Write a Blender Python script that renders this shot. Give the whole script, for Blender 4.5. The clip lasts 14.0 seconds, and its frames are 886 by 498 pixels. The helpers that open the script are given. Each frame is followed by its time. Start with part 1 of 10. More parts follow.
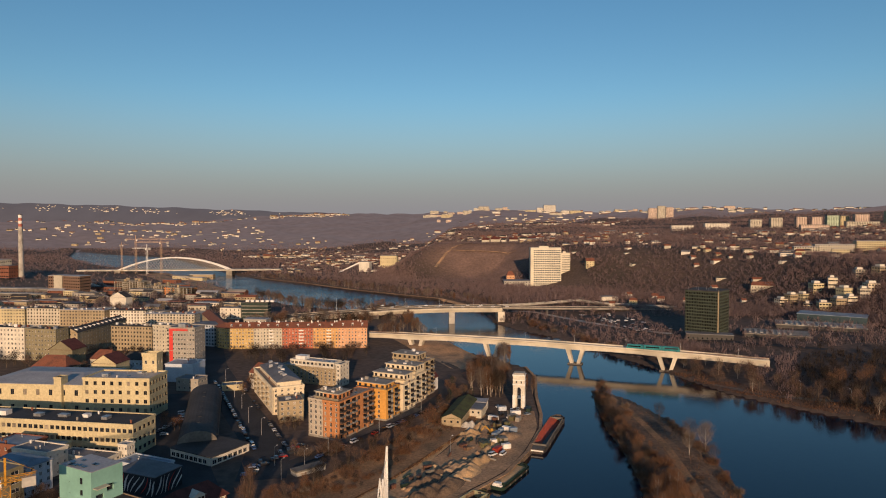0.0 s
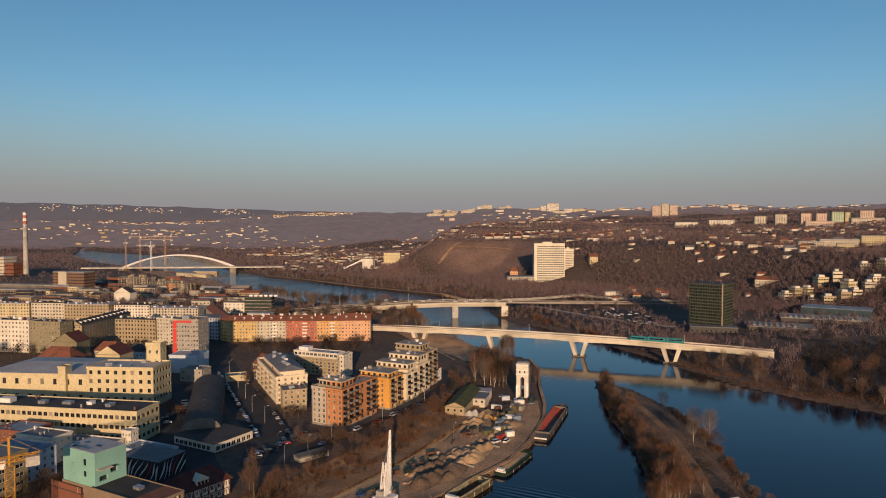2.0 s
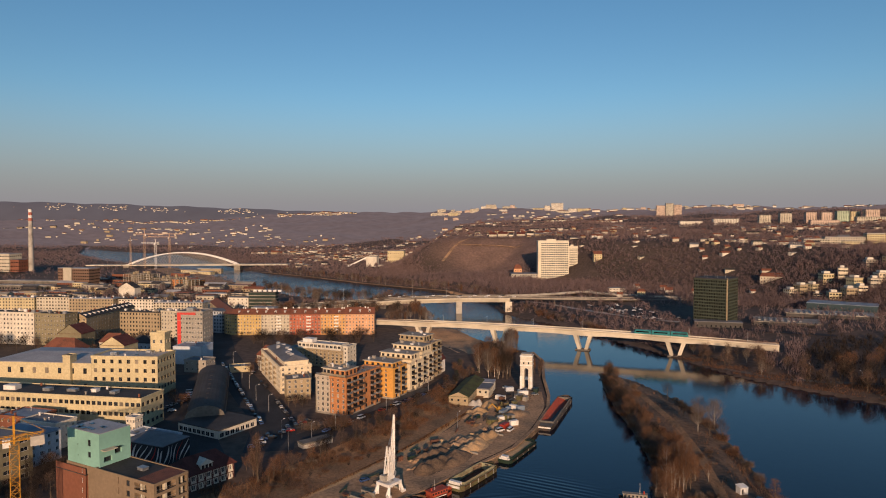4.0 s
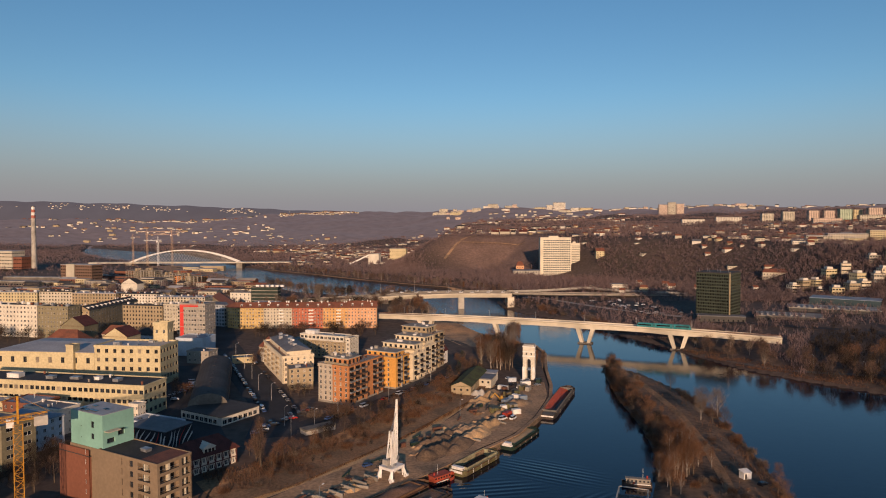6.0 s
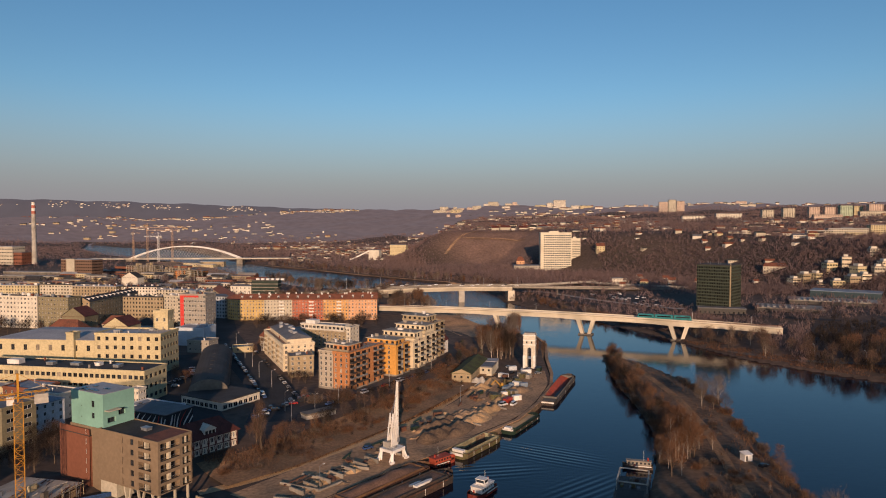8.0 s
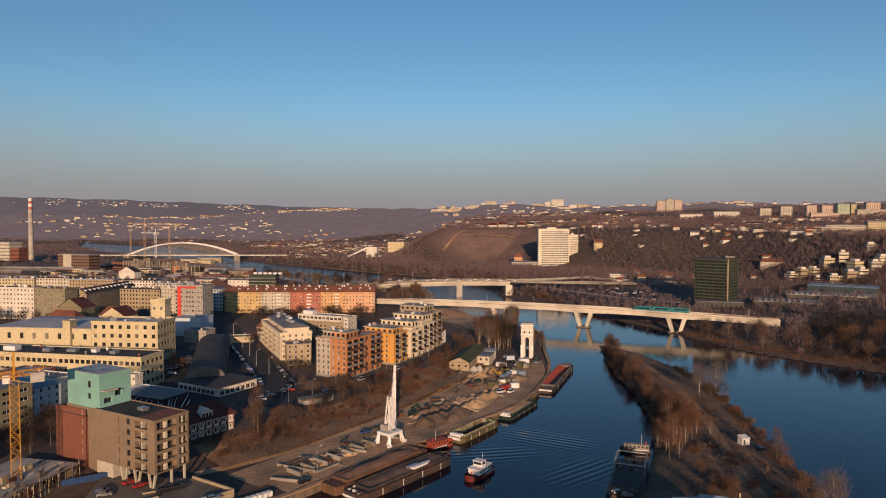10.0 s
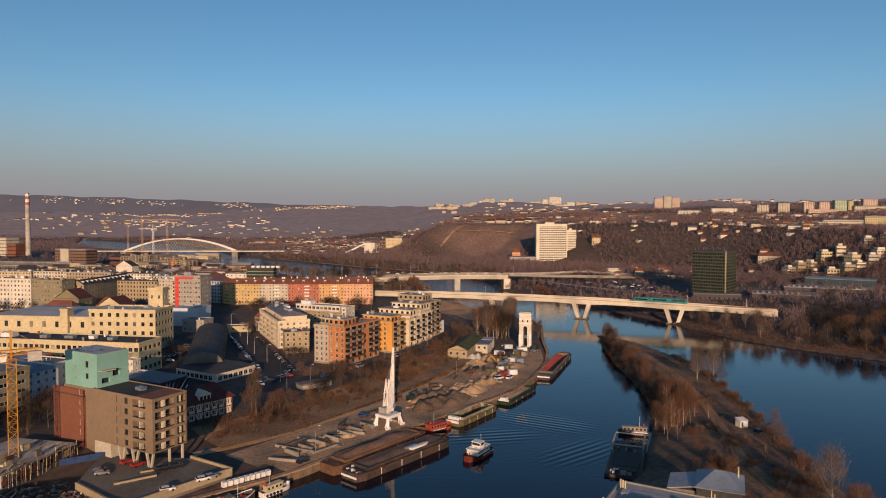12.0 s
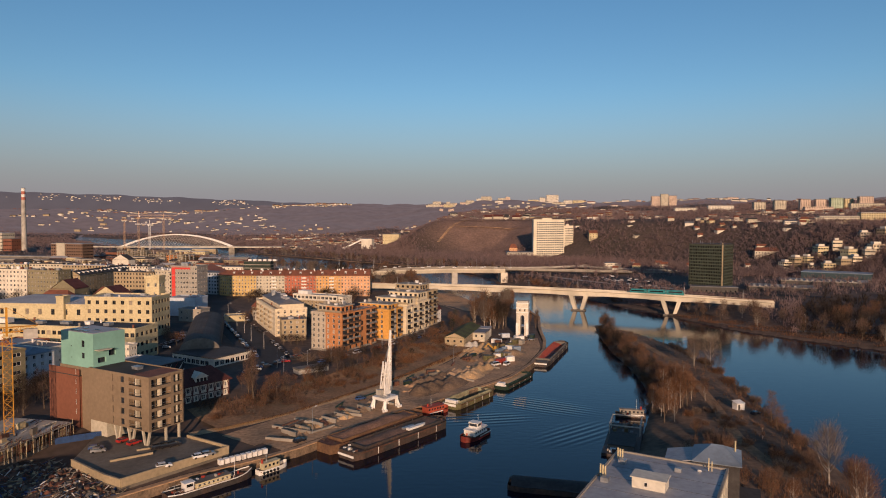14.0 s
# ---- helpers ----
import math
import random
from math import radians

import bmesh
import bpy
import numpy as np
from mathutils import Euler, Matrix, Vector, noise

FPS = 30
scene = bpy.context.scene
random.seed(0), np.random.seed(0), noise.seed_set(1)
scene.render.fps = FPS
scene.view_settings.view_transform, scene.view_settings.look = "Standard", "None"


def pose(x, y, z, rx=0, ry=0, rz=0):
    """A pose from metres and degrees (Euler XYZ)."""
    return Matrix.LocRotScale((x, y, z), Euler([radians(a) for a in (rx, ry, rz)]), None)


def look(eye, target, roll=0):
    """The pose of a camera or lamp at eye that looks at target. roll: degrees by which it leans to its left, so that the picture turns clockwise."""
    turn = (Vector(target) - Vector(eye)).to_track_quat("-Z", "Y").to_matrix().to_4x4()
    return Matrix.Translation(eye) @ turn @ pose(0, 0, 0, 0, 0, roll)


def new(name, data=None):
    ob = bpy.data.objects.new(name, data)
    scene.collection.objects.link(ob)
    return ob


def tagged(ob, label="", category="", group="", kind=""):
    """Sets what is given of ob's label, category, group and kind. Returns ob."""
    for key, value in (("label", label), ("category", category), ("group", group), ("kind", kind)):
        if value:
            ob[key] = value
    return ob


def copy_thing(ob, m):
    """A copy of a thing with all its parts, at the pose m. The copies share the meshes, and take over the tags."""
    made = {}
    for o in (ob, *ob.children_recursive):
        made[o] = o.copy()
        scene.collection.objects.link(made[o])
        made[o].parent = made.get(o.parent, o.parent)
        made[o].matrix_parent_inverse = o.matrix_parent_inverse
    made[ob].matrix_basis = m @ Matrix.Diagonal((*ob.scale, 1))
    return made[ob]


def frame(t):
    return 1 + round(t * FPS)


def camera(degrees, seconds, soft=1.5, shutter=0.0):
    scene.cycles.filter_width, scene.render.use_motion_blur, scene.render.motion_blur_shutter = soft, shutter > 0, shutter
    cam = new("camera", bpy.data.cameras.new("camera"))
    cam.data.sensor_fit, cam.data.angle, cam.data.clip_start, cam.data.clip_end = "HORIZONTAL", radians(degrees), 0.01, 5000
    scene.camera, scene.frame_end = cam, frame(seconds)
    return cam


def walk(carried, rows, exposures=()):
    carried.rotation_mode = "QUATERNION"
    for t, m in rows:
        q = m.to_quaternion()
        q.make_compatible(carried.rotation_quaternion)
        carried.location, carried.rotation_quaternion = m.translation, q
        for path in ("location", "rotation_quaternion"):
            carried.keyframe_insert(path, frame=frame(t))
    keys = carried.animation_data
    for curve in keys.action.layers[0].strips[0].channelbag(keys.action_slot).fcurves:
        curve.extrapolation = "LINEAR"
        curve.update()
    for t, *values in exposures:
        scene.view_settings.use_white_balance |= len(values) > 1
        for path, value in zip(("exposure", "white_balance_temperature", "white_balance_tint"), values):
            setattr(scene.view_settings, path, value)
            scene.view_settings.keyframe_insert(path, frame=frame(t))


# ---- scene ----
cam = camera(68, 14.0, soft=1.05)
PATH = [
    (0, look((0.00, -0.00, 120.00), (13.1, 999.2, 82.4), -0.04)),
    (0.5, look((0.13, 0.02, 118.45), (11.9, 999.2, 80.0), -0.13)),
    (1, look((0.22, 0.04, 116.85), (10.5, 999.3, 79.5), -0.13)),
    (1.5, look((0.25, 0.06, 115.27), (9.5, 999.3, 76.5), -0.13)),
    (2, look((0.25, 0.11, 113.67), (8.0, 999.3, 75.5), -0.15)),
    (2.5, look((0.21, 0.18, 112.03), (7.1, 999.4, 74.2), -0.11)),
    (3, look((0.16, 0.22, 110.42), (5.2, 999.5, 73.2), -0.09)),
    (5.5, look((-0.20, 0.01, 102.74), (-0.5, 999.3, 65.8), -0.03)),
    (6, look((-0.30, -0.01, 101.11), (-1.3, 999.3, 64.7), -0.03)),
    (6.5, look((-0.31, 0.02, 99.40), (-1.9, 999.4, 63.1), 0.04)),
    (7, look((-0.34, 0.09, 97.71), (-1.9, 999.4, 60.5), 0.05)),
    (7.5, look((-0.40, 0.13, 96.08), (-1.9, 999.4, 57.6), 0.01)),
    (8, look((-0.48, 0.08, 94.50), (-1.8, 999.4, 56.4), -0.02)),
    (10.5, look((-0.56, 0.28, 86.41), (2.3, 999.5, 48.0), 0.13)),
    (11, look((-0.59, 0.26, 84.88), (2.9, 999.5, 46.0), 0.11)),
    (11.5, look((-0.64, 0.18, 83.33), (3.8, 999.4, 43.3), 0.09)),
    (12, look((-0.75, 0.24, 81.72), (4.6, 999.4, 41.5), 0.14)),
    (12.5, look((-0.80, 0.32, 80.13), (5.4, 999.5, 41.2), 0.24)),
    (13, look((-0.86, 0.31, 78.49), (6.4, 999.5, 39.8), 0.28)),
    (13.5, look((-0.90, 0.30, 76.94), (7.6, 999.5, 37.2), 0.30)),
    (14, look((-0.87, 0.23, 75.30), (8.9, 999.3, 33.6), 0.27)),
]
walk(cam, PATH, [(0, 0.0, 6750, 8.5), (2, 0.0, 6750, 10), (5.5, 0.0, 6650, 13.5), (8, 0.0, 6620, 14), (14, 0.0, 6620, 14.5)])

# ---- light ----
SUN_ELEV = 11.0
scene.view_settings.exposure = 0.0
world = bpy.data.worlds.new("world")
scene.world = world
world.use_nodes = True
wn, wl = world.node_tree.nodes, world.node_tree.links
wn.clear()
w_out = wn.new("ShaderNodeOutputWorld")
w_bg = wn.new("ShaderNodeBackground")
w_sky = wn.new("ShaderNodeTexSky")
w_sky.sky_type = "NISHITA"
w_sky.sun_disc = False
w_sky.sun_elevation = radians(SUN_ELEV)
w_sky.sun_rotation = radians(182)
w_sky.air_density, w_sky.dust_density, w_sky.ozone_density = 1.0, 0.6, 3.0
w_tc = wn.new("ShaderNodeTexCoord")
w_sep = wn.new("ShaderNodeSeparateXYZ")
w_ramp = wn.new("ShaderNodeValToRGB")
w_mix = wn.new("ShaderNodeMix")
w_mix.data_type = "RGBA"
wl.new(w_tc.outputs["Generated"], w_sep.inputs[0])
wl.new(w_sep.outputs["Z"], w_ramp.inputs[0])
# layer of valley haze along the horizon
w_ramp.color_ramp.elements[0].position, w_ramp.color_ramp.elements[0].color = 0.0, (1, 1, 1, 1)
w_ramp.color_ramp.elements[1].position, w_ramp.color_ramp.elements[1].color = 0.2, (0, 0, 0, 1)
w_ramp.color_ramp.interpolation = "EASE"
wl.new(w_ramp.outputs["Color"], w_mix.inputs["Factor"])
w_hsv = wn.new("ShaderNodeHueSaturation")
w_hsv.inputs["Saturation"].default_value = 1.13
w_hsv.inputs["Hue"].default_value = 0.496
w_hsv.inputs["Value"].default_value = 1.17
wl.new(w_sky.outputs["Color"], w_hsv.inputs["Color"])
wl.new(w_hsv.outputs["Color"], w_mix.inputs["A"])
w_mix.inputs["B"].default_value = (2.72, 2.62, 2.88, 1)
wl.new(w_mix.outputs["Result"], w_bg.inputs["Color"])
w_bg.inputs["Strength"].default_value = 0.1
wl.new(w_bg.outputs[0], w_out.inputs["Surface"])

sun = new("sun", bpy.data.lights.new("sun", "SUN"))
sun.data.energy, sun.data.angle, sun.data.color = 4.6, radians(0.6), (1.0, 0.67, 0.43)
sun.matrix_world = look((0.04 * 100, -100, 100 * math.tan(radians(SUN_ELEV))), (0, 0, 0))


# ---- materials ----
def mat(name, color, rough=0.8, vary=0.25, scale=0.4, fine=3.0, bump=0.0, metal=0.0, spec=0.3, alt=None, island=False, obj=0.0):
    """A surface with stains at one scale and grain at another; alt is a second colour that comes through in patches."""
    m = bpy.data.materials.new(name)
    m.use_nodes = True
    n, l = m.node_tree.nodes, m.node_tree.links
    b = n["Principled BSDF"]
    b.inputs["Roughness"].default_value, b.inputs["Metallic"].default_value = rough, metal
    b.inputs["Specular IOR Level"].default_value = spec
    geo = n.new("ShaderNodeNewGeometry")
    big = n.new("ShaderNodeTexNoise")
    big.inputs["Scale"].default_value, big.inputs["Detail"].default_value = scale, 4
    small = n.new("ShaderNodeTexNoise")
    small.inputs["Scale"].default_value, small.inputs["Detail"].default_value = fine, 3
    l.new(geo.outputs["Position"], big.inputs["Vector"])
    l.new(geo.outputs["Position"], small.inputs["Vector"])
    mixc = n.new("ShaderNodeMix")
    mixc.data_type = "RGBA"
    mixc.inputs["A"].default_value = (*color, 1)
    mixc.inputs["B"].default_value = (*(alt or [c * 0.62 for c in color]), 1)
    rng = n.new("ShaderNodeMapRange")
    rng.inputs["From Min"].default_value, rng.inputs["From Max"].default_value = 0.42, 0.68
    l.new(big.outputs["Fac"], rng.inputs["Value"])
    l.new(rng.outputs["Result"], mixc.inputs["Factor"])
    hsv = n.new("ShaderNodeHueSaturation")
    val = n.new("ShaderNodeMapRange")
    val.inputs["To Min"].default_value, val.inputs["To Max"].default_value = 1 - vary, 1 + vary
    val.inputs["From Min"].default_value, val.inputs["From Max"].default_value = 0.3, 0.7
    l.new(small.outputs["Fac"], val.inputs["Value"])
    src = val.outputs["Result"]
    if island or obj:
        own = n.new("ShaderNodeMapRange")
        k = obj or 0.45
        own.inputs["To Min"].default_value, own.inputs["To Max"].default_value = 1 - k, 1 + k
        if island:
            l.new(geo.outputs["Random Per Island"], own.inputs["Value"])
        else:
            info = n.new("ShaderNodeObjectInfo")
            l.new(info.outputs["Random"], own.inputs["Value"])
        mul = n.new("ShaderNodeMath")
        mul.operation = "MULTIPLY"
        l.new(src, mul.inputs[0])
        l.new(own.outputs["Result"], mul.inputs[1])
        src = mul.outputs[0]
    l.new(src, hsv.inputs["Value"])
    l.new(mixc.outputs["Result"], hsv.inputs["Color"])
    l.new(hsv.outputs["Color"], b.inputs["Base Color"])
    if bump:
        bp = n.new("ShaderNodeBump")
        bp.inputs["Strength"].default_value, bp.inputs["Distance"].default_value = 0.6, bump
        l.new(small.outputs["Fac"], bp.inputs["Height"])
        l.new(bp.outputs["Normal"], b.inputs["Normal"])
    return m


M_GROUND = mat("ground_soil", (0.105, 0.072, 0.056), 0.95, 0.3, 0.012, 0.25, 0.2, alt=(0.072, 0.054, 0.043))
M_ASPHALT = mat("asphalt", (0.042, 0.041, 0.043), 0.9, 0.2, 0.06, 0.9)
M_PAVING = mat("paving", (0.12, 0.11, 0.10), 0.9, 0.2, 0.08, 1.2)
M_QUAY = mat("quay_earth", (0.43, 0.262, 0.145), 0.95, 0.3, 0.06, 0.7, 0.15, alt=(0.22, 0.15, 0.095))
SOIL = M_GROUND.node_tree
hsv = next(n for n in SOIL.nodes if n.type == "HUE_SAT")
scrub, share = SOIL.nodes.new("ShaderNodeMix"), SOIL.nodes.new("ShaderNodeAttribute")
scrub.data_type, share.attribute_name = "RGBA", "bare"
SOIL.links.new(share.outputs["Fac"], scrub.inputs["Factor"])
SOIL.links.new(hsv.inputs["Color"].links[0].from_socket, scrub.inputs["A"])
scrub.inputs["B"].default_value = (0.27, 0.17, 0.13, 1)
SOIL.links.new(scrub.outputs["Result"], hsv.inputs["Color"])
M_DRYGRASS = mat("dry_grass", (0.28, 0.16, 0.083), 0.95, 0.3, 0.08, 0.8, 0.2, alt=(0.14, 0.095, 0.055))
M_SAND = mat("sand", (0.54, 0.34, 0.17), 0.95, 0.2, 0.15, 1.5, 0.1, alt=(0.36, 0.25, 0.15), obj=0.2)
M_GRAVEL = mat("gravel", (0.37, 0.25, 0.155), 0.95, 0.25, 0.2, 2.0, 0.1, obj=0.25)
M_CONCRETE = mat("concrete", (0.42, 0.39, 0.34), 0.85, 0.14, 0.1, 0.8)
M_CONC_MID = mat("weathered_concrete", (0.29, 0.26, 0.22), 0.9, 0.16, 0.1, 0.8)
M_CONC_DARK = mat("dark_concrete", (0.16, 0.145, 0.125), 0.9, 0.2, 0.1, 0.8)
M_BRIDGE = mat("bridge_concrete", (0.6, 0.54, 0.43), 0.8, 0.08, 0.05, 0.4)
M_WHITE = mat("white_paint", (0.74, 0.72, 0.68), 0.6, 0.08, 0.3, 1.5, alt=(0.6, 0.57, 0.52))
M_TWIG = mat("bare_twigs", (0.18, 0.11, 0.075), 0.9, 0.25, 0.05, 0.6, island=True, alt=(0.12, 0.08, 0.06))
M_TWIG_RED = mat("rusty_twigs", (0.215, 0.108, 0.057), 0.9, 0.25, 0.05, 0.6, island=True, alt=(0.18, 0.095, 0.055))
M_TWIG_PALE = mat("pale_twigs", (0.21, 0.155, 0.115), 0.9, 0.25, 0.05, 0.6, island=True, alt=(0.18, 0.13, 0.095))
M_TWIG_DARK = mat("dark_twigs", (0.05, 0.036, 0.027), 0.95, 0.25, 0.05, 0.6, island=True)
M_BARK = mat("bark", (0.12, 0.09, 0.065), 0.95, 0.3, 0.5, 4)
M_BIRCH = mat("birch_bark", (0.4, 0.34, 0.28), 0.85, 0.35, 0.8, 4, alt=(0.2, 0.17, 0.14))
M_NEEDLE = mat("needles", (0.035, 0.045, 0.022), 0.9, 0.3, 0.1, 1.0, island=True)
# bare twig colour, greyed towards mauve to stand in for distance haze
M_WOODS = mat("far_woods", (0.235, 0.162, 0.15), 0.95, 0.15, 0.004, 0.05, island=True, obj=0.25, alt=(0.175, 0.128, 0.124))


def see_through(m, share):
    """Thin twigs are lit round: part of the light goes through to the other side."""
    n, l = m.node_tree.nodes, m.node_tree.links
    b, out = n["Principled BSDF"], n["Material Output"]
    t = n.new("ShaderNodeBsdfTranslucent")
    l.new(b.inputs["Base Color"].links[0].from_socket, t.inputs["Color"])
    mx = n.new("ShaderNodeMixShader")
    mx.inputs[0].default_value = share
    l.new(b.outputs[0], mx.inputs[1])
    l.new(t.outputs[0], mx.inputs[2])
    l.new(mx.outputs[0], out.inputs["Surface"])


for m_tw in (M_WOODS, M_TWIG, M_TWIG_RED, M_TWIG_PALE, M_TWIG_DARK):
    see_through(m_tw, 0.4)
M_SPIT = mat("spit_earth", (0.17, 0.106, 0.066), 0.95, 0.3, 0.05, 0.5, 0.2, alt=(0.07, 0.05, 0.036))
M_ROOF_GREY = mat("grey_roofing", (0.16, 0.16, 0.17), 0.7, 0.15, 0.1, 1.2, alt=(0.11, 0.11, 0.115))
M_ROOF_LIGHT = mat("light_roofing", (0.34, 0.34, 0.35), 0.6, 0.15, 0.08, 0.9, alt=(0.26, 0.26, 0.27))
M_ROOF_DARK = mat("dark_roofing", (0.055, 0.05, 0.048), 0.8, 0.2, 0.1, 1.2)
M_TILE = mat("red_tiles", (0.20, 0.075, 0.045), 0.85, 0.25, 0.3, 2.5, alt=(0.13, 0.055, 0.038))
M_TILE_DARK = mat("dark_red_tiles", (0.11, 0.035, 0.028), 0.8, 0.25, 0.3, 2.5)
M_METAL = mat("grey_metal", (0.4, 0.41, 0.42), 0.45, 0.12, 0.5, 3, metal=0.6)
M_RUST = mat("rusty_steel", (0.13, 0.06, 0.038), 0.8, 0.35, 0.15, 1.2, alt=(0.075, 0.04, 0.03))
M_HULL = mat("dark_hull", (0.045, 0.04, 0.038), 0.6, 0.3, 0.15, 1.2, alt=(0.09, 0.055, 0.04))
M_CRANE_Y = mat("crane_yellow", (0.42, 0.23, 0.045), 0.5, 0.12, 0.5, 2)
M_RUBBER = mat("rubber", (0.02, 0.02, 0.02), 0.9, 0.1)
WALLS = {}


def wall_mat(name, color, vary=0.1):
    if name not in WALLS:
        WALLS[name] = mat(name, color, 0.85, vary, 0.07, 0.9, alt=[c * 0.82 for c in color])
    return WALLS[name]


def glass_mat(name, color, rough=0.12):
    m = mat(name, color, rough, 0.2, 0.3, 1.0, spec=0.6, obj=0.6)
    return m


M_GLASS = glass_mat("window_glass", (0.022, 0.026, 0.032))
M_CURTAIN = glass_mat("curtained_window", (0.24, 0.2, 0.15), 0.3)
M_GLASS_BLUE = glass_mat("blue_glass", (0.03, 0.045, 0.06))


def water_mat():
    m = bpy.data.materials.new("river_water")
    m.use_nodes = True
    n, l = m.node_tree.nodes, m.node_tree.links
    b = n["Principled BSDF"]
    b.inputs["Base Color"].default_value = (0.0006, 0.0035, 0.014, 1)
    b.inputs["Roughness"].default_value = 0.03
    b.inputs["IOR"].default_value = 1.33
    geo = n.new("ShaderNodeNewGeometry")
    mp = n.new("ShaderNodeMapping")
    mp.inputs["Scale"].default_value = (0.35, 1.0, 1)
    l.new(geo.outputs["Position"], mp.inputs["Vector"])
    a = n.new("ShaderNodeTexNoise")
    a.inputs["Scale"].default_value, a.inputs["Detail"].default_value = 0.62, 4
    l.new(mp.outputs[0], a.inputs["Vector"])
    calm = n.new("ShaderNodeTexNoise")
    calm.inputs["Scale"].default_value = 0.012
    l.new(geo.outputs["Position"], calm.inputs["Vector"])
    mul = n.new("ShaderNodeMath")
    mul.operation = "MULTIPLY"
    l.new(a.outputs["Fac"], mul.inputs[0])
    l.new(calm.outputs["Fac"], mul.inputs[1])
    bp = n.new("ShaderNodeBump")
    bp.inputs["Strength"].default_value, bp.inputs["Distance"].default_value = 0.6, 0.13
    # the upper reach lies open to the wind
    sep = n.new("ShaderNodeSeparateXYZ")
    l.new(geo.outputs["Position"], sep.inputs[0])
    reach = n.new("ShaderNodeMapRange")
    reach.inputs["From Min"].default_value, reach.inputs["From Max"].default_value = 600, 1300
    reach.inputs["To Min"].default_value, reach.inputs["To Max"].default_value = 1.0, 14.0
    l.new(sep.outputs["Y"], reach.inputs["Value"])
    amp = n.new("ShaderNodeMath")
    amp.operation = "MULTIPLY"
    l.new(mul.outputs[0], amp.inputs[0])
    l.new(reach.outputs["Result"], amp.inputs[1])
    # two trains of bow waves that the tug has left
    total = amp.outputs[0]
    for (cx, cy), (rx, ry), ang, wl_m in (((43, 266), (30, 15), -28, 3.1), ((50, 231), (24, 13), 38, 3.0), ((18, 248), (26, 12), 10, 3.4)):
        mv = n.new("ShaderNodeMapping")
        mv.vector_type = "TEXTURE"
        mv.inputs["Location"].default_value, mv.inputs["Rotation"].default_value = (cx, cy, 0), (0, 0, radians(ang))
        l.new(geo.outputs["Position"], mv.inputs["Vector"])
        wv = n.new("ShaderNodeTexWave")
        wv.bands_direction = "Y"
        wv.inputs["Scale"].default_value, wv.inputs["Distortion"].default_value = 0.314 / wl_m, 2.2
        wv.inputs["Detail"].default_value, wv.inputs["Detail Scale"].default_value = 1.0, 0.12
        l.new(mv.outputs[0], wv.inputs["Vector"])
        sc = n.new("ShaderNodeMapping")
        sc.inputs["Scale"].default_value = (1 / rx, 1 / ry, 0)
        l.new(mv.outputs[0], sc.inputs["Vector"])
        ln = n.new("ShaderNodeVectorMath")
        ln.operation = "LENGTH"
        l.new(sc.outputs[0], ln.inputs[0])
        fall = n.new("ShaderNodeMapRange")
        fall.interpolation_type = "SMOOTHSTEP"
        fall.inputs["From Min"].default_value, fall.inputs["From Max"].default_value = 1.0, 0.3
        fall.inputs["To Max"].default_value = 1.1
        l.new(ln.outputs["Value"], fall.inputs["Value"])
        mw = n.new("ShaderNodeMath")
        mw.operation = "MULTIPLY_ADD"
        l.new(wv.outputs["Fac"], mw.inputs[0])
        l.new(fall.outputs["Result"], mw.inputs[1])
        l.new(total, mw.inputs[2])
        total = mw.outputs[0]
    l.new(total, bp.inputs["Height"])
    l.new(bp.outputs["Normal"], b.inputs["Normal"])
    return m


M_WATER = water_mat()


# ---- building helpers ----
def mesh_of(name, verts, faces, mats, slots=None, smooth=False):
    me = bpy.data.meshes.new(name)
    me.from_pydata([tuple(v) for v in verts], [], faces)
    for m in (mats if isinstance(mats, (list, tuple)) else [mats]):
        me.materials.append(m)
    if slots is not None:
        me.polygons.foreach_set("material_index", slots)
    if smooth:
        me.polygons.foreach_set("use_smooth", [True] * len(me.polygons))
    me.update()
    return me


def put(name, me, parent=None, m=None, label=""):
    ob = new(name, me)
    if parent is not None:
        ob.parent = parent
    if m is not None:
        ob.matrix_basis = m
    if label:
        ob["label"] = label
    return ob


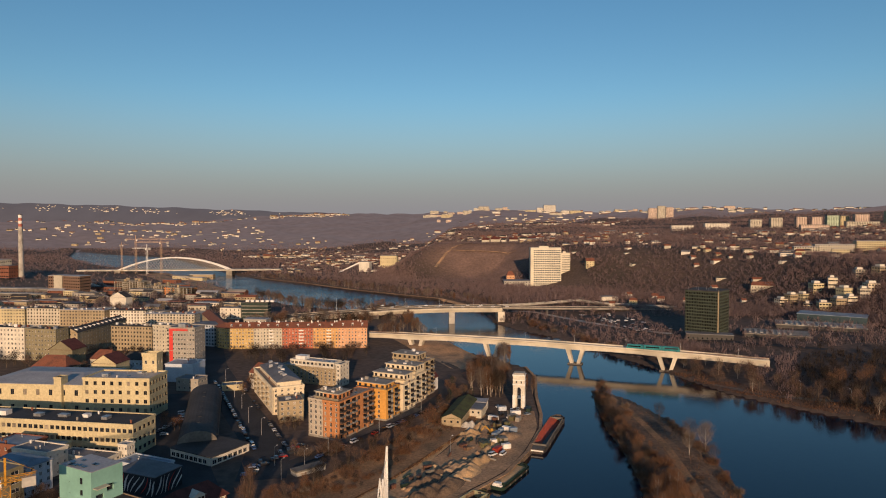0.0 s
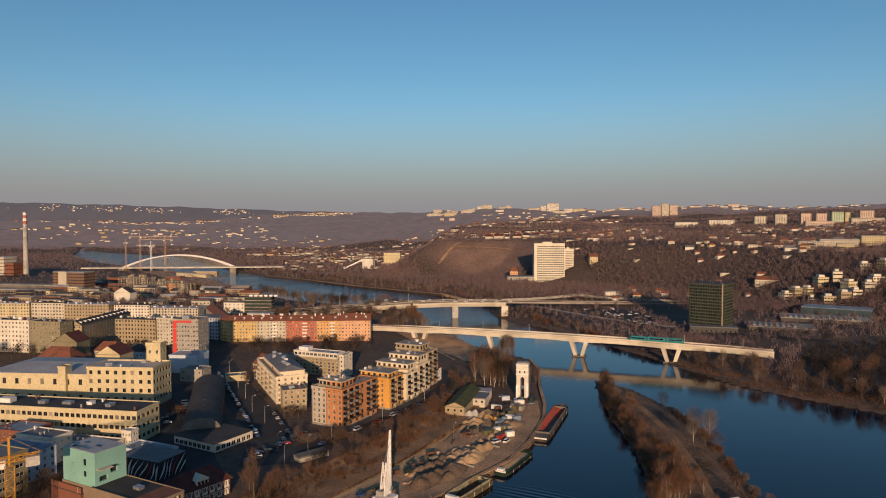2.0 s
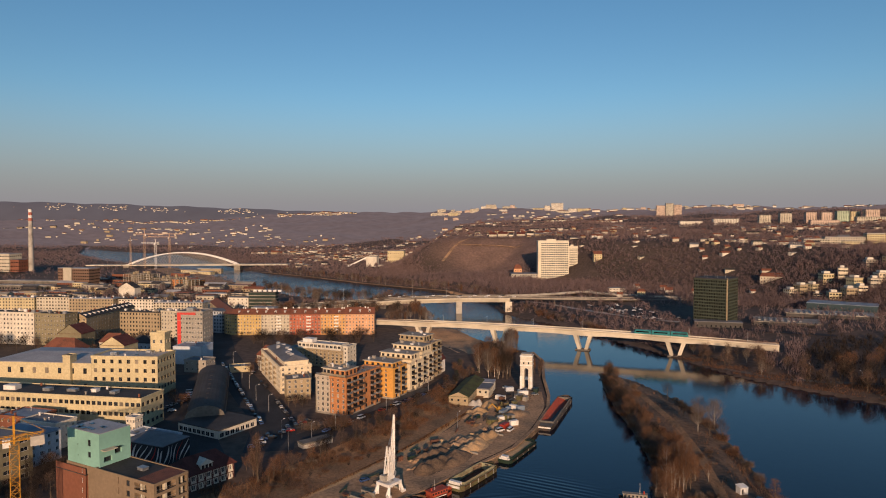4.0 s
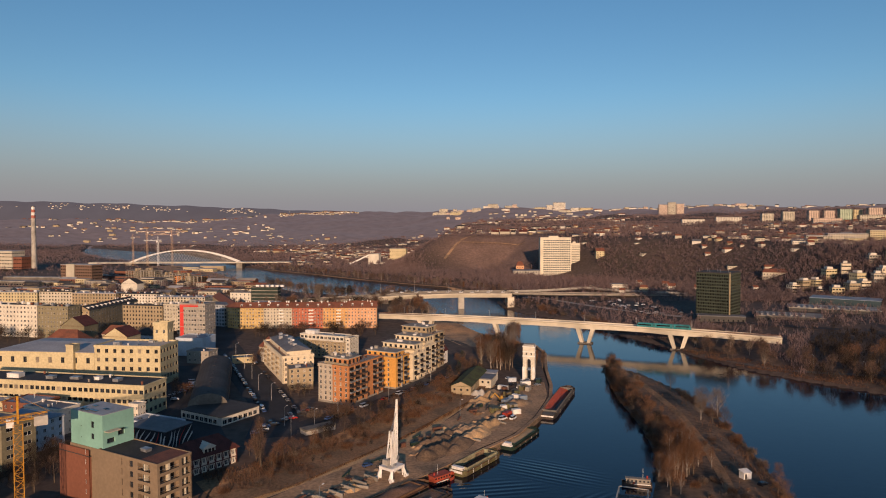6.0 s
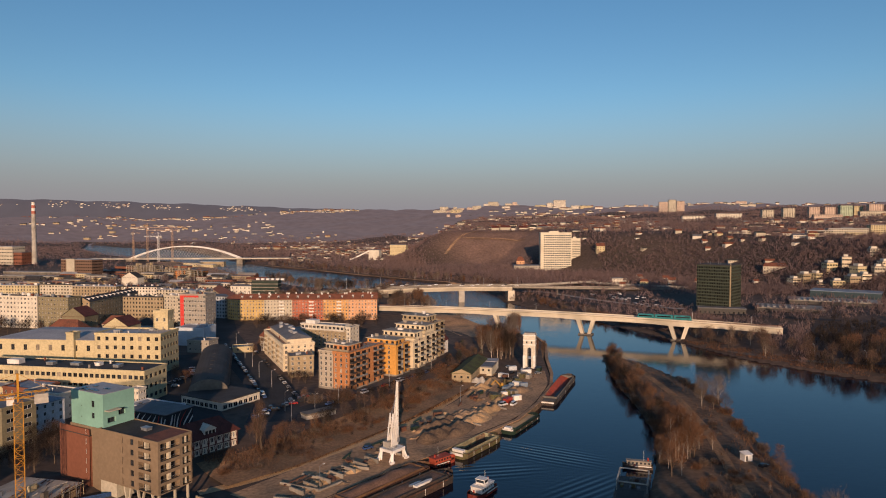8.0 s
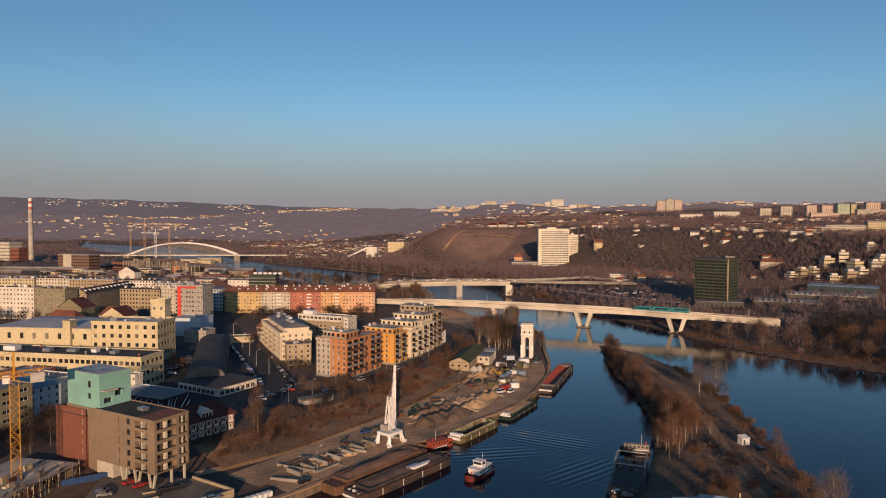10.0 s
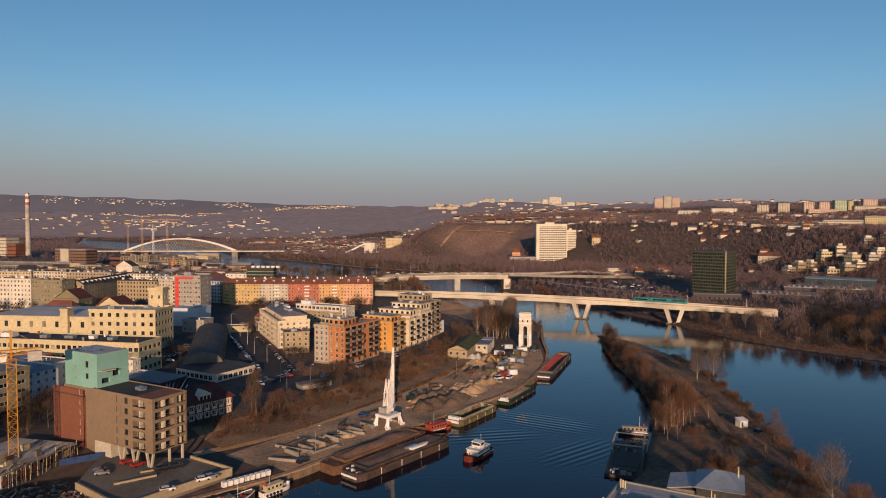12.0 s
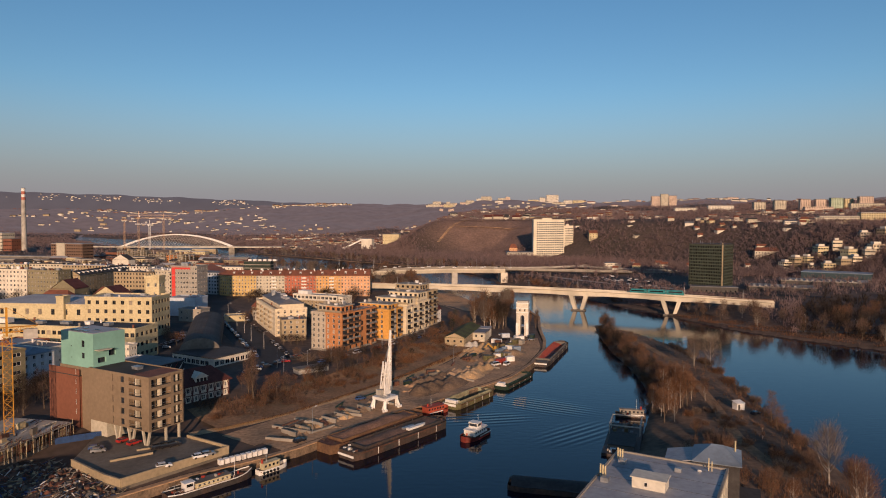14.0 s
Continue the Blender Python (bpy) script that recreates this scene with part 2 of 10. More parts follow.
class Geo:
    """Collects boxes, tubes and sheets for one mesh."""

    def __init__(self):
        self.v, self.f, self.s = [], [], []

    def add(self, verts, faces, slot=0):
        k = len(self.v)
        self.v += [tuple(v) for v in verts]
        self.f += [tuple(i + k for i in f) for f in faces]
        self.s += [slot] * len(faces)
        return self

    def box(self, x0, y0, z0, x1, y1, z1, slot=0, bevel=0.0):
        v = [(x0, y0, z0), (x1, y0, z0), (x1, y1, z0), (x0, y1, z0), (x0, y0, z1), (x1, y0, z1), (x1, y1, z1), (x0, y1, z1)]
        f = [(0, 3, 2, 1), (4, 5, 6, 7), (0, 1, 5, 4), (1, 2, 6, 5), (2, 3, 7, 6), (3, 0, 4, 7)]
        return self.add(v, f, slot)

    def prism(self, poly, z0, z1, slot=0):
        n = len(poly)
        v = [(x, y, z0) for x, y in poly] + [(x, y, z1) for x, y in poly]
        f = [tuple(range(n - 1, -1, -1)), tuple(range(n, 2 * n))]
        f += [(i, (i + 1) % n, n + (i + 1) % n, n + i) for i in range(n)]
        return self.add(v, f, slot)

    def tube(self, a, b, r0, r1=None, n=5, slot=0, caps=True):
        a, b = Vector(a), Vector(b)
        r1 = r0 if r1 is None else r1
        d = (b - a).normalized()
        u = d.cross(Vector((0.3, 0.2, 1) if abs(d.z) < 0.9 else (1, 0.2, 0))).normalized()
        w = d.cross(u)
        v = []
        for p, r in ((a, r0), (b, r1)):
            for i in range(n):
                t = 2 * math.pi * i / n
                v.append(p + u * (r * math.cos(t)) + w * (r * math.sin(t)))
        f = [(i, (i + 1) % n, n + (i + 1) % n, n + i) for i in range(n)]
        if caps:
            f += [tuple(range(n - 1, -1, -1)), tuple(range(n, 2 * n))]
        return self.add(v, f, slot)

    def beam(self, a, b, w, h, slot=0):
        a, b = Vector(a), Vector(b)
        d = (b - a).normalized()
        u = d.cross(Vector((0, 0, 1)))
        u = u.normalized() if u.length > 1e-4 else Vector((1, 0, 0))
        t = u.cross(d)
        v = [p + u * (sx * w / 2) + t * (sz * h / 2) for p in (a, b) for sx, sz in ((-1, -1), (1, -1), (1, 1), (-1, 1))]
        f = [(0, 1, 2, 3), (7, 6, 5, 4), (0, 4, 5, 1), (1, 5, 6, 2), (2, 6, 7, 3), (3, 7, 4, 0)]
        return self.add(v, f, slot)

    def mesh(self, name, mats, smooth=False):
        index, verts, remap = {}, [], []
        for v in self.v:
            k = (round(v[0], 3), round(v[1], 3), round(v[2], 3))
            if k not in index:
                index[k] = len(verts)
                verts.append(k)
            remap.append(index[k])
        faces, slots = [], []
        for f, s in zip(self.f, self.s):
            f = tuple(remap[i] for i in f)
            if len(set(f)) == len(f):
                faces.append(f)
                slots.append(s)
        return mesh_of(name, verts, faces, mats, slots, smooth)


def part(name, g, material, parent, label="", m=None):
    return put(name, g.mesh(name, material), parent, m, label)


def thing(name, m, label, category, group="", kind=""):
    ob = new(name)
    ob.matrix_basis = m
    return tagged(ob, label, category, group, kind)


def ss(a, b, x):
    t = np.clip((np.asarray(x, float) - a) / (b - a), 0, 1)
    return t * t * (3 - 2 * t)


# ---- the river and the lie of the land ----
LEFT_BANK = [(-330, -400), (-260, -120), (-200, 0), (-140, 95), (-99, 155), (-70, 186), (-54, 199), (-45, 208), (-13, 249), (8, 275), (21, 289), (34, 305), (48, 334), (61, 372),
             (66, 400), (70, 446), (78, 500), (75, 536), (60, 566), (31, 607), (10, 660), (-12, 704), (-18, 770), (-24, 838), (-64, 872), (-124, 892), (-196, 938), (-285, 1058), (-367, 1189),
             (-491, 1365), (-640, 1566), (-1027, 1960), (-1300, 2350), (-1500, 2750), (-1604, 2963)]
RIGHT_BANK = [(-1604, 2963), (-1300, 2640), (-981, 2400), (-690, 1930), (-500, 1600), (-385, 1437), (-298, 1349), (-236, 1290), (-133, 1169), (-69, 1105), (16, 1018), (56, 930), (70, 850),
              (72, 796), (92, 745), (131, 682), (160, 598), (181, 545), (193, 500), (209, 455), (230, 423), (252, 398), (272, 375), (320, 335), (420, 270), (560, 160), (700, -400)]
# foot of the slopes on the far side, along the valley floor
SLOPE_FOOT = [(-1404, 2963), (-980, 2380), (-480, 1580), (-244, 1239), (-159, 1092), (8, 835), (88, 790), (131, 682), (181, 545), (209, 455), (272, 375), (420, 270), (700, -400)]
ISLAND = [(113, 466), (106, 430), (101, 377), (97, 314), (92, 283), (81, 250), (66, 214), (50, 188), (30, 168), (8, 130), (-10, 80), (-40, -20), (-60, -390),
          (180, -390), (150, -100), (130, 60), (122, 130), (119, 181), (123, 200), (129, 246), (138, 293), (144, 340), (145, 390), (134, 440), (122, 462)]


def line_distance(x, y, pts, closed=False):
    best = np.full(np.shape(x), 1e9)
    p = list(pts) + ([pts[0]] if closed else [])
    for (ax, ay), (bx, by) in zip(p[:-1], p[1:]):
        dx, dy = bx - ax, by - ay
        t = np.clip(((x - ax) * dx + (y - ay) * dy) / (dx * dx + dy * dy), 0, 1)
        best = np.minimum(best, np.hypot(x - ax - t * dx, y - ay - t * dy))
    return best


def inside(x, y, pts):
    r = np.zeros(np.shape(x), bool)
    for (ax, ay), (bx, by) in zip(pts, pts[1:] + pts[:1]):
        if ay != by:
            r ^= ((ay > y) != (by > y)) & (x < (bx - ax) * (y - ay) / (by - ay) + ax)
    return r


def shore(x, y):
    """Distance from the water (negative in it), from either bank, and whether on the island."""
    dl, dr, di = line_distance(x, y, LEFT_BANK), line_distance(x, y, RIGHT_BANK), line_distance(x, y, ISLAND, True)
    isl = inside(x, y, ISLAND)
    wet = inside(x, y, LEFT_BANK + RIGHT_BANK) & ~isl
    d = np.minimum(np.minimum(dl, dr), di)
    return np.where(wet, -d, d), dl, dr, isl


def height(x, y):
    x, y = np.asarray(x, float), np.asarray(y, float)
    d, dl, dr, isl = shore(x, y)
    port = ss(640, 560, y)
    left = port * (2.5 * ss(-1, 0.5, d) + 0.5 * ss(2, 20, d) + 3.8 * ss(40, 66, d)) + (1 - port) * (1.5 * ss(-2, 3, d) + 5.3 * ss(3, 18, d))
    left = left + 6 * ss(500, 1500, dl)
    u = line_distance(x, y, SLOPE_FOOT)
    knoll = ss(290, 470, u) * ss(-104, 8, x - 0.10 * (y - 1430) + 30 * np.sin(y * 0.011))
    spur = ss(-105, 20, x - 0.10 * (y - 1430) + 30 * np.sin(y * 0.011)) * ss(1250, 1420, y) * ss(330, 200, x) * ss(1800, 1550, y)
    knoll = np.maximum(knoll, spur)
    right = 1.5 * ss(-2, 2, d) + 6 * ss(3, 45, d) + 6 * ss(60, 220, u) + 66 * knoll + 22 * ss(420, 900, u) * ss(-300, 100, x) + 60 * ss(700, 2300, u) * ss(-900, 300, x)
    right = right + 34 * ss(600, 2200, u) * ss(100, -600, x) - 12 * ss(420, 620, x) * ss(380, 520, u)
    wl_ = ss(-80, 80, dr - dl)
    h = left * wl_ + right * (1 - wl_)
    b = x / np.maximum(y, 50)
    r = np.hypot(x, y)
    top = 190 - 72 * ss(-0.08, -0.45, b) + 10 * ss(0.3, 0.7, b) + 10 * np.sin(b * 19)
    h = h + np.clip(top - h, 0, None) * ss(2500, 4700, r) * ss(0, 420, d)
    rough = np.sin(x * 0.013 + 1.7 * np.sin(y * 0.006)) * np.cos(y * 0.011 + np.sin(x * 0.008))
    h = h + rough * (5 * ss(300, 700, u) * (1 - wl_) + 8 * ss(2300, 3600, r) * ss(0, 300, d))
    h = np.where(isl, 1.5 * ss(-1, 3, d) + 1.8 * ss(3, 14, d), h)
    return np.where(d < 0, np.maximum(-3.0, 1.2 * d), h)


def canopy(x, y):
    """Height of the far tree tops over the ground, none near the water."""
    return 9 * ss(2650, 3000, y + 120 * np.sin(np.asarray(x) * 0.006)) * ss(0, 160, shore(np.asarray(x, float), np.asarray(y, float))[0]) - 2.5


def ground_z(x, y):
    z = float(height(np.array([x]), np.array([y]))[0])
    return z + float(canopy(np.array([x]), np.array([y]))[0]) if y > 2800 else z


def ground_sheet():
    nx, ny = 460, 470
    ys = [-390.0]
    while ys[-1] < 4880:
        ys.append(ys[-1] + max(3.2, 0.0125 * max(ys[-1], 0) + 1.5 if ys[-1] > 120 else 12))
    ys = np.array(ys)
    s = np.linspace(-1, 1, nx)
    yy, sx = np.meshgrid(ys, s, indexing="ij")
    xx = sx * (420 + 0.92 * np.maximum(yy, 0))
    zz = height(xx, yy)
    v = np.stack([xx, yy, zz], -1).reshape(-1, 3)
    i = np.arange((len(ys) - 1) * nx).reshape(len(ys) - 1, nx)[:, :-1].ravel()
    f = np.stack([i, i + 1, i + nx + 1, i + nx], 1)
    c = v[f].mean(1)
    me = mesh_of("ground", v.tolist(), f.tolist(), [M_GROUND, M_SPIT], inside(c[:, 0], c[:, 1], ISLAND).astype(np.int32), smooth=True)
    x, y = v[:, 0], v[:, 1]
    bare = (0.62 + 0.2 * np.sin(x * 0.09 + 2 * np.sin(y * 0.05)) * np.sin(y * 0.07)) * ss(-50, 40, x - 25 * np.sin(y * 0.021)) * ss(235, 185, x + 8 * np.sin(y * 0.05)) * ss(1200, 1270, y + 12 * np.sin(x * 0.06)) * ss(1510, 1450, y)
    me.attributes.new("bare", "FLOAT", "POINT").data.foreach_set("value", bare.astype(np.float32))
    tagged(new("ground", me), "brown winter ground of river banks, town and wooded hills", "ground", kind="structure")


ground_sheet()
tagged(new("water", mesh_of("water", [(-5000, -700, 0), (5000, -700, 0), (5000, 4900, 0), (-5000, 4900, 0)], [(0, 1, 2, 3)], M_WATER)),
       "dark blue calm river with faint ripples", "river", kind="structure")


# ---- ridge that closes the valley, its haze painted as glow ----
def haze_glow_mat(dim=(0.054, 0.05, 0.064), light=(0.09, 0.084, 0.102), scale=0.006):
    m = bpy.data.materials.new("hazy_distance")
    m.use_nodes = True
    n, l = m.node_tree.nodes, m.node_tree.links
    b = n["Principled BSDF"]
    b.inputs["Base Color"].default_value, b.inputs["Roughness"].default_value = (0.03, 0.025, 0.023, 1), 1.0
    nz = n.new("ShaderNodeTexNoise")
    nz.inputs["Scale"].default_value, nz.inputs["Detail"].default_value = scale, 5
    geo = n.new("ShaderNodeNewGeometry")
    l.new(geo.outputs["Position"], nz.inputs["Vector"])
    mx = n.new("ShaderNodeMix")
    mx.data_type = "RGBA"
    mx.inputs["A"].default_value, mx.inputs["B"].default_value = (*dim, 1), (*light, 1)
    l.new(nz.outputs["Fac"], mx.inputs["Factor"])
    # emission stands in for airlight; the land itself is no light source
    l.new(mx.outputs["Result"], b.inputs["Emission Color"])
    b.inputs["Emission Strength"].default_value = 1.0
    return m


def ridge_top(b):
    return np.interp(b, [-0.85, -0.67, -0.5, -0.33, -0.19, -0.05, 0.1], [292, 283, 262, 232, 207, 184, 140]) + 3 * np.sin(b * 61) + 2 * np.sin(b * 143 + 1)


def far_ridge():
    bs = np.linspace(-0.85, 0.1, 240)
    v, f = [], []
    rows = ((4560, 0.0), (4660, 0.42), (4760, 0.75), (4830, 0.93), (4880, 1.0))
    for y, k in rows:
        for b in bs:
            v.append((b * y, y, 60 + (float(ridge_top(b)) - 60) * k))
    n = len(bs)
    for r in range(len(rows) - 1):
        f += [(r * n + i, r * n + i + 1, (r + 1) * n + i + 1, (r + 1) * n + i) for i in range(n - 1)]
    tagged(new("backdrop", mesh_of("backdrop", v, f, haze_glow_mat(), smooth=True)), "blue-grey wooded ridge with painted haze at the horizon", "ridge", kind="structure")


far_ridge()


def hazy_slope():
    """The last wooded slopes before the ridge, their haze painted as material glow."""
    ys, bs = np.linspace(2600, 4600, 60), np.linspace(-0.86, 0.86, 300)
    Y, Bb = np.meshgrid(ys, bs, indexing="ij")
    X = Bb * Y
    Z = height(X, Y) + canopy(X, Y) + 2.5 * np.sin(X * 0.031 + 2 * np.sin(Y * 0.02)) * np.cos(Y * 0.043 + X * 0.013) * ss(2700, 3000, Y)
    n = len(bs)
    i = np.arange((len(ys) - 1) * n).reshape(len(ys) - 1, n)[:, :-1].ravel()
    v = np.stack([X, Y, Z], -1).reshape(-1, 3)
    f = np.stack([i, i + 1, i + n + 1, i + n], 1)
    tagged(new("backdrop", mesh_of("backdrop", v.tolist(), f.tolist(), haze_glow_mat((0.056, 0.04, 0.043), (0.17, 0.122, 0.127), 0.024), smooth=True)), "mauve wooded slopes with haze painted as glow", "slopes", kind="structure")


hazy_slope()

# ---- houses ----
WIN_CACHE = {}


def window_mesh(w, h, frame_m, glass_m, style="cross"):
    key = (round(w, 2), round(h, 2), frame_m.name, glass_m.name, style)
    if key not in WIN_CACHE:
        g = Geo()
        t = 0.09
        us = [0, t, w / 2 - 0.04, w / 2 + 0.04, w - t, w] if style == "cross" else [0, t, w - t, w]
        vs = [0, t, h - t, h]
        for i, (a, b) in enumerate(zip(us[:-1], us[1:])):
            for j, (c, d) in enumerate(zip(vs[:-1], vs[1:])):
                if j == 1 and i % 2 == 1:
                    q = [(a, -0.02, c), (b, -0.02, c), (b, -0.02, d), (a, -0.02, d), (a, 0.02, c), (b, 0.02, c), (b, 0.02, d), (a, 0.02, d)]
                    g.add(q, [(0, 1, 5, 4), (1, 2, 6, 5), (2, 3, 7, 6), (3, 0, 4, 7)])
                    g.add(q, [(4, 5, 6, 7)], 1)
                else:
                    g.add([(a, -0.02, c), (b, -0.02, c), (b, -0.02, d), (a, -0.02, d)], [(0, 1, 2, 3)])
        g.add([(0, -0.02, 0), (w, -0.02, 0), (w, -0.14, -0.03), (0, -0.14, -0.03), (0, -0.14, -0.1), (w, -0.14, -0.1)], [(0, 3, 2, 1), (3, 4, 5, 2)])
        WIN_CACHE[key] = g.mesh("window", [frame_m, glass_m])
    return WIN_CACHE[key]


def facade(g, p, e, out, length, z0, z1, wins, recess=0.18):
    """A wall face from p along e, with its openings as recesses. wins: (u0, v0, w, h), on a regular grid."""
    us = sorted({0.0, length, *[a for u, v, w, h in wins for a in (u, u + w)]})
    vs = sorted({z0, z1, *[a for u, v, w, h in wins for a in (v, v + h)]})
    holes = {(round(u, 3), round(v, 3)) for u, v, w, h in wins}

    def P(u, v, k=0.0):
        return (p[0] + e[0] * u - out[0] * k, p[1] + e[1] * u - out[1] * k, v)
    for a, b in zip(us[:-1], us[1:]):
        run = None
        for c, d in zip(vs[:-1], vs[1:]):
            if (round(a, 3), round(c, 3)) in holes:
                r = recess
                g.add([P(a, c), P(b, c), P(b, d), P(a, d), P(a, c, r), P(b, c, r), P(b, d, r), P(a, d, r)],
                      [(4, 5, 6, 7), (0, 1, 5, 4), (1, 2, 6, 5), (2, 3, 7, 6), (3, 0, 4, 7)])
            else:
                g.add([P(a, c), P(b, c), P(b, d), P(a, d)], [(0, 1, 2, 3)])


def grid_wins(length, n, floors, z0, fh, w, h, sill=0.9, margin=None, skip=()):
    if n == 0:
        return []
    pitch = length / n if margin is None else (length - 2 * margin) / n
    m = 0 if margin is None else margin
    ww = [round(w * 0.62, 2) if n >= 6 and w < 1.9 and i % 4 == 2 else w for i in range(n)]
    return [(round(m + pitch * (i + 0.5) - ww[i] / 2, 3), round(z0 + fh * k + sill, 3), ww[i], h) for k in range(floors) for i in range(n) if (i, k) not in skip]


def flat_roof(parent, W, D, z, m_roof, m_rim, boxes=(), over=0.25, rim=0.5):
    g = Geo()
    g.box(0.3, 0.3, z - 0.3, W - 0.3, D - 0.3, z + 0.05)
    part("roof", g, m_roof, parent)
    g = Geo()
    o = over
    g.box(-o, -o, z - 0.35, W + o, 0.3, z + rim), g.box(-o, D - 0.3, z - 0.35, W + o, D + o, z + rim)
    g.box(-o, 0.3, z - 0.35, 0.3, D - 0.3, z + rim), g.box(W - 0.3, 0.3, z - 0.35, W + o, D - 0.3, z + rim)
    part("parapet", g, m_rim, parent)
    for x, y, w, d, h, mm in boxes:
        b = Geo().box(x, y, z, x + w, y + d, z + h)
        b.box(x - 0.15, y - 0.15, z + h, x + w + 0.15, y + d + 0.15, z + h + 0.15)
        part("roof_hut" if w > 2 else "chimney", b, mm, parent)


def pitched_roof(parent, W, D, z, rise, m_roof, hip=0.0, over=0.5, along="x", m_gable=None):
    g = Geo()
    o = over
    if along == "x":
        v = [(-o, -o, z), (W + o, -o, z), (W + o, D + o, z), (-o, D + o, z), (-o + hip, D / 2, z + rise), (W + o - hip, D / 2, z + rise)]
        f = [(0, 1, 5, 4), (2, 3, 4, 5), (1, 2, 5), (3, 0, 4), (3, 2, 1, 0)]
    else:
        v = [(-o, -o, z), (W + o, -o, z), (W + o, D + o, z), (-o, D + o, z), (W / 2, -o + hip, z + rise), (W / 2, D + o - hip, z + rise)]
        f = [(1, 2, 5, 4), (3, 0, 4, 5), (0, 1, 4), (2, 3, 5), (3, 2, 1, 0)]
    v2 = [(a, b, c - 0.2) for a, b, c in v[:4]]
    g.add(v, f[:4] if hip > 0 else f[:2])
    g.add(v[:4] + v2, [(0, 4, 5, 1), (1, 5, 6, 2), (2, 6, 7, 3), (3, 7, 4, 0), (7, 6, 5, 4)])
    part("roof", g, m_roof, parent)
    if m_gable is not None and hip == 0:
        ends = [[(x, 0, z - 0.1), (x, D, z - 0.1), (x, D / 2, z + rise - 0.1)] for x in (0, W)] if along == "x" else [[(0, y, z - 0.1), (W, y, z - 0.1), (W / 2, y, z + rise - 0.1)] for y in (0, D)]
        for tri in ends:
            part("gable", Geo().add(tri, [(0, 1, 2)]), m_gable, parent)


def frame_of(A, B, z):
    ang = math.degrees(math.atan2(B[1] - A[1], B[0] - A[0]))
    return pose(A[0], A[1], z, 0, 0, ang), math.hypot(B[0] - A[0], B[1] - A[1])


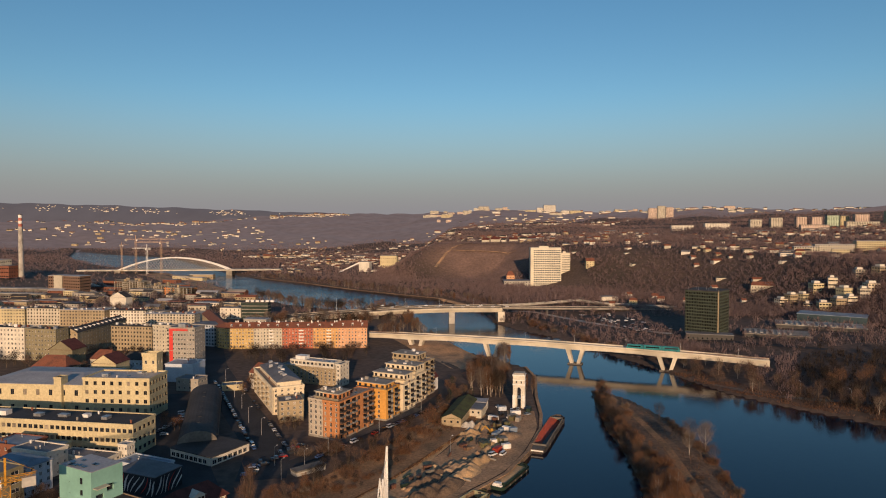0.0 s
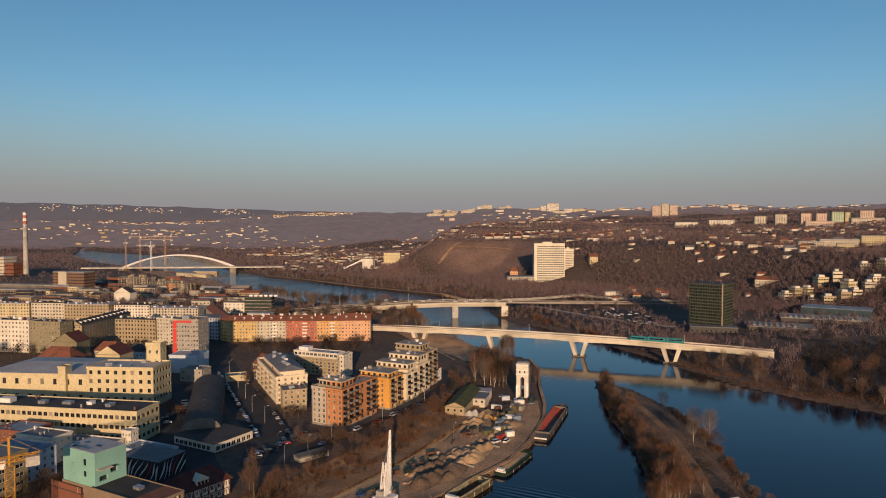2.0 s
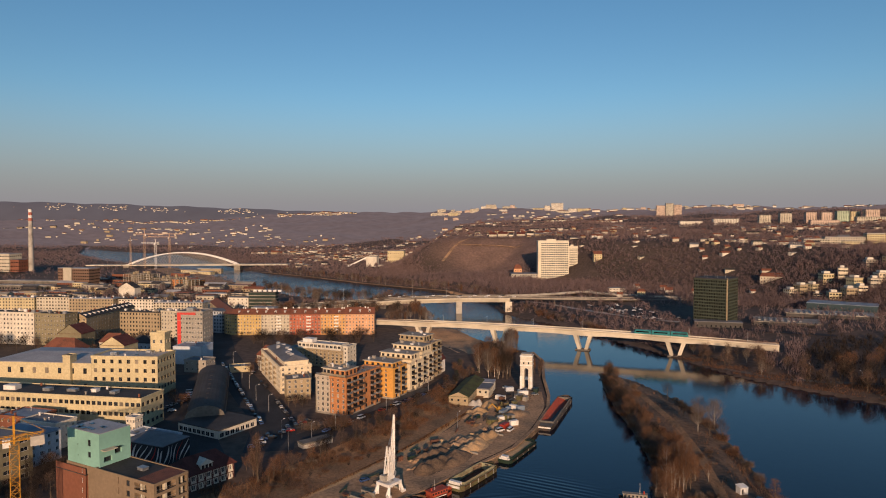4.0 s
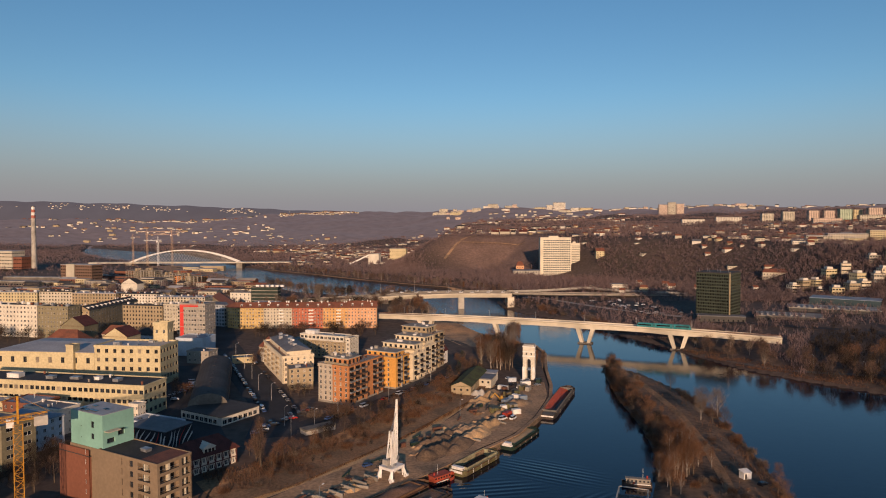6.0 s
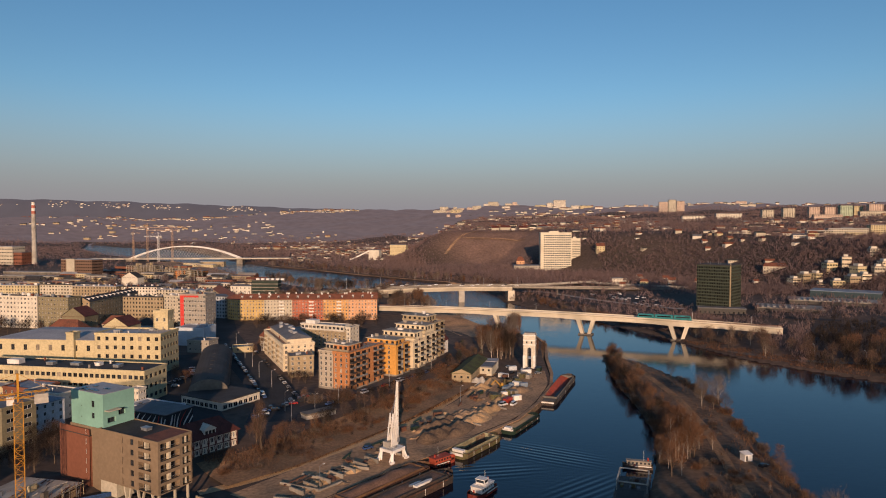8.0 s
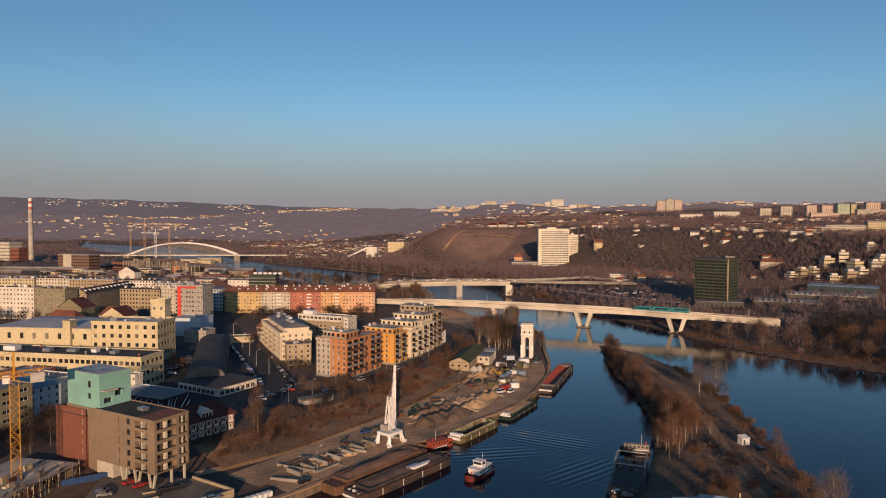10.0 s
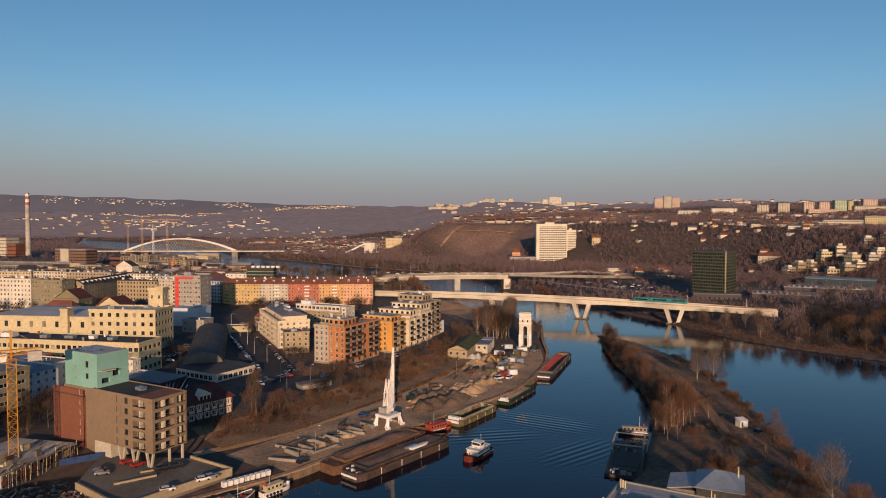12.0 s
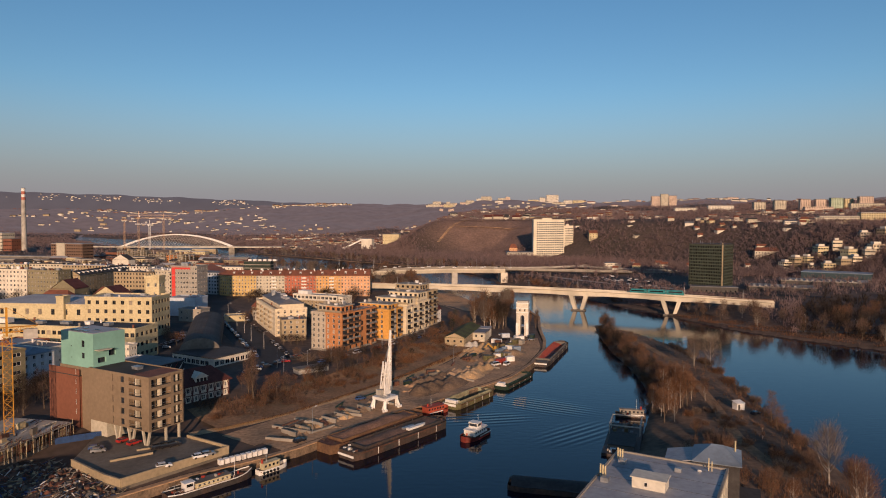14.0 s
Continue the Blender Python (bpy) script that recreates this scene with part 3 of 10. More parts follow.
def house(name, label, A, B, depth, z0, z1, wall, floors, cols, side=3, win=(1.2, 1.6), roof="flat", m_roof=None, rise=4.0, hip=0.0, group="", category="building",
          base=0.4, bal_m=None, sill=0.9, frame_m=None, glass=None, far=False, boxes=(), along="x", balconies=(), rim=0.5, style="cross", faces="FRL", dormers=0, chimneys=0):
    """A house whose front runs from A to B, going back by depth. Local x along the front, y back."""
    m, W = frame_of(A, B, z0)
    root = thing(name, m, label, category, group)
    H = z1 - z0
    fh = (H - base) / max(floors, 1)
    g = Geo()
    frame_m = frame_m or M_WHITE
    glass = glass or M_GLASS
    sides = {"F": ((0, 0), (1, 0), (0, -1), W, cols), "R": ((W, 0), (0, 1), (1, 0), depth, side), "B": ((W, depth), (-1, 0), (0, 1), W, 0), "L": ((0, depth), (0, -1), (-1, 0), depth, side)}
    lift = g if not far else g
    wins_geo = Geo()
    blind = random.Random(int(W * 17 + H * 29))
    for key, (p, e, out, length, n) in sides.items():
        ws = grid_wins(length, n if key in faces else 0, floors, base, fh, win[0], min(win[1], fh - 0.5), sill, None)
        facade(g, p, e, out, length, -1.5, H, ws)
        ang = math.degrees(math.atan2(e[1], e[0]))
        for u, v, w, h in ws:
            x, y = p[0] + e[0] * u - out[0] * 0.15, p[1] + e[1] * u - out[1] * 0.15
            if far:
                a = (x, y)
                b = (x + e[0] * w, y + e[1] * w)
                wins_geo.add([(a[0], a[1], v), (b[0], b[1], v), (b[0], b[1], v + h), (a[0], a[1], v + h)], [(0, 1, 2, 3)])
            else:
                put("window", window_mesh(w, h, frame_m, M_CURTAIN if blind.random() < 0.16 else glass, style), root, pose(x, y, v, 0, 0, ang))
    if far and roof != "flat":
        for a in ([(0, 0, H), (0, depth, H), (0, depth / 2, H + rise - 0.2)], [(W, 0, H), (W, depth, H), (W, depth / 2, H + rise - 0.2)]) if along == "x" else ([(0, 0, H), (W, 0, H), (W / 2, 0, H + rise - 0.2)],):
            if hip == 0:
                g.add(a, [(0, 1, 2)])
    part("wall", g, wall, root)
    if far and wins_geo.v:
        tagged(part("glazing", wins_geo, glass, root), kind="stuff")
    if far and roof == "flat":
        part("roof", Geo().box(-0.25, -0.25, H - 0.3, W + 0.25, depth + 0.25, H + 0.4), m_roof or M_ROOF_GREY, root)
        for x, y, w, d, h, mm in boxes:
            part("roof_hut", Geo().box(x, y, H + 0.4, x + w, y + d, H + 0.4 + h), mm, root)
    elif far:
        pitched_roof(root, W, depth, H, rise, m_roof or M_TILE, hip, along=along)
    elif roof == "flat":
        flat_roof(root, W, depth, H, m_roof or M_ROOF_GREY, wall, boxes, rim=rim)
    else:
        pitched_roof(root, W, depth, H, rise, m_roof or M_TILE, hip, along=along, m_gable=wall)
        c = Geo().box(-0.25, -0.25, H - 0.6, W + 0.25, -0.02, H - 0.2)
        part("cornice", c, wall, root)
        rng = random.Random(int(W * 100))
        for i in range(dormers):
            x = W * (i + 0.5) / dormers
            d = Geo().box(x - 0.7, depth * 0.12, H + 0.2, x + 0.7, depth * 0.4, H + rise * 0.62)
            d.box(x - 0.9, depth * 0.1, H + rise * 0.62, x + 0.9, depth * 0.42, H + rise * 0.68)
            dm = part("dormer", d, M_WHITE, root)
            part("window", Geo().box(x - 0.45, depth * 0.12 - 0.04, H + 0.5, x + 0.45, depth * 0.12 - 0.005, H + rise * 0.55), glass, dm)
        for i in range(chimneys):
            x, y = rng.uniform(0.5, W - 1.5), depth * rng.uniform(0.35, 0.65)
            hh = rise * (1 - abs(y / depth - 0.5) * 2) + 1.4
            k = Geo().box(x, y, H, x + 0.9, y + 0.7, H + hh).box(x - 0.1, y - 0.1, H + hh, x + 1.0, y + 0.8, H + hh + 0.2)
            part("chimney", k, M_WHITE if rng.random() < 0.6 else M_TILE, root)
    if floors >= 5 and not far:
        for k in range(1, floors, 3):
            part("string_course", Geo().box(0, -0.12, base + fh * k + 0.05, W, -0.004, base + fh * k + 0.3), wall, root)
        part("cornice", Geo().box(-0.3, -0.35, H - 0.95, W + 0.3, -0.006, H - 0.62), wall, root)
        dp = Geo().tube((0.45, -0.2, -1), (0.45, -0.2, H - 0.9), 0.09, 0.09, 5)
        part("downpipe", dp, M_CONC_DARK, root)
    if roof == "flat" and not far and W > 8 and depth > 8:
        rc = random.Random(int(W * 37 + depth * 11))
        for i in range(min(7, 2 + int(W * depth / 110))):
            x, y = rc.uniform(0.8, W - 2.4), rc.uniform(0.8, depth - 2.4)
            k = rc.random()
            if k < 0.4:
                part("chimney", Geo().box(x, y, H, x + 0.8, y + 0.6, H + 1.5).box(x - 0.1, y - 0.1, H + 1.5, x + 0.9, y + 0.7, H + 1.65), rc.choice([M_WHITE, M_TILE, M_CONC_MID]), root)
            elif k < 0.75:
                part("vent", Geo().tube((x, y, H), (x, y, H + 1.3), 0.2, 0.2, 6).tube((x, y, H + 1.3), (x, y, H + 1.6), 0.4, 0.3, 6), M_METAL, root)
            else:
                part("roof_light", Geo().prism([(x, y), (x + 1.8, y), (x + 1.8, y + 1.2), (x, y + 1.2)], H + 0.05, H + 0.4), M_GLASS_BLUE, root)
    for side_key, u, v, w in balconies:
        p, e, out, length, n = sides[side_key]
        gb = Geo().box(0, -1.3, 0, w, 0.0, 0.16).box(0, -1.3, 0.16, w, -1.22, 1.1).box(0, -1.22, 0.16, 0.08, 0, 1.1).box(w - 0.08, -1.22, 0.16, w, 0, 1.1)
        ang = math.degrees(math.atan2(e[1], e[0]))
        part("balcony", gb, bal_m or frame_m, root, m=pose(p[0] + e[0] * u, p[1] + e[1] * u, v, 0, 0, ang))
    return root


def huts(W, D, n, seed):
    """Chimneys, lift heads and dormer boxes strewn over a flat roof."""
    q = random.Random(seed)
    out = []
    for i in range(n):
        x = max(0.4, min(W - 4, W * (i + q.uniform(0.1, 0.9)) / n))
        out.append((x, q.uniform(1, max(1.5, D - 4)), q.uniform(0.8, 3.2), q.uniform(0.7, 2.2), q.uniform(0.8, 2.3), q.choice([M_WHITE, M_WHITE, M_METAL, M_CONC_MID, M_TILE, W_PALE])))
    return out


def vec(A, ang_dir, s):
    return (A[0] + ang_dir[0] * s, A[1] + ang_dir[1] * s)


W_CREAM = wall_mat("cream_render", (0.55, 0.465, 0.28), 0.14)
W_PALE = wall_mat("pale_render", (0.5, 0.45, 0.35), 0.14)
W_WHITE = wall_mat("white_render", (0.64, 0.59, 0.49), 0.12)
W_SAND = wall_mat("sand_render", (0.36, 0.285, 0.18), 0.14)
W_YELLOW = wall_mat("yellow_render", (0.6, 0.42, 0.17))
W_OCHRE = wall_mat("ochre_render", (0.58, 0.33, 0.13))
W_ORANGE = wall_mat("orange_render", (0.5, 0.215, 0.085), 0.14)
W_AMBER = wall_mat("amber_render", (0.66, 0.34, 0.085), 0.1)
W_RED = wall_mat("red_render", (0.42, 0.13, 0.075), 0.14)
W_PEACH = wall_mat("peach_render", (0.64, 0.36, 0.2))
W_ROSE = wall_mat("pale_rose_panels", (0.56, 0.43, 0.34))
W_GREY = wall_mat("grey_render", (0.36, 0.33, 0.28))
W_TAN = wall_mat("taupe_cladding", (0.225, 0.165, 0.108))
W_BRICK = wall_mat("red_brown_cladding", (0.2, 0.078, 0.047))
W_TEAL = wall_mat("teal_cladding", (0.22, 0.43, 0.36), 0.05)
W_SIGNAL = wall_mat("signal_red", (0.62, 0.06, 0.05), 0.05)
W_CREAM2 = wall_mat("warm_cream_render", (0.7, 0.6, 0.43), 0.1)
M_TERRACE = mat("terrace_tiles", (0.36, 0.24, 0.16), 0.8, 0.2, 0.3, 1.5, alt=(0.27, 0.21, 0.17))
W_GREYWARM = wall_mat("warm_grey_render", (0.44, 0.38, 0.3), 0.12)
W_ORANGE2 = wall_mat("dull_orange_render", (0.36, 0.19, 0.1), 0.14)
W_OLIVE = wall_mat("olive_render", (0.23, 0.2, 0.125), 0.14)


# ---- quarter by the docks ----
def tan_block():
    """Block of flats on slanting legs, with a teal storey on top."""
    A, B = (-115.0, 215.2), (-89.2, 201.1)
    m, W = frame_of(A, B, 5.2)
    D, z0, z1 = 13.0, 4.6, 21.4
    root = thing("apartment_building", m, "taupe and teal block of flats raised on slanting concrete legs", "apartment building")
    fh = (z1 - z0) / 5
    g = Geo()
    n_small = [(W - 13.4, z0 + fh * k + 0.75, 1.7, 1.9) for k in range(5)]
    slits = [(W - 17.4, z0 + fh * k + 0.6, 0.45, 2.2) for k in range(5)]
    log = [(W - 9.4, z0 + fh * k + 0.35, 6.0, 2.35) for k in range(5)]
    facade(g, (0, 0), (1, 0), (0, -1), W, z0, z1, [(round(a, 3), round(b, 3), c, d) for a, b, c, d in slits], 0.3)
    g2 = Geo()
    part("wall", Geo().box(0.02, D - 0.3, z0, W, D, z1).box(0, 0.3, z0, 0.3, D - 0.3, z1).box(0.3, 0.3, z0, W - 0.3, D - 0.3, z0 + 0.4), W_TAN, root)
    # fronts with deep loggias
    def loggia_face(p, e, out, length, loggias, smalls, deep):
        gf = Geo()
        allw = sorted([(round(u, 3), round(v, 3), w, h) for u, v, w, h in loggias + smalls])
        cuts = sorted({0.0, length, *[c for u, v, w, h in allw for c in (u, u + w)]})
        for a, b in zip(cuts[:-1], cuts[1:]):
            col = [(u, v, w, h) for u, v, w, h in allw if u <= a + 1e-3 and u + w >= b - 1e-3]
            facade(gf, (p[0] + e[0] * a, p[1] + e[1] * a), e, out, b - a, z0, z1, [(0.0, v, b - a, h) for u, v, w, h in col], deep if (col and col[0][2] > 3) else 0.3)
        part("wall", gf, W_TAN, root)
        ang = math.degrees(math.atan2(e[1], e[0]))
        for u, v, w, h in smalls:
            put("window", window_mesh(w, h, M_ROOF_DARK, M_GLASS, "plain"), root, pose(p[0] + e[0] * u - out[0] * 0.25, p[1] + e[1] * u - out[1] * 0.25, v, 0, 0, ang))
        for u, v, w, h in loggias:
            lg = put("loggia", Geo().box(0.05, -deep + 0.02, 1.0, w - 0.05, -deep + 0.08, 1.06).box(0.02, -deep + 0.03, 0.05, w - 0.02, -deep + 0.06, 0.3, 1).box(w * 0.45, -deep + 0.2, 0, w * 0.55, -0.1, h, 2).mesh("loggia", [M_METAL, M_GLASS, W_PALE]),
                     root, pose(p[0] + e[0] * u - out[0] * (deep - 0.02), p[1] + e[1] * u - out[1] * (deep - 0.02), v, 0, 0, ang), "recessed balcony with glass railing")
            for k in range(3):
                put("window", window_mesh(w * 0.2, h - 0.5, M_ROOF_DARK, M_GLASS, "plain"), lg, pose(w * (0.08 + 0.31 * k), -0.04, 0.1, 0, 0, 0))
    smalls = [(W - 13.4, z0 + fh * k + 0.75, 1.7, 1.9) for k in range(5)] + slits
    loggia_face((0, 0), (1, 0), (0, -1), W, log, smalls, 1.6)
    log2 = [(0.9, z0 + fh * k + 0.35, 7.2, 2.35) for k in range(5)] + [(9.2, z0 + fh * k + 0.35, 3.1, 2.35) for k in range(5)]
    loggia_face((W, 0), (0, 1), (1, 0), D, log2, [], 1.6)
    flat_roof(root, W, D, z1, M_ROOF_DARK, W_TAN, [(W - 16, 6, 3, 2, 0.9, M_METAL)], over=0.03, rim=0.35)
    part("roof_terrace", Geo().box(W - 9, 0.4, z1 + 0.06, W - 0.5, D - 0.4, z1 + 0.14), M_TILE, root, "red-brown terrace decking")
    # slanting legs
    for u in (13.0, 19.5, 26.5):
        for k in (-1, 1):
            part("leg", Geo().beam((u + 0.4 * k, 1.2, -0.8), (u + 1.7 * k, 1.2, z0), 0.6, 0.6), W_PALE, root, "slanting pale concrete leg")
    for yy in (7.0, 12.0):
        part("leg", Geo().beam((W - 1.2, yy, -0.8), (W - 1.2, yy, z0), 0.6, 0.6), W_PALE, root, "pale concrete leg")
    part("base", Geo().box(0.2, 0.4, -1.0, 8.5, D - 1, z0), W_PALE, root, "pale rendered ground floor")
    # teal storeys, standing back
    tg = Geo()
    T0, T1, TD = -16.5, 0.8, 11.6
    ty = 1.2
    tw = [(11.2, z1 + 2.6, 1.5, 1.9), (11.2, z1 + 6.4, 1.5, 2.2), (5.4, z1 + 2.4, 0.5, 2.4), (5.4, z1 + 6.2, 0.5, 2.4)]
    top = z1 + 11.2
    teal = put("teal_storey", None, root, pose(T0, ty, 0), "teal clad upper storeys with roof terrace")
    facade(tg, (0, 0), (1, 0), (0, -1), T1 - T0, z1 - 0.3, top, [(round(a, 3), round(b, 3), c, d) for a, b, c, d in tw])
    tw2 = [(1.6, z1 + 1.2, 3.0, 4.2), (5.6, z1 + 3.0, 2.6, 3.6)]
    facade(tg, (T1 - T0, 0), (0, 1), (1, 0), TD, z1 - 0.3, top, tw2, 0.8)
    facade(tg, (T1 - T0, TD), (-1, 0), (0, 1), T1 - T0, z1 - 0.3, top, [])
    facade(tg, (0, TD), (0, -1), (-1, 0), TD, z1 - 8, top, [])
    me = tg.mesh("wall", W_TEAL)
    put("wall", me, teal)
    for a, b, c, d in tw:
        put("window", window_mesh(c, d, M_ROOF_DARK, M_GLASS, "plain"), teal, pose(a, 0.14, b))
    for a, b, c, d in tw2:
        put("window", window_mesh(c, d, M_ROOF_DARK, M_GLASS, "cross"), teal, pose(T1 - T0 - 0.75, a, b, 0, 0, 90))
    put("canopy", Geo().box(T1 - T0 - 0.5, 0.5, z1 + 5.6, T1 - T0 + 2.4, 5.2, z1 + 5.85).mesh("canopy", W_PALE), teal)
    put("roof", Geo().box(0.2, 0.2, top - 0.3, T1 - T0 - 0.2, TD - 0.2, top + 0.08).mesh("roof", M_ROOF_LIGHT), teal)
    rg = random.Random(4)
    for i in range(9):
        x, y = rg.uniform(1, 12), rg.uniform(1, 6.5)
        put("solar_panel", Geo().beam((x, y, top + 0.25), (x + 1.9, y, top + 0.25), 1.2, 0.08).mesh("solar_panel", M_GLASS_BLUE), teal)
    # dark red wing
    part("wall", Geo().box(-17.0, 1.0, -1, -0.01, 11.4, z1 - 0.3), W_TAN, root)
    wing = put("brick_wing", None, root, pose(-22.0, 0.2, 0), "red-brown clad wing")
    wg = Geo()
    ww = [(14.6, z0 + 0.6 + fh * k, 0.5, 1.7) for k in range(5)]
    facade(wg, (0, 0), (1, 0), (0, -1), 16.8, -1, z1 - 3.4, [(a, round(b, 3), c, d) for a, b, c, d in ww])
    wg.box(0, 0.4, -1, 16.8, 9, z1 - 3.4)
    put("wall", wg.mesh("wall", W_BRICK), wing)
    for a, b, c, d in ww:
        put("window", window_mesh(c, d, M_WHITE, M_GLASS, "plain"), wing, pose(a, 0.14, b))
    put("roof", Geo().box(-0.1, -0.1, z1 - 3.4, 16.9, 9.1, z1 - 3.1).mesh("roof", M_ROOF_DARK), wing)


tan_block()

# long factory with window bands, yellow works with a tower
house("factory_building", "cream factory with rows of windows and dark flat roof", (-266, 338), (-146.3, 317), 18.5, 7.5, 22.6, W_CREAM, 3, 40, 5, (2.1, 2.0), frame_m=M_CONC_DARK, boxes=[(40, 5, 7, 4, 2.2, M_WHITE), (62, 6, 4, 3, 1.4, M_METAL),
      (75, 7, 5, 3, 1.2, M_METAL), (88, 8, 3, 3, 1.5, M_WHITE), (100, 6, 3, 4, 1.3, M_METAL)], m_roof=M_ROOF_DARK, category="factory")
house("works_building", "cream-yellow works with regular square windows", (-206, 384), (-165.6, 380.4), 21, 7.5, 29.8, W_CREAM, 4, 8, 6, (2.0, 2.3), m_roof=M_ROOF_LIGHT, frame_m=M_CONC_DARK, sill=1.6, base=1.5, rim=0.9, boxes=[(8, 6, 4, 3, 1.6, M_METAL), (25, 15, 3, 2, 1, M_METAL)], category="factory")
house("works_building", "cream works wing with tall windows and grey roof", (-270, 391), (-206.2, 384.2), 44, 7.5, 26.2, W_CREAM, 2, 8, 4, (2.2, 3.4), roof="pitched", m_roof=M_ROOF_LIGHT, rise=2.2, hip=14, sill=2.5, frame_m=M_CONC_DARK, category="factory")
house("stair_tower", "cream stair tower of the works with dark louvres", (-178.5, 400.6), (-169.3, 399.6), 7, 7.5, 40.5, W_CREAM, 5, 2, 2, (1.4, 2.2), m_roof=M_ROOF_GREY, rim=1.2, category="tower")
house("stair_tower", "narrow cream stair tower on the works", (-222.8, 384.0), (-218.2, 383.5), 6, 7.5, 30.4, W_CREAM, 1, 0, 0, m_roof=M_ROOF_DARK, category="tower")
house("lodge", "cream gabled house behind the works", (-240, 459.5), (-222, 457), 16, 7.5, 23, W_CREAM, 3, 3, 0, (1.3, 1.6), roof="pitched", rise=6, along="y", m_roof=M_TILE_DARK)


# apartment row in five colours
def row_house(x0, x1, wall, label, n, z1=25.6, rise=4.6):
    y0 = 596.0 + (x0 + 190) * 0.025
    y1 = 596.0 + (x1 + 190) * 0.025
    W = x1 - x0
    bal = [("F", W * 0.55, 4.0 + 3.0 * k, 4.2) for k in range(5)] if wall in (W_PALE, W_RED, W_OCHRE) else []
    house("row_house", label, (x0, y0), (x1, y1), 14, 7, z1, wall, 6, n, 0, (1.25, 1.65), roof="pitched", m_roof=M_TILE, rise=rise, group="apartment row", category="apartment house", balconies=bal, dormers=max(2, n // 3), chimneys=7, faces="FR")


row_house(-189, -164.8, W_YELLOW, "yellow five-storey house with red tiled roof", 9)
row_house(-164.8, -139, W_PALE, "pale grey house with balconies and red tiled roof", 9)
row_house(-139, -110.8, W_RED, "red rendered house with bay windows", 10)
row_house(-110.8, -88.3, W_OCHRE, "ochre house with glazed bays and balconies", 8)
row_house(-88.3, -61.8, W_PEACH, "peach corner house with dormers in a tiled roof", 9, 25.6, 5.6)
house("row_house", "yellow chamfered corner house of the row", (-199.4, 602.5), (-189.2, 596.2), 12, 7, 25.6, W_YELLOW, 6, 4, 4, (1.25, 1.65), roof="pitched", m_roof=M_TILE, rise=4.2, hip=3, group="apartment row", category="apartment house")
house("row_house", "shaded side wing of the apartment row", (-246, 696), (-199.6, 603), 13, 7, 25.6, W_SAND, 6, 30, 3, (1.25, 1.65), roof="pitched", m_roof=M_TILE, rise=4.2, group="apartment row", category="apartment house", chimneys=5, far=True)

# white courtyard block
house("courtyard_block", "cream apartment block with setback top floors and tall windows", (-96, 387.3), (-79, 395.3), 62, 6.8, 22.4, W_CREAM2, 5, 5, 20, (1.3, 1.9), m_roof=M_TERRACE, category="apartment house",
      balconies=[("L", 6 + 13.5 * i, 3.3 + 3.1 * k, 4.2) for i in range(4) for k in range(4)], bal_m=W_SAND, faces="FL", rim=0.9)
house("courtyard_block", "setback top storey under a ribbed metal roof", (-94.4, 391.9), (-81.3, 398.1), 54, 22.5, 25.4, W_CREAM2, 1, 2, 12, (1.8, 1.8), roof="pitched", rise=2.6, hip=5, along="y", m_roof=M_ROOF_GREY, category="roof storey", faces="L")
q = random.Random(71)
top = bpy.data.objects["courtyard_block.001"]
for i in range(9):
    x, y = q.uniform(2.5, 10), 6 + 5.2 * i
    part("dormer", Geo().box(x, y, 3.0, x + 2.2, y + 2.0, 5.6 + q.uniform(0, 0.9)).box(x - 0.2, y - 0.2, 5.6, x + 2.4, y + 2.2, 5.8), q.choice([M_ROOF_LIGHT, M_METAL, M_WHITE]), top)
house("courtyard_block", "low grey-beige end block of the courtyard", (-88.5, 371.8), (-75.6, 376.2), 13, 6.8, 18.7, W_SAND, 4, 4, 4, (1.3, 1.7), m_roof=M_ROOF_GREY, category="apartment house", boxes=[(4, 4, 3, 3, 1.2, M_METAL)])
house("courtyard_block", "sand-coloured rear block with long top balcony", (-112, 474), (-69, 455.4), 13, 6.8, 18.6, W_SAND, 5, 14, 3, (1.6, 1.8), m_roof=M_ROOF_GREY, category="apartment house")
house("courtyard_block", "white top storey with band of windows", (-104, 472.4), (-70.5, 457.9), 10, 18.7, 22.6, W_WHITE, 1, 11, 2, (2.4, 1.9), m_roof=M_ROOF_LIGHT, category="roof storey", boxes=[(3, 2, 8, 6, 2.6, M_WHITE)])
house("courtyard_block", "white gabled end wall of the rear block", (-68.8, 455), (-65.4, 453.6), 12, 6.8, 22.4, W_WHITE, 5, 1, 3, (1.3, 1.6), m_roof=M_ROOF_GREY, category="apartment house")
house("lodge", "small house with steep red tiled roof", (-133, 470), (-120, 461), 12, 6.8, 14, W_PALE, 2, 4, 3, roof="pitched", rise=6.5, m_roof=M_TILE, hip=3)
house("lodge", "small white annexe beside the street", (-127, 452), (-121, 447), 8, 6.8, 13, W_WHITE, 2, 3, 2)


# stepped terrace along the quay street: each block has a lower street tower and a taller body standing back
ST_V, ST_U = (0.46, 0.888), (-0.888, 0.46)


def off(p, u, v):
    return (p[0] + ST_U[0] * u + ST_V[0] * v, p[1] + ST_U[1] * u + ST_V[1] * v)


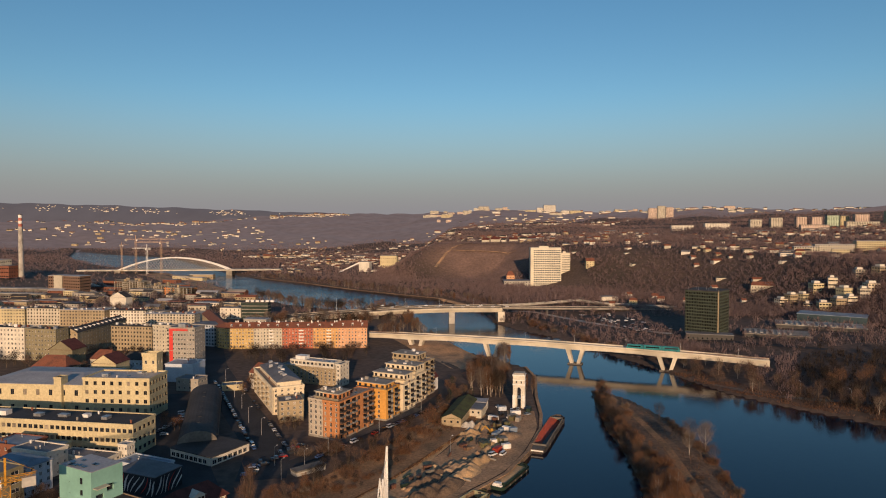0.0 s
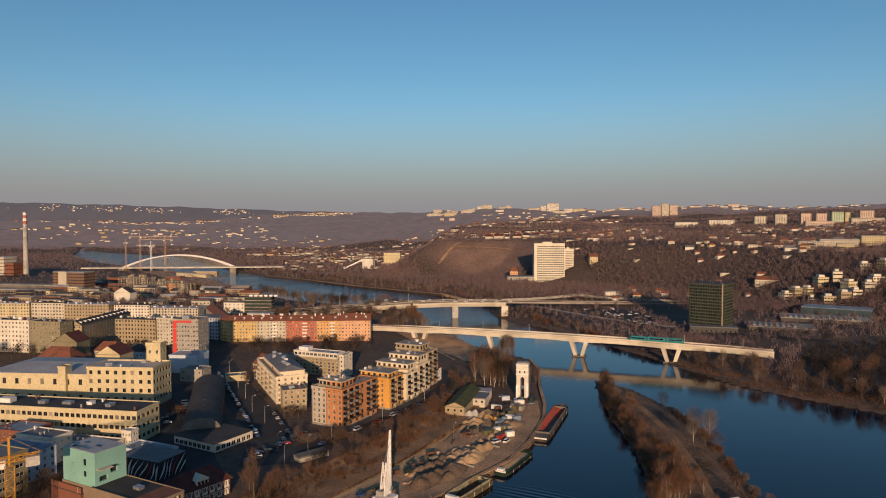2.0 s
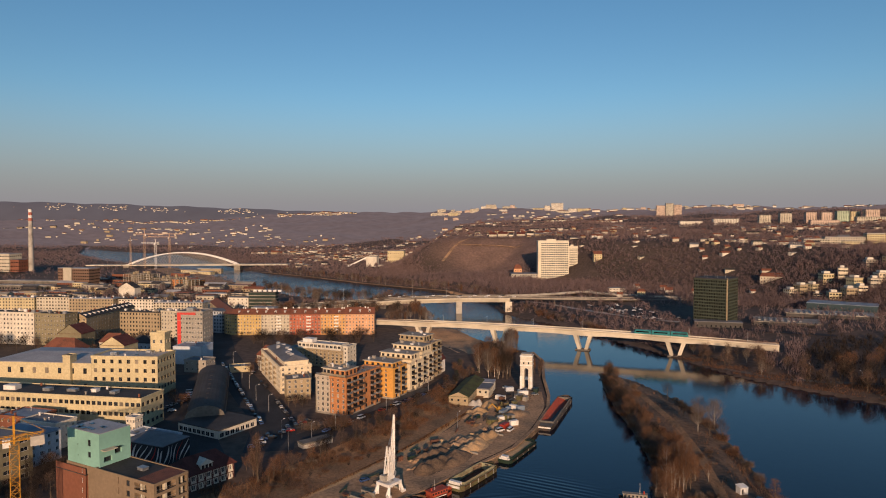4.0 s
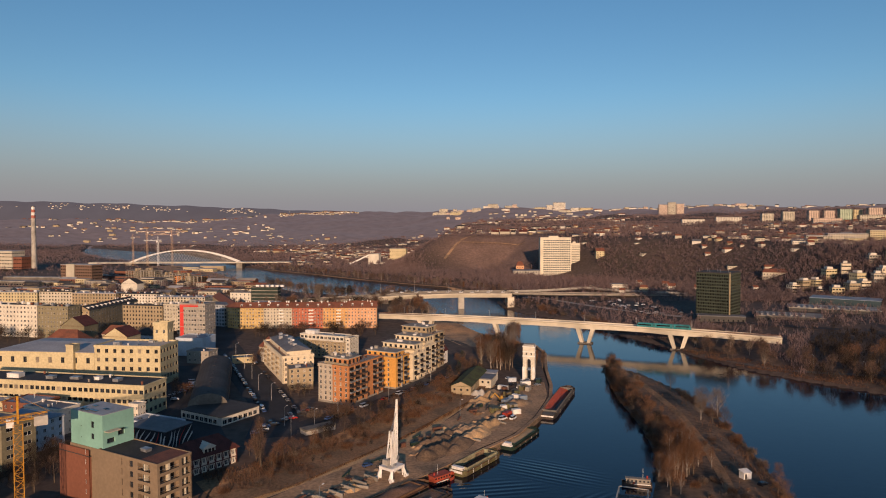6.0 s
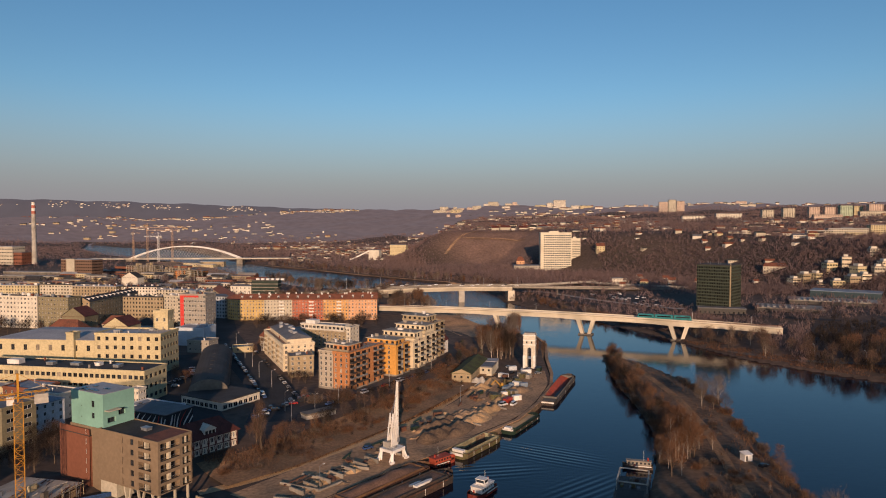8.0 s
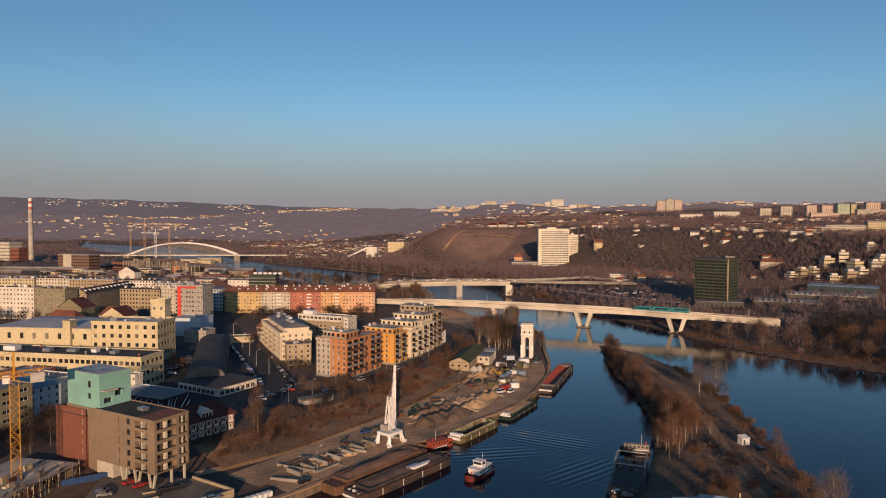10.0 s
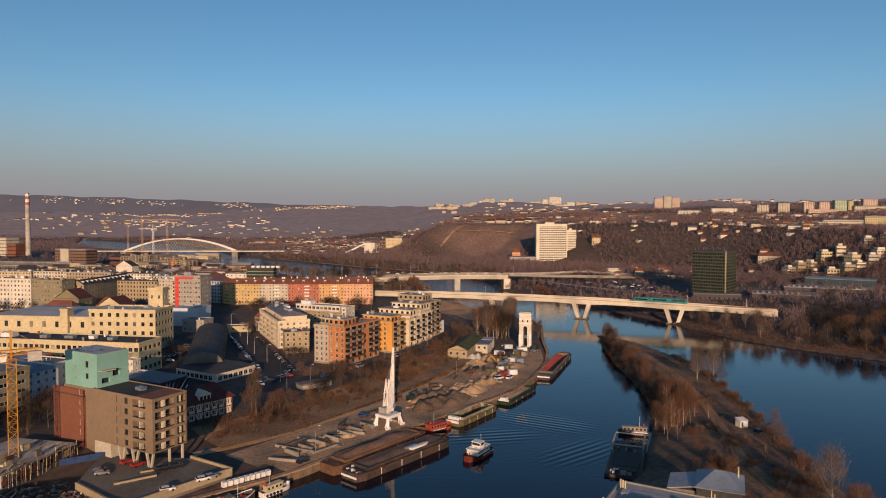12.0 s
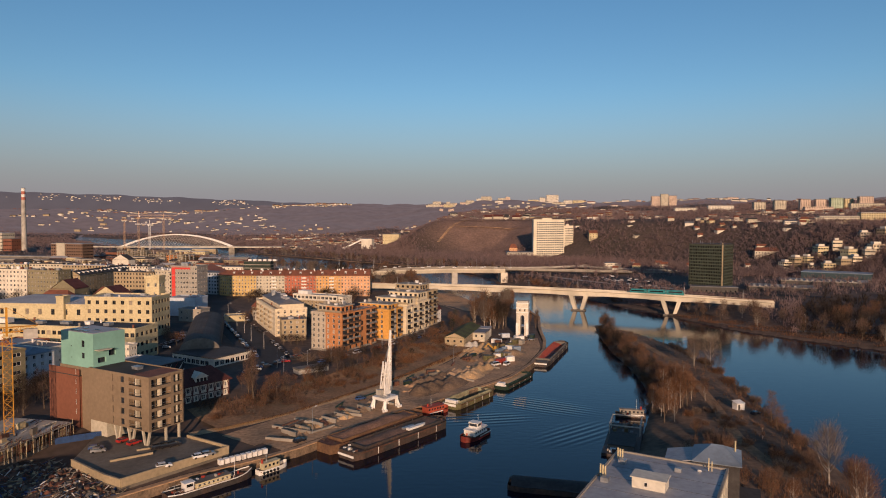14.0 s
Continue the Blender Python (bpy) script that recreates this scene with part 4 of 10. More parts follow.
def terrace_rail(r, W, D, H, sides="FR"):
    rl = Geo()
    runs = {"F": ((0.1, 0.1), (W - 0.1, 0.1)), "R": ((W - 0.1, 0.1), (W - 0.1, D - 0.1)), "L": ((0.1, 0.1), (0.1, D - 0.1))}
    for key in sides:
        a, b = runs[key]
        rl.beam((*a, H + 1.45), (*b, H + 1.45), 0.09, 0.09).beam((*a, H + 1.0), (*b, H + 1.0), 0.05, 0.05)
        n = max(1, int(math.hypot(b[0] - a[0], b[1] - a[1]) / 1.6))
        for i in range(n + 1):
            x, y = a[0] + (b[0] - a[0]) * i / n, a[1] + (b[1] - a[1]) * i / n
            rl.beam((x, y, H + 0.4), (x, y, H + 1.45), 0.06, 0.06)
    part("railing", rl, M_METAL, r)


def deep_balcony(r, m, w, d, rail_m, slab_m):
    """A projecting balcony: slab, dark railing with bars, and a side screen."""
    g = Geo().box(0, -d, -0.1, w, 0, 0.12).box(0, -0.12, 0.12, w, -0.005, 2.5, 2)
    g.box(0, -d, 0.95, w, -d + 0.08, 1.08, 1).box(0, -d, 0.3, w, -d + 0.05, 0.9, 1)
    for x in (0, w - 0.08):
        g.box(x, -d, 0.12, x + 0.08, 0, 1.05, 1)
    put("balcony", g.mesh("balcony", [slab_m, rail_m, M_GLASS]), r, m, "projecting balcony before dark glazed doors")


def terrace_block(B, w, d, z1, wall, label, cols, side, body=None, trim=None, bays=()):
    """The street tower stands with its corner at B; body = (u0, u1, v0, v1, top) is the taller part behind it."""
    A = off(B, w, 0)
    H = z1 - 6.8
    fl = int(round(H / 3.0))
    fh = (H - 0.4) / fl
    r = house("terrace_block", label, A, B, d, 6.8, z1, wall, fl, cols, 0, (1.25, 1.9), m_roof=M_TERRACE, category="apartment house", group="stepped terrace", faces="F", rim=0.55)
    W = w
    # the street side: recessed glazing, projecting balconies, pilaster strips between
    n = max(1, int(d / 5.2))
    for i in range(n):
        y = d * (i + 0.5) / n - 1.7
        for k in range(fl):
            if (i + k) % 3 != 2 or k == 0:
                put("window", window_mesh(1.5, 2.0, M_ROOF_DARK, M_GLASS), r, pose(W + 0.03, y + 0.4, 0.9 + fh * k, 0, 0, 90))
            if k > 0 and i in bays:
                deep_balcony(r, pose(W + 0.01, y - 0.2, 0.4 + fh * k, 0, 0, 90), 3.7, 1.7 if k % 2 else 1.3, M_HULL if k % 2 else M_METAL, trim or W_SAND)
        if i % 2 == 0:
            part("pilaster", Geo().box(W + 0.004, y + 3.55, 0, W + 0.75, y + 4.4, H + (0.8 if i == 0 else -0.4)), trim or W_PALE, r)
    part("plinth", Geo().box(-0.1, -0.14, -1, W + 0.12, -0.006, 1.0).box(W + 0.006, 0, -1, W + 0.14, d, 1.0), M_CONC_MID, r)
    terrace_rail(r, W, d, H)
    q = random.Random(int(w * 53 + z1 * 7))
    for i in range(5):
        x, y = q.uniform(0.8, W - 1.6), q.uniform(0.6, max(1.0, d - 1.5))
        part("planter", Geo().prism([(x, y), (x + 1.1, y), (x + 1.05, y + 0.5), (x + 0.05, y + 0.5)], H + 0.05, H + q.uniform(0.6, 1.5)), q.choice([M_ROOF_DARK, M_TILE_DARK, M_RUST, M_METAL]), r)
    if body:
        u0, u1, v0, v1, top = body
        x0, x1 = W - u1, W - u0
        hb = top - 6.8
        g = Geo().box(x0, v0, -1, x1, v1, hb)
        part("body", g, wall, r, "taller part standing back from the street")
        part("roof_slab", Geo().box(x0 - 0.7, v0 - 0.8, hb + 0.004, x1 + 0.7, v1 + 0.5, hb + 0.35), W_PALE, r)
        part("roof", Geo().box(x0 - 0.4, v0 - 0.5, hb + 0.36, x1 + 0.4, v1 + 0.2, hb + 0.42), M_CONC_MID, r)
        nw = max(2, int((x1 - x0) / 3.3))
        for k in (0, 1):
            zz = hb - 2.75 - 3.05 * k
            for i in range(nw):
                x = x0 + (x1 - x0) * (i + 0.5) / nw - 0.85
                if k == 0 or x + 1.7 < 0 or zz > H + 0.3:
                    put("window", window_mesh(1.7, 2.1, M_ROOF_DARK, M_GLASS), r, pose(x, v0 - 0.03, zz))
        for i in range(max(1, int((v1 - v0) / 3.6))):
            put("window", window_mesh(1.7, 2.1, M_ROOF_DARK, M_GLASS), r, pose(x1 + 0.03, v0 + 0.9 + 3.5 * i, hb - 2.75, 0, 0, 90))
        # terrace before the top storey
        part("terrace", Geo().box(x0 + 0.4, v0 - 1.7, hb - 3.1, x1 + 1.2, v0 - 0.05, hb - 2.9).box(x0 + 0.4, v0 - 1.7, hb - 2.9, x1 + 1.2, v0 - 1.6, hb - 1.95), W_SAND, r)
        for i in range(4):
            x, y = q.uniform(x0 + 1, x1 - 2), q.uniform(v0 + 1, v1 - 2)
            h = q.uniform(0.6, 1.9)
            part("roof_hut" if h > 1.2 else "vent", Geo().box(x, y, hb + 0.4, x + q.uniform(0.7, 2.2), y + 1.2, hb + 0.4 + h), q.choice([M_WHITE, M_METAL, M_CONC_MID]), r)
    return r


C_OR = (-49.9, 339.8)
terrace_block(off(C_OR, 10.6, 0.3), 9.4, 13, 26.9, W_GREYWARM, "pale grey stair bay of the terrace with narrow windows", 3, 2, (1.5, 6.5, 2.6, 11, 30.6))
terrace_block(C_OR, 10.4, 33, 26.9, W_ORANGE, "orange rendered terrace block with balconies and setback storey", 3, 8, (2.6, 12.5, 3.0, 14, 30.4), W_ORANGE2, (0, 1, 2, 4, 5))
terrace_block((-27.8, 374.3), 10, 15, 24.3, W_AMBER, "bright ochre terrace block with roof terrace", 1, 5, (2.0, 21.4, 2.4, 12.5, 27.2), W_GREY, (0, 1, 2))
terrace_block((-18.9, 391.8), 9.4, 15, 22.9, W_CREAM2, "cream terrace block with balconies and terrace", 1, 5, (1.5, 23.5, 4.0, 14, 28.4), W_CREAM2, (0, 1, 2))
terrace_block((-12.3, 409.8), 8.4, 15, 24.4, W_CREAM2, "cream stepped terrace block with white parapets", 1, 5, (1.2, 22.6, 2.2, 14, 30.2), W_PALE, (0, 1, 2))
terrace_block((-6.6, 427.6), 8, 14, 29.4, W_SAND, "sand-coloured terrace block at the end of the street", 1, 5, (6.5, 25, 1.4, 14, 33.3), W_SAND, (0, 1))
house("lodge", "small white gabled house by the railway", (-9.2, 441), (-2.6, 438), 12, 6.5, 15.5, M_WHITE, 2, 2, 2, roof="pitched", along="y", rise=4.5, m_roof=M_TILE_DARK)


# barrel-roofed hall with a white low front
def barrel_hall():
    A, B = (-129, 318.5), (-104.5, 304.5)
    m, W = frame_of(A, B, 6.6)
    root = thing("market_hall", m, "dark barrel-roofed hall with low white glazed front", "hall")
    D = 24
    g = Geo()
    ws = [(round(0.8 + 3.1 * i, 3), 0.7, 2.4, 2.1) for i in range(8)]
    facade(g, (0, 0), (1, 0), (0, -1), W, -1, 4.2, [w for w in ws if w[0] + 2.5 < W])
    ws2 = [(round(0.9 + 3.2 * i, 3), 0.7, 2.4, 2.1) for i in range(7)]
    facade(g, (W, 0), (0, 1), (1, 0), D, -1, 4.2, ws2)
    facade(g, (W, D), (-1, 0), (0, 1), W, -1, 4.2, [])
    facade(g, (0, D), (0, -1), (-1, 0), D, -1, 4.2, [])
    part("wall", g, W_WHITE, root)
    for u, v, w, h in ws:
        if u + 2.5 < W:
            put("window", window_mesh(w, h, M_WHITE, M_GLASS), root, pose(u, 0.15, v))
    for u, v, w, h in ws2:
        put("window", window_mesh(w, h, M_WHITE, M_GLASS), root, pose(W - 0.15, u, v, 0, 0, 90))
    part("roof", Geo().box(-0.3, -0.3, 4.2, W + 0.3, D + 0.3, 4.6), M_ROOF_DARK, root)
    # the hall's axis runs back along the street
    hm, L = frame_of((-126, 325), (-157, 424), 0)
    ax = Vector((-31, 99, 0)).normalized()
    sx = Vector((ax.y, -ax.x, 0))
    loc = m.inverted()
    gb, ge = Geo(), Geo()
    R, n, base = 9.5, 14, 4.0
    p0, p1 = Vector((-119, 327, 6.6)), Vector((-148, 424, 6.6))
    prof = [(R * math.cos(math.pi * i / n), base + 6.0 * math.sin(math.pi * i / n)) for i in range(n + 1)]
    rows = []
    for p in (p0, p1):
        rows.append([loc @ (p + sx * a + Vector((0, 0, z))) for a, z in prof])
    gb.add(rows[0] + rows[1], [(i, i + 1, n + 2 + i, n + 1 + i) for i in range(n)])
    part("barrel_roof", gb, M_ROOF_DARK, root)
    for k, p in ((0, p0), (1, p1)):
        ge.add(rows[k] + [loc @ (p + sx * R - Vector((0, 0, 1))), loc @ (p - sx * R - Vector((0, 0, 1)))], [tuple(range(n + 1)) + (n + 2, n + 1)])
    for s in (-1, 1):
        a, b = loc @ (p0 + sx * R * s - Vector((0, 0, 1))), loc @ (p1 + sx * R * s - Vector((0, 0, 1)))
        up = Vector((0, 0, base + 1))
        ge.add([a, b, b + up, a + up], [(0, 1, 2, 3)])
    part("hall_wall", ge, M_CONC_DARK, root)
    # roof lights along the barrel
    for k in range(9):
        c = p0.lerp(p1, (k + 0.6) / 9.4) + Vector((0, 0, base + 6.02))
        a = loc @ (c - ax * 2.4)
        b = loc @ (c + ax * 2.4)
        part("roof_light", Geo().beam(a, b, 1.6, 0.25), M_ROOF_DARK, root)


barrel_hall()


def half_timbered():
    A, B = (-97, 242), (-83, 259.3)
    m, W = frame_of(A, B, 5.6)
    root = thing("half_timbered_house", m, "half-timbered house with dark red hipped roof and white infill", "house")
    D, H = 13, 7.2
    for (p, e, out, length, n) in (((0, 0), (1, 0), (0, -1), W, 7), ((W, 0), (0, 1), (1, 0), D, 4)):
        g = Geo()
        ws = grid_wins(length, n, 2, 0.3, 3.3, 1.3, 1.8)
        facade(g, p, e, out, length, -1, H, ws)
        part("wall", g, W_WHITE, root)
        ang = math.degrees(math.atan2(e[1], e[0]))
        for u, v, w, h in ws:
            put("window", window_mesh(w, h, M_WHITE, M_GLASS), root, pose(p[0] + e[0] * u - out[0] * 0.15, p[1] + e[1] * u - out[1] * 0.15, v, 0, 0, ang))
        beams = [(0, 0.3, length, 0.4), (0, 3.4, length, 3.7), (0, 6.7, length, 7.0)]
        for z in (0.1, 3.35, 6.8):
            part("timber", Geo().box(0, -0.08, z, length, -0.005, z + 0.35), M_TILE_DARK, root, m=pose(p[0], p[1], 0, 0, 0, ang))
        for i in range(n):
            for k in (0, 1):
                x0, z0 = length * i / n + 0.2, 0.5 + 3.25 * k
                part("brace", Geo().beam((x0, -0.045, z0), (x0 + 0.55, -0.045, z0 + 2.7), 0.07, 0.24).beam((x0 + length / n - 0.4, -0.045, z0), (x0 + length / n - 0.95, -0.045, z0 + 2.7), 0.07, 0.24), M_TILE_DARK, root, m=pose(p[0], p[1], 0, 0, 0, ang))
        for i in range(n + 1):
            x = min(max(length * i / n - 0.18, 0), length - 0.36)
            part("timber", Geo().box(x, -0.09, 0.45, x + 0.36, -0.004, 6.8), M_TILE_DARK, root, m=pose(p[0], p[1], 0, 0, 0, ang))
    part("wall", Geo().box(0, D - 0.3, -1, W - 0.01, D, H).box(0, 0.01, -1, 0.3, D - 0.3, H), W_WHITE, root)
    pitched_roof(root, W, D, H, 5.2, M_TILE_DARK, hip=5, over=0.9)
    dg = Geo().box(8, 0.4, H + 0.3, 13, 5, H + 2.6)
    dg.add([(7.6, 0.1, H + 2.6), (13.4, 0.1, H + 2.6), (13.4, 5.5, H + 2.6), (7.6, 5.5, H + 2.6), (10.5, 0.1, H + 4.4), (10.5, 5.5, H + 4.4)], [(0, 1, 4), (1, 2, 5, 4), (2, 3, 5), (3, 0, 4, 5)])
    dm = part("dormer", dg, W_WHITE, root, "white gabled dormer")
    for i in range(3):
        part("window", Geo().box(8.5 + 1.5 * i, 0.34, H + 0.8, 9.6 + 1.5 * i, 0.395, H + 2.2), M_GLASS, dm)


half_timbered()

# office with a red band, and the low white box before it
r = house("office_building", "grey office block with signal-red corner band", (-207, 511), (-185.5, 507.5), 16, 7, 39.8, W_GREY, 9, 9, 4, (1.5, 1.7), m_roof=M_ROOF_GREY, category="office building", boxes=[(6, 4, 6, 5, 2.4, M_METAL)])
part("red_band", Geo().box(0.6, -0.06, 0.5, 3.6, -0.003, 32.6).box(3.6, -0.06, 30.4, 16, -0.003, 32.6), W_SIGNAL, r, "signal red cladding band")
house("showroom", "pale blue-white flat box building", (-194, 472), (-173, 469), 18, 7, 19.4, wall_mat("blue_white_panels", (0.5, 0.56, 0.62)), 1, 0, 0, m_roof=M_ROOF_LIGHT, category="hall")
house("showroom", "grey low office with small windows", (-176, 446), (-160, 443), 12, 7, 15, W_GREY, 2, 4, 3, m_roof=M_ROOF_GREY, category="hall")
house("showroom", "cream low workshop beside the street", (-144, 443), (-131, 447), 10, 7, 10.5, W_CREAM, 1, 2, 2, m_roof=M_ROOF_GREY, category="workshop")

# ---- low buildings between the works and the docks ----
W_BLUEWHITE = wall_mat("blue_white_render", (0.48, 0.52, 0.56), 0.14)
M_ROOF_BLUE = mat("blue_grey_roofing", (0.2, 0.25, 0.31), 0.5, 0.1, 0.1, 1.0)
house("workshop", "long white workshop with grey metal roof", (-228, 316), (-176, 304.5), 9, 6.6, 16, W_CREAM, 2, 16, 3, (1.1, 1.4), m_roof=M_ROOF_LIGHT, category="workshop", boxes=[(12, 5, 2.5, 2, 0.8, M_METAL), (30, 5, 2.5, 2, 0.8, M_METAL)])
house("workshop", "low white workshop with flat roof", (-175, 303), (-149, 296), 9, 6.6, 13.5, W_WHITE, 2, 9, 3, (1.3, 1.4), m_roof=M_ROOF_GREY, category="workshop")
house("workshop", "small white pavilion with tiled turret roof", (-148.5, 306), (-143.5, 304.6), 5, 6.6, 17, W_WHITE, 3, 3, 3, (1.0, 1.4), m_roof=M_ROOF_LIGHT, category="workshop")
house("workshop", "white shed with blue-grey roof", (-146, 299), (-124, 289), 11, 6.6, 11.5, W_BLUEWHITE, 1, 7, 3, (1.6, 1.5), m_roof=M_ROOF_BLUE, category="workshop")
house("town_house", "blue-white house with blue-grey roof", (-188, 276), (-170, 268), 14, 6.4, 19.5, W_BLUEWHITE, 4, 6, 4, (1.2, 1.6), roof="pitched", rise=2.5, hip=3, m_roof=M_ROOF_BLUE)
house("town_house", "white house with small windows", (-192, 297), (-172, 290), 11, 6.4, 18.5, W_WHITE, 3, 7, 3, (1.0, 1.3), m_roof=M_ROOF_GREY)
house("town_house", "dark red-brown brick house", (-208, 306), (-190, 301), 14, 6.4, 18, W_BRICK, 3, 5, 3, (1.2, 1.6), m_roof=M_ROOF_BLUE)
house("town_house", "olive-beige block of flats with loggias", (-196, 258), (-169, 247.5), 14, 6.2, 24, W_OLIVE, 5, 5, 2, (3.2, 1.6), m_roof=M_ROOF_GREY, boxes=[(6, 4, 4, 3, 1.5, M_METAL)])


def mural_hall():
    m, W = frame_of((-137, 279), (-116, 270), 6.4)
    root = thing("mural_hall", m, "black hall painted with white sweeping mural", "hall")
    D, H = 15, 8.5
    part("wall", Geo().box(0, 0, -1, W, D, H), mat("mural_black", (0.03, 0.03, 0.035), 0.7, 0.2), root)
    part("roof", Geo().box(-0.2, -0.2, H, W + 0.2, D + 0.2, H + 0.3), M_ROOF_GREY, root)
    rg = random.Random(11)
    for side in range(2):
        L = W if side == 0 else D
        for i in range(9 if side == 0 else 6):
            x = L * (i + 0.4) / (9 if side == 0 else 6)
            g = Geo()
            pts = []
            for k in range(9):
                t = k / 8
                pts.append((x + 0.9 * math.sin(t * 3.4 + i) + t * 4.2 - 1.5, 0.3 + t * (H - 0.8)))
            w = rg.uniform(0.2, 0.6)
            v = [(min(max(a - w * math.sin(math.pi * (k + 0.5) / 9), 0.05), L - 0.05), -0.012, z) for k, (a, z) in enumerate(pts)] + [(min(max(a + w * math.sin(math.pi * (k + 0.5) / 9), 0.05), L - 0.05), -0.012, z) for k, (a, z) in enumerate(pts)]
            g.add(v, [(k, 9 + k, 10 + k, k + 1) for k in range(8)])
            part("mural_stroke", g, W_SIGNAL if (i + 3 * side) % 5 == 1 else M_WHITE, root, m=pose(0, 0, 0) if side == 0 else pose(W, 0, 0, 0, 0, 90))


mural_hall()

# ---- the town behind ----
house("town_house", "white rendered apartment house with attic", (-396, 560), (-342, 549), 14, 7, 33.5, W_WHITE, 7, 16, 4, (1.5, 1.8), m_roof=M_ROOF_DARK, chimneys=0, boxes=huts(54, 14, 12, 1))
house("town_house", "olive-beige apartment house with even windows", (-342, 550), (-313, 544), 14, 7, 33, W_OLIVE, 7, 10, 4, (1.3, 1.6), m_roof=M_ROOF_DARK, boxes=huts(29, 14, 7, 2))
house("town_house", "apartment house side wing with white dormers", (-304, 560), (-300, 640), 13, 7, 28, W_SAND, 6, 18, 3, (1.3, 1.6), roof="pitched", rise=4, m_roof=M_ROOF_DARK, dormers=12, chimneys=8)
house("town_house", "sand-brown apartment block with bays", (-291, 592), (-252, 585), 12, 7, 29, W_SAND, 6, 13, 5, (1.4, 1.7), m_roof=M_ROOF_DARK, boxes=huts(39, 12, 9, 3), far=True)
house("town_house", "pale apartment house with vertical bays", (-251, 585), (-233, 580), 12, 7, 30.5, W_PALE, 7, 6, 4, (1.3, 1.7), m_roof=M_ROOF_GREY, boxes=[(3, 4, 3, 3, 1.5, M_WHITE), (11, 5, 2, 2, 1.5, M_WHITE)])
house("town_house", "pale narrow house beside the office", (-232, 568), (-208, 562), 10, 7, 30, W_PALE, 7, 8, 4, (1.3, 1.7), m_roof=M_ROOF_GREY, boxes=[(5, 4, 3, 3, 1.5, M_WHITE)], far=True)
house("lodge", "olive gabled house among trees", (-306, 522), (-286, 519), 16, 7, 21, W_OLIVE, 2, 4, 3, roof="pitched", along="y", rise=7, m_roof=M_TILE_DARK)
house("lodge", "low house with red hipped roof", (-296, 482), (-268, 478), 16, 7, 15.5, W_PALE, 2, 6, 3, roof="pitched", rise=8, hip=7, m_roof=M_TILE)
house("lodge", "house with red tiled roof behind the works", (-262, 500), (-246, 497), 14, 7, 18, W_PALE, 2, 5, 3, roof="pitched", rise=6, hip=3, m_roof=M_TILE)
house("lodge", "white house with dark roof behind the works", (-238, 502), (-222, 499), 12, 7, 17, W_BLUEWHITE, 2, 5, 3, roof="pitched", rise=5, m_roof=M_ROOF_DARK, hip=2)
for i, (x0, x1, y, w, z1, lab) in enumerate([(-525, -462, 748, W_CREAM, 25, "cream apartment row with red roof hut"), (-460, -420, 744, W_PALE, 26, "pale apartment row with balconies"), (-418, -366, 735, W_SAND, 25, "sand-coloured apartment row with flat roof"),
                                             (-364, -322, 738, W_WHITE, 24, "white banded apartment house"), (-318, -262, 722, W_PALE, 22, "pale apartment house with flat roof")]):
    house("town_house", lab, (x0, y), (x1, y - 5), 14, 7, z1, w, 5, int((x1 - x0) / 3.4), 3, (1.6, 1.6), m_roof=M_ROOF_DARK if i % 2 else M_ROOF_LIGHT, boxes=huts(x1 - x0, 14, int((x1 - x0) / 5), 40 + i), far=True)
rg = random.Random(21)
for k in range(96):
    x, y = rg.uniform(-640, -200), rg.uniform(775, 1060)
    if x > -0.255 * y - 45 or abs(x + 427) < 40 and y > 840 and y < 930:
        continue
    w, d, h = rg.uniform(12, 34), rg.uniform(9, 14), rg.uniform(4, 9.5)
    house("town_house", rg.choice(["low town building with grey roof", "cream workshop in the railway quarter", "rendered town house with flat roof"]), (x, y), (x + w, y - rg.uniform(0, 8)), d, 7, 7 + h,
          rg.choice([W_CREAM, W_PALE, W_SAND, W_GREY, W_BRICK, W_SAND, W_GREY]), max(1, int(h / 3.2)), int(w / 4), 3, (1.5, 1.4), m_roof=rg.choice([M_ROOF_DARK, M_ROOF_DARK, M_ROOF_GREY, M_ROOF_LIGHT, M_TILE, M_CONC_MID]), far=True, roof=rg.choice(["flat", "flat", "pitched"]), rise=3)
for k in range(16):
    x, y = rg.uniform(-640, -400), rg.uniform(1060, 1480)
    if x > -0.385 * y + 20 or x < -0.53 * y:
        continue
    w, h = rg.uniform(18, 70), rg.uniform(4, 9)
    house("shed", rg.choice(["long low railway shed with pale roof", "grey goods shed beside the tracks"]), (x, y), (x + w, y - rg.uniform(2, 16)), rg.uniform(10, 16), 7, 7 + h, rg.choice([W_GREY, W_SAND, W_BRICK, W_CREAM]), 1, int(w / 6), 2, (2.2, 1.6), far=True, m_roof=rg.choice([M_ROOF_LIGHT, M_ROOF_GREY, M_ROOF_DARK]), category="shed")
for x, y, w, d, h, lab in ((-176, 700, 40, 14, 7, "low white hall behind the apartment row"), (-132, 690, 34, 12, 6, "low grey hall behind the apartment row"), (-210, 722, 26, 12, 9, "white flat workshop behind the apartment row")):
    house("hall", lab, (x, y), (x + w, y - 5), d, 7, 7 + h, W_GREY, 2, int(w / 4), 3, (1.6, 1.4), m_roof=M_ROOF_LIGHT, far=True, category="hall")
